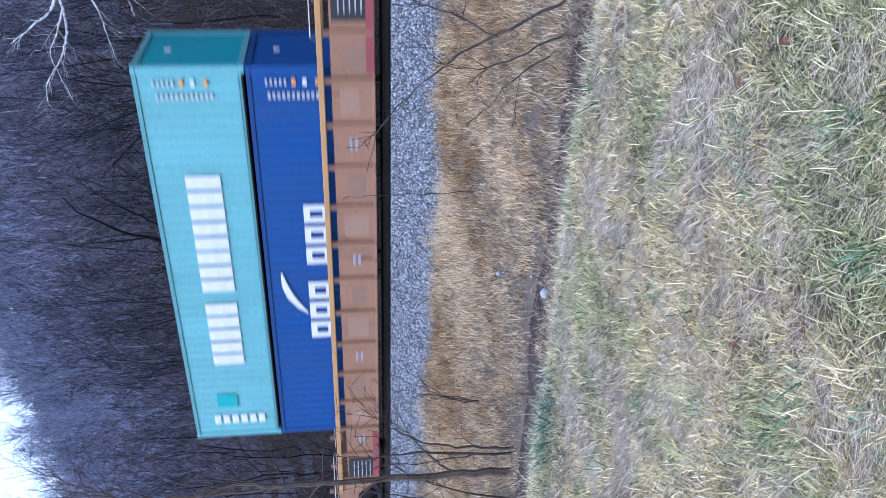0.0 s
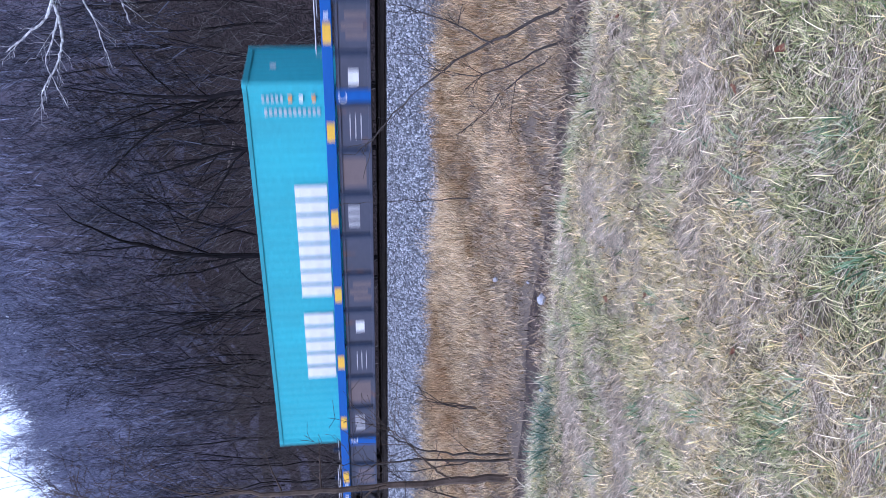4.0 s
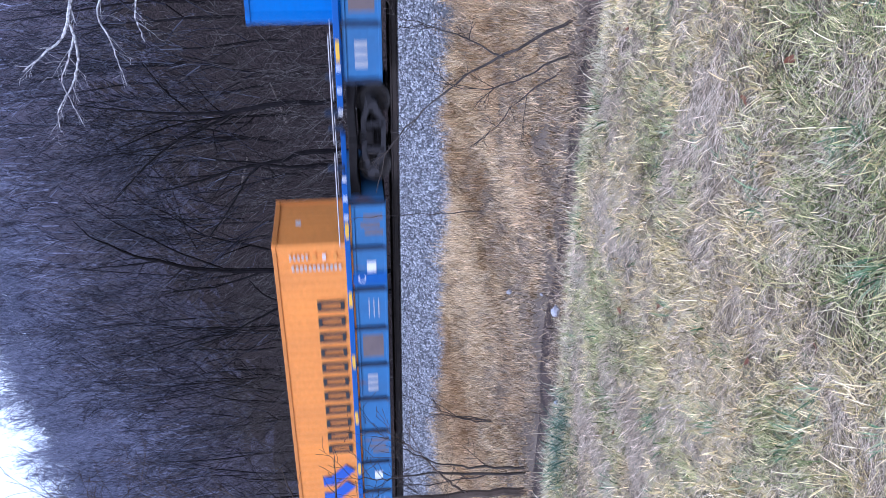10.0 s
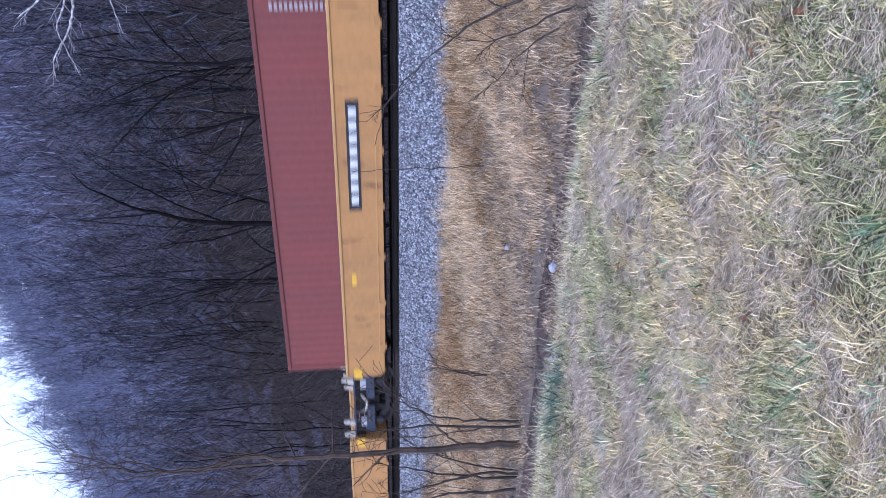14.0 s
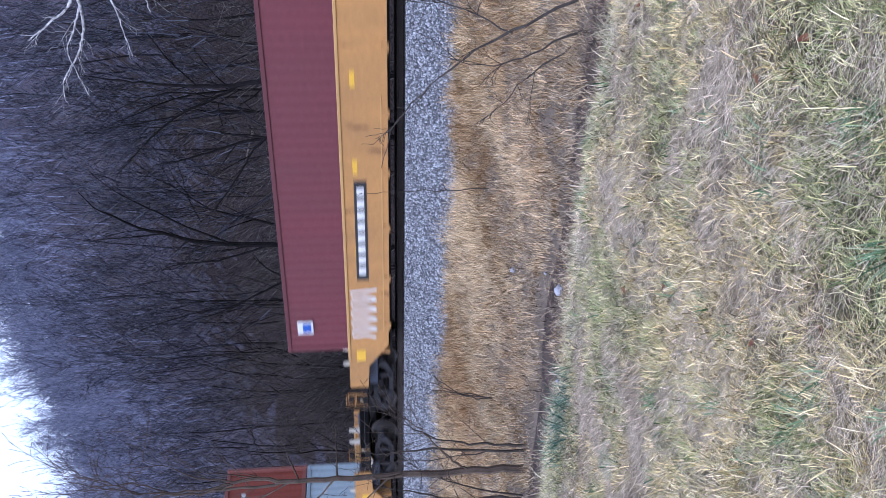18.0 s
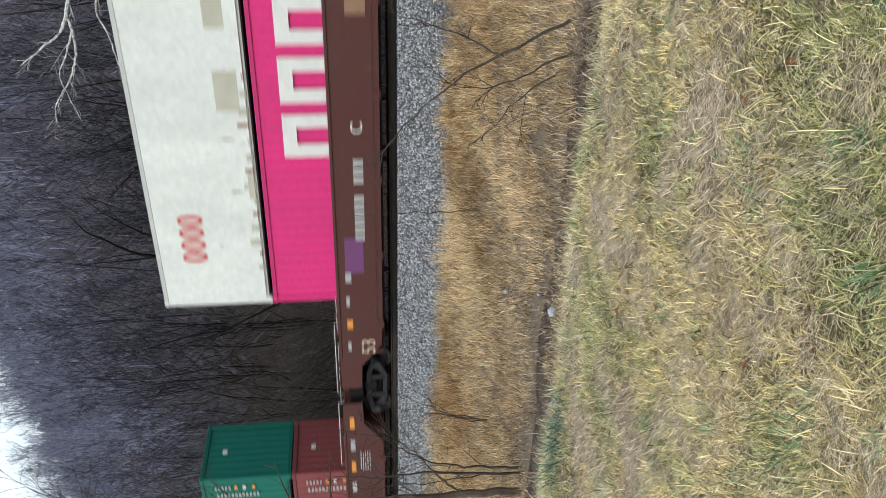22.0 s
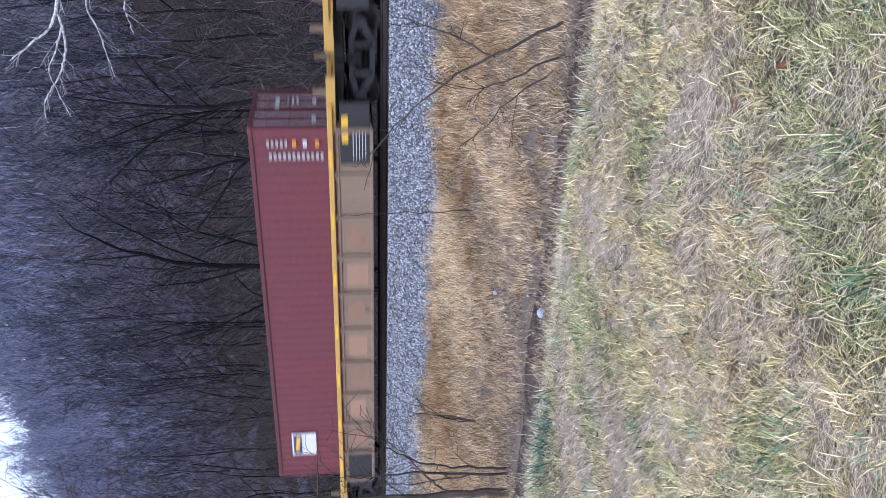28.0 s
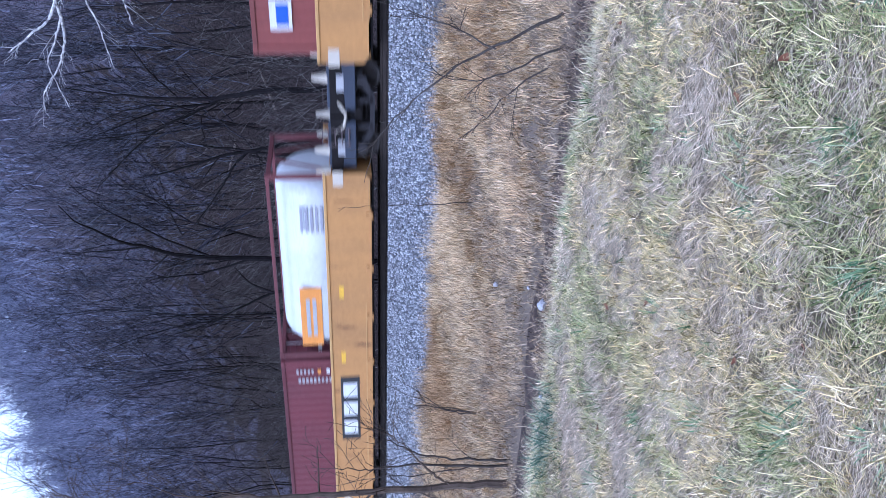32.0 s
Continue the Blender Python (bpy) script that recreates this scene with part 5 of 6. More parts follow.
def truck(car, x, u):
    """A two-axle truck under the car, its centre x metres from the car's origin."""
    root = part("truck_bolster", shared(("truck_bolster",), lambda: box(-0.2, 0.2, -1.05, 1.05, 0.45, 0.82, 0.03)), BLACK_IRON, car)
    root.location = (x, 0, 0)
    for y in (-0.99, 0.99):
        sf = part("side_frame", shared(("side_frame",), side_frame), FRAME_IRON, root)
        sf.location = (0, y, 0)
        if y > 0:
            sf.rotation_euler[2] = math.pi
        if y < 0:
            for x_ in (-0.2, -0.07, 0.06, 0.19):
                part("spring", shared(("spring",), spring_mesh), BLACK_IRON, root).location = (x_, y, 0)
    # added black block, stops daylight showing through between the wheels
    part("brake_rigging", shared(("brake_rigging",), lambda: box(-0.46, 0.46, -0.66, 0.66, 0.2, 0.5, 0.03)), BLACK_IRON, root)
    for ax in (-0.89, 0.89):
        for y in (-0.755, 0.755):
            w = part("wheel", shared(("wheel",), wheel_mesh), WHEEL_STEEL, root)
            w.location = (ax, y, 0.425)
            if y > 0:
                w.rotation_euler[2] = math.pi
            WHEELS.append((w, ax, y, u + x))
        part("axle", shared(("axle",), lambda: tube([(0, -0.7, 0), (0, 0.7, 0)], 0.075, 8)), BLACK_IRON, root).location = (ax, 0, 0.425)


STYLES = {
    "tan": dict(chord="tan_paint", chord_rgb=(0.52, 0.29, 0.11), panel="tan_side", panel_rgb=(0.35, 0.185, 0.105), top=1.56, chord_h=0.14, ribs=1.12, yel=False, label="weathered orange-brown articulated well car with ribbed sides"),
    "slate": dict(chord="blue_paint", chord_rgb=(0.012, 0.10, 0.38), panel="slate_side", panel_rgb=(0.075, 0.08, 0.115), top=1.33, chord_h=0.25, ribs=1.25, yel=True, label="blue well car with grimy slate-grey ribbed side panels"),
    "blue": dict(chord="blue_paint", chord_rgb=(0.012, 0.10, 0.38), panel="blue_side", panel_rgb=(0.05, 0.17, 0.38), top=1.31, chord_h=0.15, ribs=1.25, yel=True, label="faded blue well car with yellow reflector stripes"),
    "gold": dict(chord="gold_paint", chord_rgb=(0.60, 0.36, 0.08), panel="gold_side", panel_rgb=(0.26, 0.185, 0.125), top=1.32, chord_h=0.13, ribs=1.2, yel=True, label="yellow articulated well car with dirty brown side panels"),
    "amber": dict(chord="amber_paint", chord_rgb=(0.56, 0.33, 0.12), panel="amber_side", panel_rgb=(0.50, 0.26, 0.085), top=1.47, chord_h=0.10, ribs=0, yel=True, label="yellow-orange well car with smooth high sides"),
    "plum": dict(chord="plum_paint", chord_rgb=(0.085, 0.026, 0.023), panel="plum_paint", panel_rgb=(0.085, 0.026, 0.023), top=1.50, chord_h=0.10, ribs=0, yel=False, label="dark brown well car with smooth sides and graffiti"),
}


def smooth_side(joint, top, front_taper, rear_taper, front_reach=0.0, rear_reach=0.0):
    """A high plate side; its ends are cut square between trucks or taper up over a truck."""
    def end(taper, reach):
        return [(joint - 0.3, top), (joint - 0.3, 0.92), (joint - 1.15 + reach, 0.88), (joint - 1.95 + reach, 0.30)] if taper else [(joint - 1.45, top), (joint - 1.45, 0.42), (joint - 1.6, 0.30)]
    return prism([(x, z) for x, z in end(front_taper, front_reach)] + [(-x, z) for x, z in end(rear_taper, rear_reach)][::-1], -0.03, 0.03)


CARS, BAYS = {}, {}


def cone_post(z0, z1):
    bm = bmesh.new()
    r = bmesh.ops.create_cone(bm, cap_ends=True, segments=10, radius1=0.12, radius2=0.05, depth=z1 - z0)
    bmesh.ops.translate(bm, verts=r["verts"], vec=(0, 0, (z0 + z1) / 2))
    return bm


def end_ladder(car, x, y):
    """A bent rail with rungs."""
    rail = part("end_ladder", shared(("end_ladder",), lambda: tube([(-0.2, 0, 0.75), (-0.2, 0, 1.45), (0.2, 0, 1.45), (0.2, 0, 0.75)], 0.018, 5)), MARKS["brown_haze"], car)
    rail.location = (x, y, 0)
    for k in range(4):
        part("rung", shared(("rung",), lambda: tube([(-0.2, 0, 0), (0.2, 0, 0)], 0.014, 5)), MARKS["brown_haze"], rail).location = (0, 0, 0.8 + 0.17 * k)


def well_car(centre, pitch, style, front=True, rear=True, front_coupled=False, rear_coupled=False):
    """One unit of a well car, with its origin under the middle of its load. Trucks sit at its joints."""
    st = STYLES[style]
    root = tagged(new("well_car"), st["label"], "railway car", "well cars of the train")
    root.location = (centre, 0, 0)
    ROLLING.append((root, centre, 0.0, 0.0))
    cm, pm = paint(st["chord"], st["chord_rgb"], 0.68), paint(st["panel"], st["panel_rgb"], 0.6, 0.6, 0.9)
    rm = paint("rib_navy", (0.02, 0.035, 0.075), 0.7) if style in ("slate", "blue") else pm
    joint, top = pitch / 2, st["top"]
    half = joint - 1.6
    ky = (style, round(pitch, 2))
    ft, rt = style == "plum" or front_coupled, style == "plum" or rear_coupled
    reach = [0.5 if style == "plum" and c else 0.0 for c in (front_coupled, rear_coupled)]
    for y in (-1.44, 1.44):
        if st["ribs"]:
            part("top_chord", shared(("top_chord", *ky), lambda: box(-joint + 1.0, joint - 1.0, -0.1, 0.1, top - st["chord_h"], top, 0.012)), cm, root).location = (0, y, 0)
            part("side_panel", shared(("side_panel", *ky), lambda: box(-half, half, -0.012, 0.012, 0.26, top - st["chord_h"] - (0.17 if style == "tan" else 0.05))), pm, root).location = (0, y * 0.985, 0)
            if style != "tan":
                part("side_rail", shared(("side_rail", *ky), lambda: box(-half, half, -0.02, 0.02, top - st["chord_h"] - 0.13, top - st["chord_h"] - 0.09, 0.006)), pm, root).location = (0, y * 1.005, 0)
            part("bottom_sill", shared(("bottom_sill", *ky), lambda: box(-half, half, -0.04, 0.04, 0.21, 0.29, 0.01)), pm, root).location = (0, y, 0)
            n = int(2 * half / st["ribs"])
            BAYS[round(centre, 3)] = [-half + 0.05 + (2 * half - 0.1) * (i + 0.5) / n for i in range(n)]
            for i in range(n + 1):
                rb = part("rib", shared(("rib", style), lambda: box(-0.05, 0.05, -0.075, 0.035, 0.23, top - st["chord_h"], 0.01)), rm, root)
                rb.location = (-half + 0.05 + (2 * half - 0.1) * i / n, y, 0)
        else:
            part("side_panel", shared(("smooth_side", *ky, ft, rt, *reach), lambda: smooth_side(joint, top, ft, rt, *reach)), pm, root).location = (0, y, 0)
            part("top_chord", shared(("cap", *ky), lambda: box(-joint + 1.45, joint - 1.45, -0.06, 0.06, top - 0.06, top + 0.02, 0.012)), cm, root).location = (0, y, 0)
            part("bottom_angle", shared(("bottom_angle", *ky), lambda: box(-half + 0.9, half - 0.9, -0.06, 0.02, 0.27, 0.33)), pm, root).location = (0, y, 0)
            part("lower_lip", shared(("lower_lip", *ky), lambda: box(-half + 0.9, half * 0.35, -0.045, -0.03, 0.42, 0.45)), cm, root).location = (0, y, 0)
            for i in range(7):
                fb = part("foot_bracket", shared(("foot_bracket",), lambda: box(-0.09, 0.09, -0.075, -0.02, 0.22, 0.42, 0.01)), pm, root)
                fb.location = (-half + 1.1 + (2 * half - 2.2) * i / 6, y, 0)
    part("well_floor", shared(("well_floor", *ky), lambda: box(-half, half, -1.35, 1.35, 0.20, 0.25)), BLACK_IRON, root)
    for s in (-1, 1):
        part("end_bulkhead", shared(("end_bulkhead", *ky), lambda: box(-0.05, 0.05, -1.38, 1.38, 0.25, top - 0.15)), pm, root).location = (s * half, 0, 0)
        # deck made extra wide and black to shut out daylight above the truck
        part("end_deck", shared(("end_deck", *ky), lambda: prism([(0, top - 0.22), (0, top - 0.5), (0.7, 0.9), (1.58, 0.86), (1.58, top - 0.22)], -1.2, 1.2, 0.02)), BLACK_IRON, root).matrix_local = Matrix.Translation((s * half, 0, 0)) @ Matrix.Rotation(0 if s > 0 else math.pi, 4, "Z")
        for y in (-1.44, 1.44):
            if style in ("tan", "gold"):
                e = part("end_sill", shared(("end_sill", style), lambda: prism([(-0.05, top), (-0.05, 0.28), (0.1, 0.28), (0.75, 0.90), (1.25, 0.98), (1.25, top)] if style == "tan" else [(-0.05, top), (-0.05, top - 0.2), (1.3, top - 0.22), (1.3, top)], -0.03, 0.03)), pm if style == "tan" else cm, root)
                e.matrix_local = Matrix.Translation((s * half, y * (0.99 if s > 0 else 0.99), 0)) @ Matrix.Rotation(0 if s > 0 else math.pi, 4, "Z")
            if style in ("gold", "amber"):
                continue
            part("handrail", shared(("end_rail", style), lambda: tube([(-1.5, 0, top - 0.04), (-1.45, 0, top + 0.13), (1.2, 0, top + 0.13), (1.25, 0, top - 0.04)], 0.015, 5)), GALV, root).location = (s * (half + 0.1), y * 0.97, 0)
        if style == "plum":
            end_post = (front_coupled and s > 0) or (rear_coupled and s < 0)
            for y in (-1.2, 1.2):
                for dx in ((-0.25, 0.25) if s > 0 else (-0.6, 0.6)):
                    high = 0.62 if end_post else 0.2
                    part("guide_post", shared(("plum_post", high), lambda: box(-0.07, 0.07, -0.03, 0.03, top - 0.45, top + high, 0.012)), GALV if end_post else pm, root).location = (s * joint + dx - (0 if end_post else s * 1.6), y, 0)
                if end_post:
                    part("post_tie", shared(("post_tie",), lambda: box(-0.6, 0.6, -0.02, 0.02, top + 0.1, top + 0.2, 0.01)), BLACK_IRON, root).location = (s * joint, y * 0.96, 0)
        elif style in ("tan", "slate", "blue", "gold"):
            for y in (-1.3, 1.3):
                part("guide_post", shared(("guide_post", style), lambda: prism([(-0.07, top - 0.1), (0.07, top - 0.1), (0.05, top + 0.3), (-0.04, top + 0.33)], -0.06, 0.06, 0.015)), rm if style in ("slate", "blue") else pm, root).location = (s * (joint - 0.75), y * 0.93, 0)
        else:
            for y in (-1.15, 1.15):
                part("deck_plate", shared(("deck_plate", style), lambda: box(-0.62, 0.62, -0.04, 0.04, 0.62, 1.3, 0.015)), mark("navy_plate", (0.035, 0.045, 0.075)), root).location = (s * (joint - 0.78), y, 0)
                part("deck_label", shared(("deck_label",), lambda: box(-0.2, 0.2, -0.006, 0.006, 0.9, 1.08)), MARKS["pale_grey"], root).location = (s * (joint - 0.85), y * 1.04, 0)
                part("guide_post", shared(("guide_post", style), lambda: cone_post(1.28, 1.66)), MARKS["bone"], root).location = (s * (joint - 0.95), y * 0.95, 0)
                part("guide_post", shared(("guide_post", style), lambda: cone_post(1.28, 1.66)), MARKS["bone"], root).location = (s * (joint - 1.55), y * 0.95, 0)
                if s > 0:
                    end_ladder(root, joint - 0.55, y * 1.08)
                    part("air_hose", shared(("air_hose",), lambda: tube([(0.5, 0, 1.2), (0.3, -0.06, 1.0), (0.05, -0.08, 0.86), (-0.25, -0.08, 0.92), (-0.4, -0.05, 1.12)], 0.035, 6)), MARKS["bone"], root).location = (joint, y, 0)
            patch(root, -s * (half + 0.02) - 0.2, -s * (half + 0.02) + 0.2, 0.98, 1.24, "yellow" if centre > -400 else "bone", -1.474, name="reflector")
    if style in ("slate", "blue"):
        for s in (-1, 1):
            band = part("bracket_band", shared(("bracket_band", style), lambda: box(-0.2, 0.2, -0.014, 0.014, 0.22, top - st["chord_h"] - 0.02, 0.006)), cm, root)
            band.location = (s * (half - 2.4), -1.47, 0)
            sign(band, "C" if s > 0 else "E", 0, 0.88, 0.3, "white", -0.018)
            for k in range(3):
                part("white_stripe", shared(("white_stripe",), lambda: box(-0.05, 0.05, -0.005, 0.005, -0.055, 0.055)), WHITE_MARK, root).location = (s * (half - 0.4 + 0.55 * k), -1.546, top - st["chord_h"] / 2)
    if st["yel"] and st["ribs"]:
        n = 7
        for i in range(n):
            patch(root, -(-half + 0.8 + (2 * half - 1.6) * i / (n - 1)) - 0.24, -(-half + 0.8 + (2 * half - 1.6) * i / (n - 1)) + 0.24, top - st["chord_h"] + 0.03, top - 0.03, "yellow", -1.543, name="reflector")
    elif st["yel"]:
        for x in (half * 0.42, 0.2, -half * 0.4):
            patch(root, -x - 0.2, -x + 0.2, top - 0.42, top - 0.3, "yellow", -1.473, name="reflector")
    if front:
        truck(root, joint, centre)
    if rear:
        truck(root, -joint, centre)
    for s, coupled in ((1, front_coupled), (-1, rear_coupled)):
        if coupled:
            bm = box(0.2, 1.55, -0.12, 0.12, 0.68, 0.9, 0.03)
            box_into(bm, 1.45, 1.95, -0.18, 0.18, 0.62, 0.98, 0.05)
            box_into(bm, -0.3, 0.9, -1.3, 1.3, 0.92, 1.1, 0.03)
            c = part("coupler", bm, BLACK_IRON, root)
            c.matrix_local = Matrix.Translation((s * joint, 0, 0)) @ Matrix.Rotation(0 if s > 0 else math.pi, 4, "Z")
            for y in (-1.3, 1.3):
                bm = tube([(0.2, 0, 0.95), (0.2, 0, 1.62), (0.65, 0, 1.62), (0.65, 0, 0.95)], 0.016, 5)
                tube_into(bm, [(0.2, 0, 1.35), (0.65, 0, 1.35)], 0.014, 5)
                h = part("handrail", bm, pm, root)
                h.matrix_local = Matrix.Translation((s * joint, y, 0)) @ Matrix.Rotation(0 if s > 0 else math.pi, 4, "Z")
    if (front_coupled and style in ("gold", "blue")) or (rear_coupled and style == "blue"):
        at = joint + 0.65 if front_coupled else -joint + 0.5
        bm = bmesh.new()
        tube_into(bm, [(at, -0.7 + 0.26 * math.cos(k * math.tau / 16), 2.05 + 0.26 * math.sin(k * math.tau / 16)) for k in range(17)], 0.03, 5)
        for k in range(3):
            tube_into(bm, [(at, -0.7, 2.05), (at, -0.7 + 0.26 * math.cos(k * 2.1 + 0.5), 2.05 + 0.26 * math.sin(k * 2.1 + 0.5))], 0.02, 5)
        r = bmesh.ops.create_cone(bm, cap_ends=True, segments=12, radius1=0.2, radius2=0.16, depth=0.1)
        bmesh.ops.rotate(bm, verts=r["verts"], matrix=Matrix.Rotation(radians(90), 3, "X"))
        bmesh.ops.translate(bm, verts=r["verts"], vec=(at - 0.14, -0.7, 2.05))
        part("brake_wheel", bm, mark("faded_orange", (0.5, 0.20, 0.11)), root)
        part("brake_post", box(at - 0.26, at - 0.18, -0.76, -0.64, 0.95, 2.0, 0.02), BLACK_IRON, root)
    return root



def consist(leads, pitch, style, back_coupled=True):
    """An articulated set: units with loads whose leading ends stand at leads."""
    for i, u in enumerate(leads):
        CARS[round(u, 2)] = well_car(u - 6.095, pitch, style, True, i == len(leads) - 1, i == 0, i == len(leads) - 1)


consist((-7.38, -26.95, -46.51), 19.57, "tan")
consist((-70.09, -89.68, -109.3), 19.6, "slate")
consist((-132.36, -150.5, -168.64, -186.78, -204.92), 18.14, "blue")
consist((-225.9, -241.3, -256.7, -272.05, -287.45), 15.4, "amber")
consist((-307.36,), 17.8, "amber")
consist((-329.0, -348.1, -367.25), 19.12, "plum")
consist((-388.95, -404.55, -420.12, -435.6, -451.2), 15.58, "gold")
consist((-471.05, -486.35, -501.75, -517.1, -532.4), 15.34, "amber")

HC, SC, FLOOR = 2.896, 2.591, 0.36
MAROON, RUST, TEAL, GREEN = (0.17, 0.045, 0.055), (0.42, 0.16, 0.13), (0.06, 0.40, 0.40), (0.004, 0.15, 0.115)


def stacked(column_part_of):
    return FLOOR + column_part_of + 0.015


def name_column(c, h0=0.8, h1=2.45):
    column(c, 10.95, 11.45, h0, h1, 6, "white", 0.8, -1.236)


# 1
c = container(-7.38, FLOOR, HC, "dark_blue_paint", (0.012, 0.07, 0.26), "dark blue freight container with white lettering, in a well car", False)
letters(c, 3.76, 5.75, 1.2, 1.85, 3, "white", 0.8, -1.236)
letters(c, 6.25, 8.36, 1.2, 1.85, 3, "white", 0.8, -1.236)
stroke(c, [(6.0, 2.56), (6.4, 2.5), (6.8, 2.36), (7.15, 2.12), (7.4, 1.9)], [0.05, 0.16, 0.2, 0.14, 0.03], "white", -1.24)
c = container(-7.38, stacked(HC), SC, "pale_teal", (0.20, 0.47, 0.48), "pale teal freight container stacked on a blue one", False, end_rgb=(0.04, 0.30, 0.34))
letters(c, 2.84, 6.55, 0.95, 1.82, 8, "white", 0.8, -1.236)
letters(c, 6.9, 9.23, 0.95, 1.82, 5, "white", 0.8, -1.236)
patch(c, 10.4, 10.9, 1.3, 1.9, "teal_patch", -1.236)
column(c, 11.25, 11.6, 0.5, 2.1, 6, "white", 0.7, -1.236)
# 2
c = container(-26.95, FLOOR, HC, "dark_blue_paint", (0.012, 0.07, 0.26), "dark blue freight container with white lettering, in a well car", True)
letters(c, 3.76, 5.75, 1.2, 1.85, 3, "white", 0.8, -1.236)
letters(c, 6.25, 8.36, 1.2, 1.85, 3, "white", 0.8, -1.236)
stroke(c, [(6.0, 2.56), (6.4, 2.5), (6.8, 2.36), (7.15, 2.12), (7.4, 1.9)], [0.05, 0.16, 0.2, 0.14, 0.03], "white", -1.24)
c = container(-26.95, stacked(HC), HC, "grey_white", (0.71, 0.73, 0.77), "light grey freight container with big dark letters, stacked", True)
letters(c, 1.7, 8.8, 1.05, 2.08, 6, "navy", 0.74, -1.236)
patch(c, 9.35, 10.6, 0.95, 2.15, "sky", -1.236)
for k in range(4):
    q = k * math.pi / 4 + 0.2
    stroke(c, [(9.97 - 0.48 * math.cos(q), 1.55 - 0.48 * math.sin(q)), (9.97, 1.55), (9.97 + 0.48 * math.cos(q), 1.55 + 0.48 * math.sin(q))], [0.03, 0.24, 0.03], "white", -1.25 - 0.003 * k)
# 3
c = container(-46.51, FLOOR, HC, "maroon", MAROON, "maroon freight container alone in a well car")
column(c, 11.2, 11.6, 1.4, 2.55, 3, "white", 0.8, -1.236)
# 4
c = container(-70.09, FLOOR, HC, "bright_teal", (0.07, 0.44, 0.50), "bright teal freight container with white lettering", False)
letters(c, 2.76, 6.36, 1.1, 1.93, 8, "white", 0.8, -1.236)
letters(c, 6.9, 9.4, 1.1, 1.93, 5, "white", 0.8, -1.236)
# 5
c = container(-89.68, FLOOR, HC, "reefer_white", (0.72, 0.77, 0.81), "white refrigerated container with blue letters", False, ribs=False)
letters(c, 3.2, 9.2, 1.0, 1.75, 5, "navy", 0.6, -1.22, True)
letters(c, 10.6, 11.6, 1.9, 2.2, 3, "navy", 0.7, -1.22)
patch(c, 11.3, 11.45, 1.2, 1.8, "navy", -1.22)
# 6, 7
for u, dr in ((-109.3, False), (-132.36, True)):
    c = container(u, FLOOR, SC, "reefer_pale", (0.75, 0.78, 0.81), "white refrigerated container with small red letters", dr, ribs=False)
    letters(c, 9.6, 11.05, 1.6, 2.1, 4, "red", 0.85, -1.22, True)
# 8
c = container(-150.5, FLOOR, HC, "vivid_blue", (0.008, 0.15, 0.52), "vivid blue freight container with a white arched emblem", False)
letters(c, 5.04, 7.05, 1.35, 1.72, 5, "white", 0.8, -1.236)
letters(c, 5.06, 6.96, 1.1, 1.3, 8, "white", 0.7, -1.236)
for r in (0.5, 0.75, 1.0):
    stroke(c, [(6.0 + r * math.cos(q), 1.75 + 0.5 * r * math.sin(q)) for q in [0.35 + 0.24 * i for i in range(11)]], 0.1, "white", -1.24 - r * 0.004)
column(c, 11.2, 11.5, 1.15, 2.2, 6, "white", 0.6, -1.236)
# 9
c = container(-168.64, FLOOR, HC, "vivid_orange", (0.88, 0.32, 0.06), "orange freight container with black letters", False)
letters(c, 1.77, 7.95, 1.15, 1.9, 11, "black", 0.62, -1.236)
for a in (8.55, 9.3):
    stroke(c, [(a, 1.25), (a + 0.55, 1.8), (a + 0.55, 2.15)], 0.42, "blue", -1.24)
# 10, an empty well follows
container(-204.92, FLOOR, HC, "maroon", MAROON, "maroon freight container in a blue well car")
# 11 to 15
container(-225.9, FLOOR, HC, "brick_red", (0.24, 0.07, 0.06), "brick-red freight container in a yellow well car")
container(-256.7, FLOOR, HC, "brick_red", (0.24, 0.07, 0.06), "brick-red freight container in a yellow well car")
c = container(-272.05, FLOOR, SC, "bright_teal", (0.07, 0.44, 0.50), "bright teal freight container with white lettering", True)
letters(c, 2.96, 6.4, 1.08, 1.88, 8, "white", 0.8, -1.236)
letters(c, 6.9, 9.34, 1.08, 1.88, 5, "white", 0.8, -1.236)
c = container(-287.45, FLOOR, HC, "maroon", MAROON, "maroon freight container in a yellow well car")
patch(c, 11.05, 11.5, 2.2, 2.65, "white", -1.236, name="small_label")
patch(c, 11.12, 11.43, 2.26, 2.5, "blue", -1.25, name="small_label")
# 16
c = container(-307.36, FLOOR, HC, "bluish_white", (0.52, 0.62, 0.68), "pale bluish-white container with dark blue letters, in a well car", False)
letters(c, 3.1, 9.2, 1.08, 1.82, 5, "navy", 0.6, -1.236, True)
letters(c, 10.2, 11.2, 1.9, 2.15, 3, "navy", 0.7, -1.236)
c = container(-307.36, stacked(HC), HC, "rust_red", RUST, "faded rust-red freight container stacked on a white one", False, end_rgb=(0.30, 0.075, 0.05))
name_column(c)
patch(c, 0.06, 0.14, 1.1, 1.3, "orange", -1.236, name="small_label")
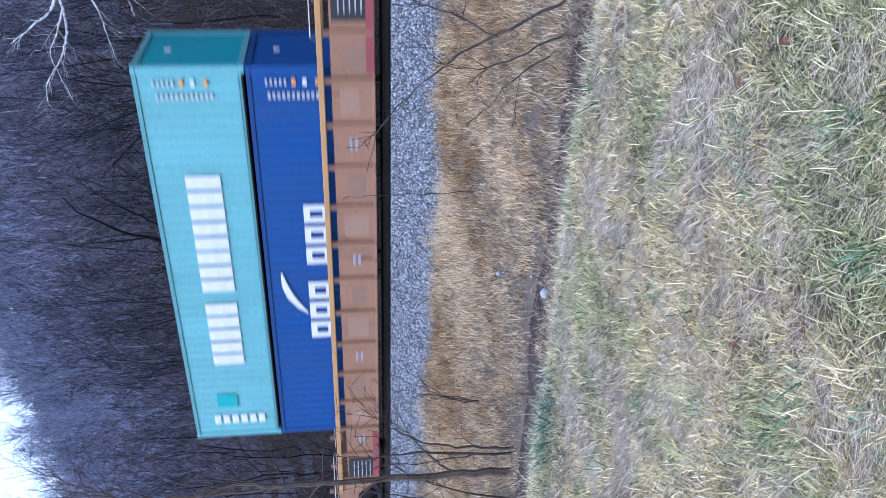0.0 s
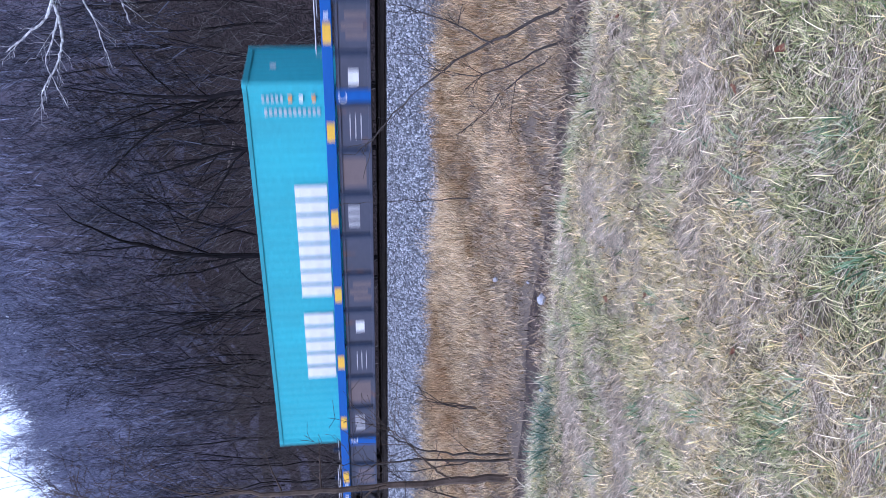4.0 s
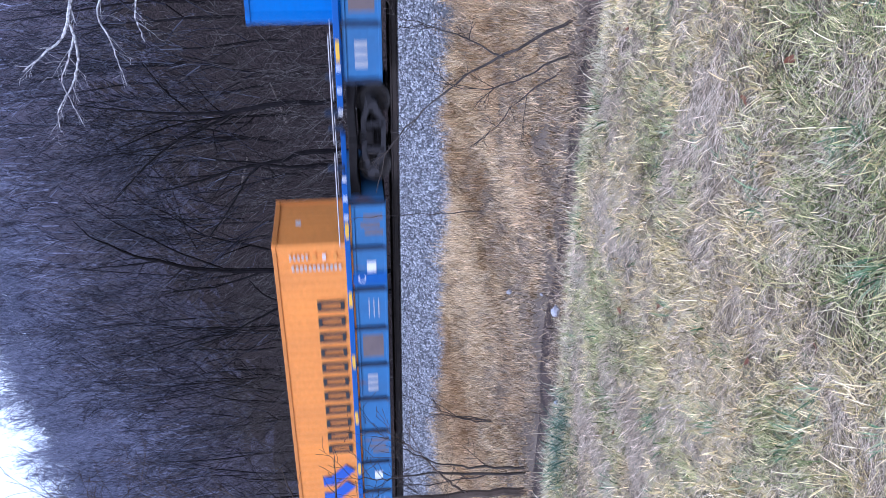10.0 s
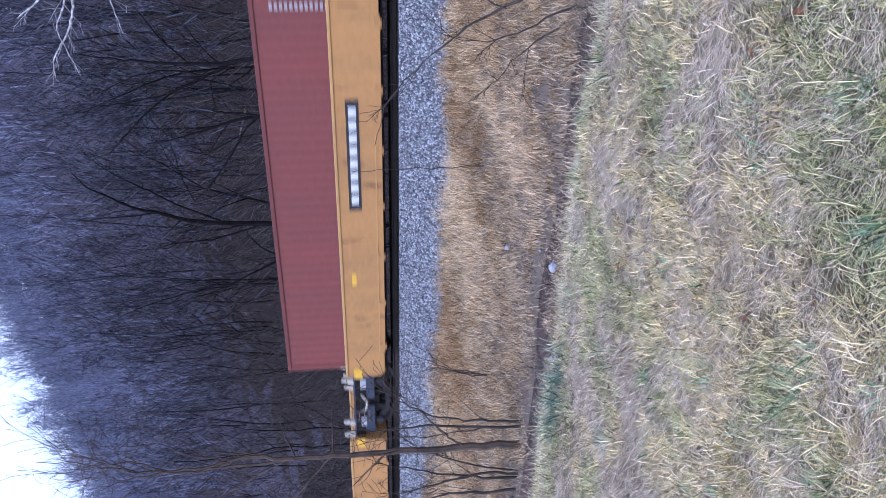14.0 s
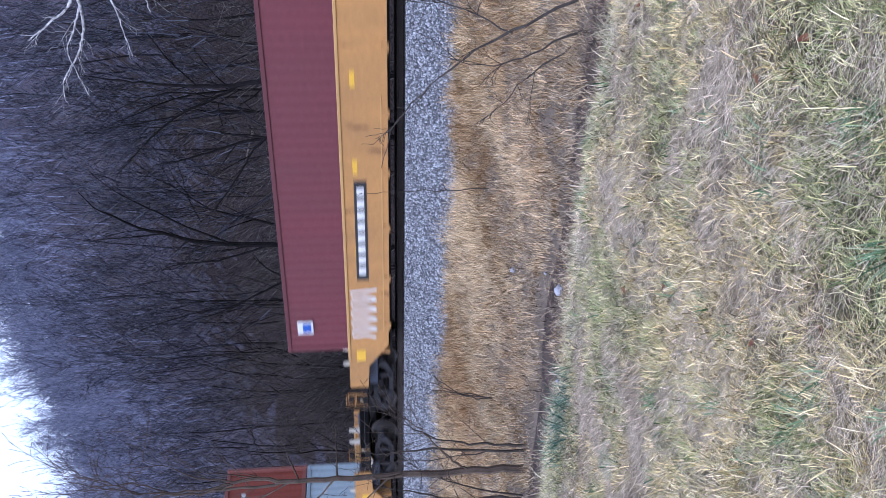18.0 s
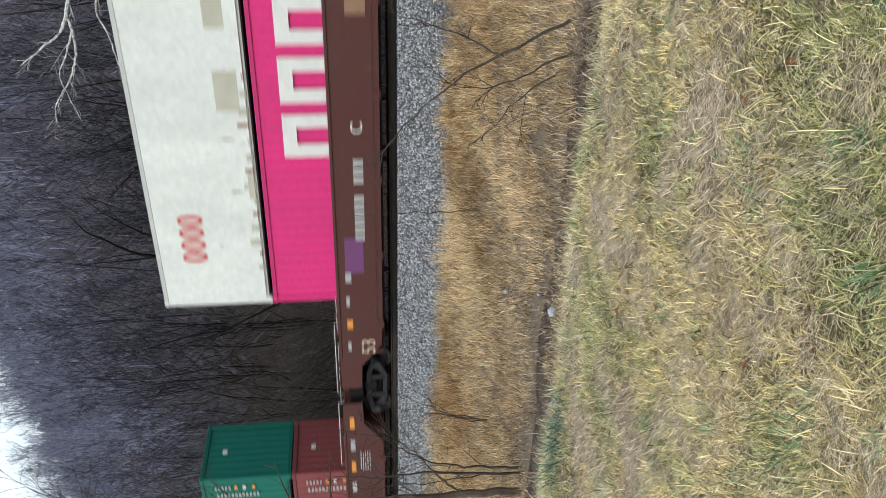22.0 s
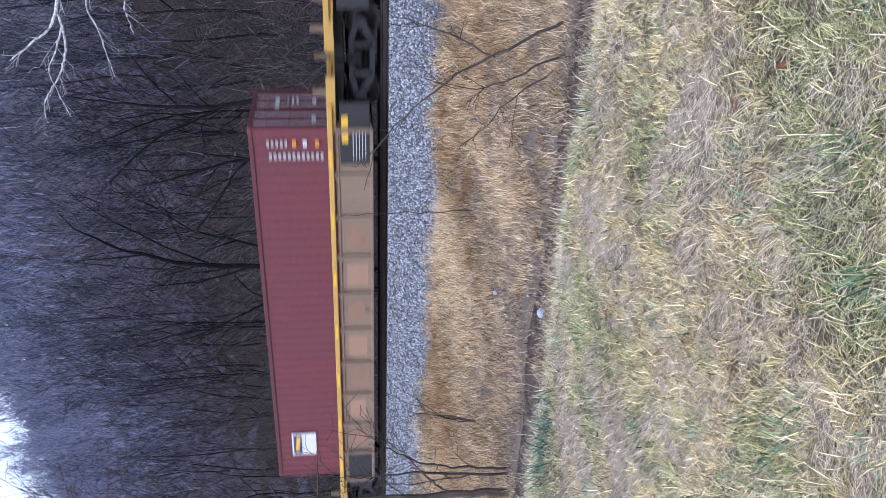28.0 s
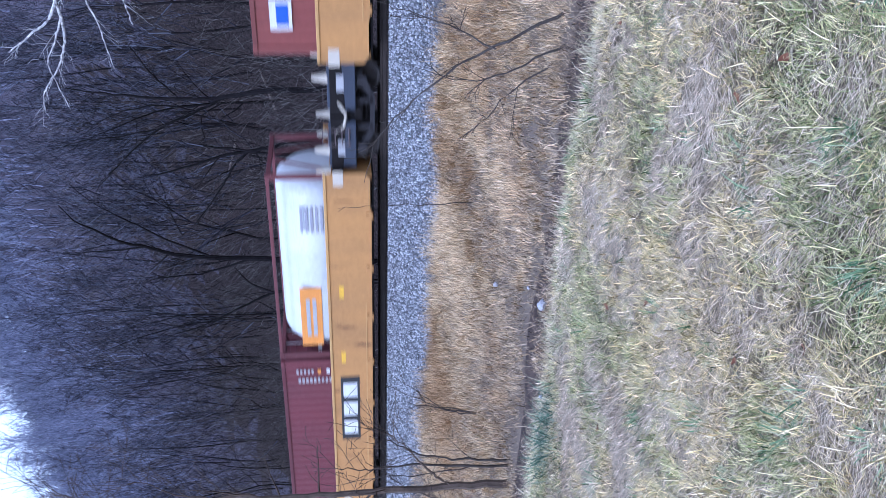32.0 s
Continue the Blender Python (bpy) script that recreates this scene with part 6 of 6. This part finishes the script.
# 17
c = container(-329.07, FLOOR, SC, "powder_blue", (0.13, 0.38, 0.60), "light blue freight container with a blue and white emblem", False)
for i, col in enumerate(("blue", "white", "blue")):
    patch(c, 9.87 + 0.46 * i, 10.33 + 0.46 * i, 1.7, 2.3, col, -1.236)
patch(c, 10.42, 10.7, 1.84, 2.16, "blue", -1.25)
patch(c, 9.97, 10.2, 1.9, 2.1, "white", -1.25)
patch(c, 10.92, 11.15, 1.9, 2.1, "white", -1.25)
c = container(-329.07, stacked(SC), SC, "brown_red", (0.32, 0.13, 0.115), "brownish red freight container stacked on a light blue one", True)
name_column(c, 0.65, 2.25)
# 18
c = container(-348.16, FLOOR, HC, "magenta", (0.74, 0.03, 0.22), "magenta freight container with huge white letters", False)
letters(c, 3.6, 7.9, 0.9, 2.35, 3, "white", 0.78, -1.236)
c = container(-348.16, stacked(HC), HC, "reefer_stained", (0.78, 0.80, 0.79), "white refrigerated container with rust stains and red letters, stacked", False, ribs=False, rust=0.62)
letters(c, 9.3, 10.8, 1.65, 2.3, 4, "red", 0.85, -1.22, True)
for a0, a1, h0, h1 in ((3.4, 4.5, 0.55, 1.0), (5.5, 6.5, 0.4, 0.95), (8.2, 8.9, 0.25, 0.4)):
    patch(c, a0, a1, h0, h1, "grime", -1.2145, 0.002, "grime_patch")
for k in range(14):
    patch(c, 5.6 + 0.41 * k, 5.7 + 0.41 * k + 0.05 * (k % 3), 0.22, 0.3 + 0.07 * (k * 5 % 4), "rust" if k % 3 == 0 else "grime", -1.2165, 0.002, "rust_spot")
patch(c, 2.6, 3.1, 2.1, 2.5, "pale_grey", -1.216, 0.003, "emblem")
patch(c, 3.1, 3.4, 1.98, 2.25, "pale_grey", -1.216, 0.003, "emblem")
# 19
for u, dr, dr2 in ((-367.25, False, False), (-420.12, True, True)):
    low = HC if u > -400 else SC
    c = container(u, FLOOR, low, "brick_maroon", (0.25, 0.06, 0.065), "red-brown freight container under a green one", dr2)
    if not dr:
        patch(c, 11.0, 11.48, 2.05, 2.42, "white", -1.236, name="small_label")
        patch(c, 11.08, 11.4, 2.1, 2.35, "blue", -1.25, name="small_label")
    c = container(u, stacked(low), HC, "deep_green", GREEN, "deep green freight container with spaced white letters, stacked", dr)
    for a in (2.39, 4.55, 6.63, 8.85):
        letters(c, a, a + 0.92, 1.25, 1.95, 1, "white", 0.95, -1.236)
    column(c, 1.48, 1.96, 1.0, 2.25, 5, "white", 0.85, -1.236)
    patch(c, 5.45, 6.6, 0.75, 0.98, "pale_grey", -1.236)
    patch(c, 9.6, 10.3, 2.2, 2.5, "teal_patch", -1.236, name="repair_patch")
# 20
c = container(-388.95, FLOOR, HC, "deep_green", GREEN, "deep green freight container with spaced white letters, in a well car", True)
for a in (2.37, 4.5, 6.58, 8.83):
    letters(c, a, a + 0.9, 1.2, 1.8, 1, "white", 0.95, -1.236)
column(c, 1.46, 1.96, 1.03, 2.27, 5, "white", 0.85, -1.236)
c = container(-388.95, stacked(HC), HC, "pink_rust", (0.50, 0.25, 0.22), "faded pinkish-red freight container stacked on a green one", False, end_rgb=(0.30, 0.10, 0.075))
name_column(c)
patch(c, 9.0, 10.0, 0.8, 1.5, "rust", -1.236, name="repair_patch")
# 21
c = container(-404.55, FLOOR, HC, "orange_rust", (0.36, 0.12, 0.075), "orange-red freight container under a white one", True)
name_column(c, 1.1, 2.3)
c = container(-404.55, stacked(HC), HC, "clean_white", (0.68, 0.69, 0.72), "white freight container with big red letters, stacked", True)
letters(c, 2.3, 4.9, 1.0, 1.95, 4, "red", 0.62, -1.236)
letters(c, 5.3, 8.2, 1.0, 1.95, 4, "red", 0.62, -1.236)
patch(c, 8.6, 9.6, 0.95, 2.0, "red", -1.236)
stroke(c, [(8.7, 1.9), (9.1, 1.45), (9.5, 1.9)], 0.26, "navy", -1.25)
# 22, 23
container(-435.6, FLOOR, HC, "maroon", MAROON, "maroon freight container in a yellow well car")
c = container(-451.2, FLOOR, HC, "maroon", MAROON, "maroon freight container in a yellow well car")
patch(c, 10.3, 11.2, 1.75, 2.5, "white", -1.236, name="picture_label")
patch(c, 10.36, 11.14, 2.2, 2.45, "navy", -1.25, name="picture_label")
stroke(c, [(10.42, 2.28), (11.0, 2.35)], 0.12, "yellow", -1.262)
# 24
c = container(-471.05, FLOOR, SC, "vivid_orange", (0.88, 0.32, 0.06), "orange freight container with black letters", True)
letters(c, 1.7, 8.15, 1.2, 1.85, 11, "black", 0.62, -1.236)
for a in (8.65, 9.4):
    stroke(c, [(a, 1.3), (a + 0.55, 1.8), (a + 0.55, 2.05)], 0.42, "blue", -1.24)
# 25
c = container(-486.35, FLOOR, SC, "royal_blue", (0.012, 0.085, 0.34), "short royal blue container ahead of a maroon one", True, 6.06)
patch(c, 4.2, 5.0, 1.98, 2.2, "white", -1.236)
patch(c, 5.02, 5.25, 1.98, 2.2, "red", -1.236)
c = container(-492.5, FLOOR, SC, "maroon", MAROON, "short maroon container behind a blue one", True, 6.06)
patch(c, 5.0, 5.4, 1.7, 2.0, "sky", -1.236)
# 26
c = container(-501.75, FLOOR, SC, "brick_red", (0.24, 0.07, 0.06), "brick-red freight container in a yellow well car")
patch(c, 10.9, 11.6, 1.75, 2.25, "white", -1.236, name="small_label")
patch(c, 11.0, 11.5, 1.83, 2.1, "blue", -1.25, name="small_label")
# 27
container(-523.3, FLOOR, SC, "maroon", MAROON, "short maroon container behind a white tank", True, 6.06)


def tank_container(u):
    """A white tank in a steel frame of a short container."""
    root = tagged(new("tank_container"), "white cylindrical tank container in a maroon frame", "tank container", "containers on the train")
    root.location = (u, 0, FLOOR)
    ROLLING.append((root, u, 0.0, FLOOR))
    white, fr = paint("tank_white", (0.66, 0.68, 0.70), 0.75, 0.3), paint("tank_frame", (0.16, 0.05, 0.055))
    bm = bmesh.new()
    prof = [(-0.22, 0.0), (-0.24, 0.5), (-0.34, 0.85), (-0.52, 1.06), (-0.75, 1.12), (-5.3, 1.12), (-5.54, 1.06), (-5.72, 0.85), (-5.82, 0.5), (-5.84, 0.0)]
    n = 28
    rings = [[bm.verts.new((x, r * math.cos(k * math.tau / n), 1.32 + r * math.sin(k * math.tau / n))) for k in range(n)] if r else [bm.verts.new((x, 0, 1.32))] for x, r in prof]
    for a, b in zip(rings, rings[1:]):
        for k in range(n):
            j = (k + 1) % n
            bm.faces.new((a[0], b[k], b[j]) if len(a) == 1 else ((a[k], b[0], a[j]) if len(b) == 1 else (a[k], b[k], b[j], a[j])))
    bmesh.ops.recalc_face_normals(bm, faces=bm.faces)
    for f in bm.faces:
        f.smooth = True
    part("tank", bm, white, root, "white cylindrical tank")
    for x in (-0.08, -5.98):
        for y in (-1.16, 1.16):
            part("corner_post", box(x - 0.07, x + 0.07, y - 0.06, y + 0.06, 0.0, SC, 0.01), fr, root)
        for z in (0.08, SC - 0.08):
            part("end_beam", box(x - 0.05, x + 0.05, -1.1, 1.1, z - 0.06, z + 0.06, 0.01), fr, root)
        for y in (-1, 1):
            part("brace", tube([(x, y * 1.1, 0.3), (x, y * 0.2, SC - 0.15)], 0.035, 6), fr, root)
    for y in (-1.16, 1.16):
        part("bottom_rail", box(-5.9, -0.15, y - 0.05, y + 0.05, 0.02, 0.14, 0.01), fr, root)
        part("top_rail", box(-5.9, -0.15, y - 0.035, y + 0.035, SC - 0.1, SC - 0.01, 0.01), fr, root)
    part("ladder", tube([(-0.25, -0.9, 0.2), (-0.25, -0.9, SC - 0.1)], 0.02, 5), GALV, root)
    patch(root, 3.62, 5.65, 1.4, 2.0, "orange", -1.13, 0.01, "name_panel")
    column(root, 4.0, 5.3, 1.52, 1.88, 2, "pale_grey", 0.6, -1.145)
    column(root, 1.0, 1.8, 1.1, 1.9, 6, "grey", 0.5, -1.135)
    return root


tank_container(-517.1)


# -- painted plates and graffiti on the cars --
def car_panel(u, a0, a1, h0, h1, colour, count=0, on="white"):
    """A dark name plate with plain bars on a car's side; a is measured behind the load's leading end."""
    car = CARS[round(u, 2)]
    o = patch(car, a0 - 6.095, a1 - 6.095, h0, h1, colour, -1.476, name="name_plate")
    if count:
        letters(car, a0 - 6.095 + 0.15, a1 - 6.095 - 0.15, h0 + 0.07, h1 - 0.07, count, on, 0.7, -1.486)


for u, a0, a1, n in ((-225.9, 3.0, 6.2, 8), (-241.3, 6.6, 9.2, 3), (-256.7, 6.6, 9.2, 3), (-272.05, 6.6, 9.2, 3), (-287.45, 6.3, 9.45, 8), (-471.05, 2.6, 5.65, 8), (-486.35, 2.93, 5.56, 3), (-501.75, 6.6, 9.2, 3), (-517.1, 6.65, 9.25, 3)):
    car_panel(u, a0, a1, *((0.66, 1.22) if n == 3 else (0.83, 1.16)), "black", n)
for u in (-329.0, -348.1):
    letters(CARS[u], 1.75 - 6.095, 4.3 - 6.095, 0.56, 1.02, 4, "tan", 0.6, -1.476)
    letters(CARS[u], 7.78 - 6.095, 8.5 - 6.095, 0.7, 0.95, 3, "pale_grey", 0.7, -1.476)
    letters(CARS[u], 8.8 - 6.095, 10.2 - 6.095, 0.7, 0.95, 6, "pale_grey", 0.7, -1.476)
for u in (-329.0, -348.1, -367.25):
    sign(CARS[u], "53", 13.78 - 6.095, 0.66, 0.56, "tan_light", -1.476)
    sign(CARS[u], "C", 6.95 - 6.095, 0.82, 0.42, "white", -1.476)
    for k in range(4):
        patch(CARS[u], -2.6 - 6.095 + 0.95 * k, -2.15 - 6.095 + 0.95 * k, 1.18, 1.32, "orange" if k in (0, 2) else "pale_grey", -1.476)
        patch(CARS[u], 11.2 - 6.095 + 0.8 * k, 11.5 - 6.095 + 0.8 * k, 1.1 + 0.07 * (k % 2), 1.26, "orange" if k == 2 else "pale_grey", -1.476)
    column(CARS[u], -1.1 - 6.095, -0.3 - 6.095, 0.7, 1.05, 5, "pale_grey", 0.4, -1.476)
    patch(CARS[u], 10.1 - 6.095, 11.2 - 6.095, 0.75, 1.25, "mauve", -1.476, name="graffiti")


def blob(parent, a, h, ra, rh, colour, y, turn=0.0, name="graffiti"):
    """A flat rounded patch of spray paint."""
    bm = bmesh.new()
    n = 18
    ring = []
    for k in range(n):
        q = k * math.tau / n
        u, v = ra * math.cos(q) * (1 + 0.12 * math.sin(3 * q + a)), rh * math.sin(q) * (1 + 0.1 * math.cos(2 * q + h))
        ring.append((u * math.cos(turn) - v * math.sin(turn), u * math.sin(turn) + v * math.cos(turn)))
    f = [bm.verts.new((-(a + u), y - 0.003, h + v)) for u, v in ring]
    b = [bm.verts.new((-(a + u), y + 0.003, h + v)) for u, v in ring]
    bm.faces.new(f)
    bm.faces.new(b[::-1])
    for k in range(n):
        bm.faces.new((f[k], b[k], b[(k + 1) % n], f[(k + 1) % n]))
    bmesh.ops.recalc_face_normals(bm, faces=bm.faces)
    return part(name, bm, MARKS[colour], parent)


# a long piece of graffiti on a brown car: rounded pale shapes, blue, coral and lime arrows
g = CARS[-367.25]
for k, (a, h, ra, rh, col, turn) in enumerate(((1.55, 0.45, 0.35, 0.2, "coral", 0.6), (2.35, 0.62, 0.75, 0.38, "grey", 0.0), (2.45, 0.6, 0.68, 0.31, "white", 0.05), (2.0, 1.15, 0.4, 0.14, "pale_grey", 0.9), (2.5, 1.12, 0.55, 0.15, "lime", -0.5), (2.75, 1.0, 0.4, 0.14, "lime", 0.7),
        (3.3, 0.85, 0.4, 0.33, "grey", 0.0), (3.3, 0.85, 0.18, 0.15, "white", 0.0), (3.85, 1.1, 0.5, 0.2, "coral", -0.4), (4.2, 0.95, 0.45, 0.2, "coral", 0.5), (4.2, 0.5, 0.6, 0.32, "mid_blue", 0.0), (4.5, 0.7, 0.35, 0.2, "sky", 0.3),
        (4.9, 0.55, 0.5, 0.28, "mid_blue", 0.4), (4.95, 0.9, 0.3, 0.15, "sky", -0.3), (5.4, 1.08, 0.5, 0.2, "coral", -0.6), (5.75, 0.95, 0.4, 0.16, "coral", 0.6), (5.9, 0.55, 0.7, 0.34, "grey", 0.1), (5.95, 0.52, 0.58, 0.25, "white", 0.1),
        (6.1, 1.05, 0.5, 0.12, "lime", -0.7), (6.35, 0.9, 0.4, 0.12, "lime", 0.5), (6.75, 1.1, 0.5, 0.14, "coral", -0.4), (7.0, 0.6, 0.45, 0.3, "pale_grey", 0.2), (7.3, 0.9, 0.35, 0.2, "white", 0.1), (7.6, 0.4, 0.3, 0.14, "lime", 0.0), (7.7, 1.1, 0.5, 0.2, "grey", 0.0))):
    blob(g, a - 6.095, h, ra, rh, col, -1.477 - 0.0015 * k, turn)
for k in range(6):
    blob(g, 8.3 - 6.095 + 0.62 * k, 0.75 + 0.3 * (k % 2), 0.22, 0.12, "pale_grey", -1.477, 0.4 * k)
# blue-green letters sprayed on a yellow car
g = CARS[-307.36]
for k in range(7):
    a = 3.3 + 0.66 * k
    stroke(g, [(a - 6.095, 0.25), (a - 5.945, 1.1), (a - 5.695, 1.05), (a - 5.745, 0.6), (a - 5.545, 0.3)], 0.16, "teal_patch" if k % 2 else "green", -1.478 - 0.002 * (k % 2), "graffiti")
    patch(g, a - 6.1, a - 5.55, 0.86, 0.98, "grey", -1.485, 0.004, "graffiti")
patch(g, 9.0 - 6.095, 9.7 - 6.095, 0.85, 1.1, "grey", -1.477)
# white scrawl on a yellow car
g = CARS[-287.45]
for k in range(5):
    a = 9.8 - 6.095 + 0.36 * k
    stroke(g, [(a, 0.62), (a + 0.06, 1.36), (a + 0.26, 1.3), (a + 0.2, 0.95), (a + 0.3, 0.66)], 0.07, "white", -1.477, "graffiti")
# tan cars carry dark plates with pale writing beside the trucks, and faded patches
for u in (-7.38, -26.95, -46.51):
    g = CARS[u]
    for a0 in (-2.2, 13.3):
        patch(g, a0 - 6.095, a0 + 1.05 - 6.095, 0.36, 1.2, "black", -1.45, 0.03, "name_plate")
        column(g, a0 + 0.15 - 6.095, a0 + 0.85 - 6.095, 0.45, 1.1, 5, "pale_grey", 0.25, -1.484)
    patch(g, -2.2 - 6.095, 0.1 - 6.095, 0.24, 0.42, "red_faded", -1.49, 0.02, "danger_stripe")
    patch(g, 12.2 - 6.095, 14.4 - 6.095, 0.24, 0.42, "red_faded", -1.49, 0.02, "danger_stripe")
    for k, x in enumerate(BAYS[round(u - 6.095, 3)]):
        if k % 3 != 1:
            patch(g, -x - 0.3 - 0.08 * (k % 2), -x + 0.34, 0.42 + 0.06 * (k % 4), 0.92 + 0.07 * (k % 3), "tan_pale" if k % 3 else "tan", -1.4315, 0.0015, "faded_patch")
        else:
            column(g, -x - 0.2, -x + 0.12, 0.62, 0.9, 2, "grey", 0.5, -1.434)
# slate and blue cars: stencilled plates and graffiti in some bays
for u in (-70.09, -89.68, -109.3, -132.36, -150.5, -168.64, -186.78, -204.92):
    g = CARS[u]
    for k, x in enumerate(BAYS[round(u - 6.095, 3)]):
        kind = (k * 7 + int(-u)) % 6
        if kind == 0:
            letters(g, -x - 0.3, -x + 0.4, 0.55, 0.85, 3, "pale_grey", 0.6, -1.434)
        elif kind == 1:
            patch(g, -x - 0.4, -x + 0.4, 0.36, 0.95, "brown_haze", -1.4315, 0.0015, "dirty_patch")
        elif kind == 2:
            column(g, -x - 0.3, -x + 0.3, 0.4, 0.8, 3, "pale_grey", 0.2, -1.434)
        elif kind == 3:
            patch(g, -x - 0.2, -x + 0.15, 0.5, 0.75, "white", -1.434)
        elif kind == 4:
            for dx, h in ((-0.25, 0.3), (0.0, 0.38), (0.22, 0.28)):
                patch(g, -x + dx - 0.07, -x + dx + 0.07, h, h + 0.5, "brown_haze", -1.4315, 0.0015, "dirty_streak")
for k, x in enumerate(BAYS[round(-109.3 - 6.095, 3)][:5]):
    patch(CARS[-109.3], -x - 0.5, -x + 0.5, 0.31, 1.0, "deep_blue", -1.4305, 0.0008, "repainted_bay")
    patch(CARS[-109.3], -x - 0.36, -x + 0.3, 0.4 + 0.04 * (k % 2), 0.84, "brown_haze", -1.4345, 0.0015, "dirty_patch")
# the yellow five-unit car: plates in its bays
for u in (-388.95, -404.55, -420.12, -435.6, -451.2):
    g = CARS[u]
    patch(g, -0.75 - 6.095, 0.9 - 6.095, 0.3, 1.02, "black", -1.434, 0.004, "name_plate")
    patch(g, -0.4 - 6.095, 0.3 - 6.095, 0.82, 0.98, "yellow", -1.442, 0.004, "reflector")
    column(g, 0.0 - 6.095, 0.75 - 6.095, 0.36, 0.74, 5, "pale_grey", 0.3, -1.442)
    patch(g, 10.9 - 6.095, 12.6 - 6.095, 0.3, 1.02, "black", -1.434, 0.004, "name_plate")
    for k, x in enumerate(BAYS[round(u - 6.095, 3)]):
        if 0 < k < len(BAYS[round(u - 6.095, 3)]) - 2:
            patch(g, -x - 0.36, -x + 0.36, 0.36 + 0.05 * (k % 3), 0.93, "tan" if k % 2 else "tan_pale", -1.4315, 0.0015, "faded_patch")
for k, x in enumerate(BAYS[round(-420.12 - 6.095, 3)]):
    if k in (4, 5):
        patch(CARS[-420.12], -x - 0.5, -x + 0.5, 0.31, 1.0, "ochre", -1.4345, 0.0015, "repainted_bay")
        for dx in (-0.3, 0.02, 0.28):
            patch(CARS[-420.12], -x + dx - 0.07, -x + dx + 0.07, 0.36, 0.94, "rust", -1.438, 0.0015, "letter_bar")
        patch(CARS[-420.12], -x - 0.3, -x + 0.05, 0.58, 0.7, "rust", -1.4405, 0.0015, "letter_bar")


def motions():
    """The whole train rolls along the track; the wheels turn while they pass by."""
    for ob, u, y, z in ROLLING:
        walk(ob, [(t, pose(u + s, y, z)) for t, s in RIDE])
    ts, ss = [t for t, s in RIDE], [s for t, s in RIDE]
    for w, ax, y, place in WHEELS:
        rows = []
        face = 180 if y > 0 else 0
        t_in = float(np.interp(-28 - place, ss, ts))
        t_out = float(np.interp(0 - place, ss, ts))
        k0, k1 = int(t_in * 30), int(t_out * 30)
        times = [0.0] + [k / 30 for k in range(k0, k1 + 1, 1) if 0 < k / 30 < 32] + [32.0]
        turned = 0.0
        last = None
        for t in times:
            s = float(np.interp(t, ts, ss))
            if last is not None and t - last < 0.05:
                turned += (s - s_last) / 0.425
            last, s_last = t, s
            rows.append((t, pose(ax, y, 0.425) @ Matrix.Rotation(turned, 4, "Y") @ Matrix.Rotation(radians(face), 4, "Z")))
        walk(w, rows)


motions()
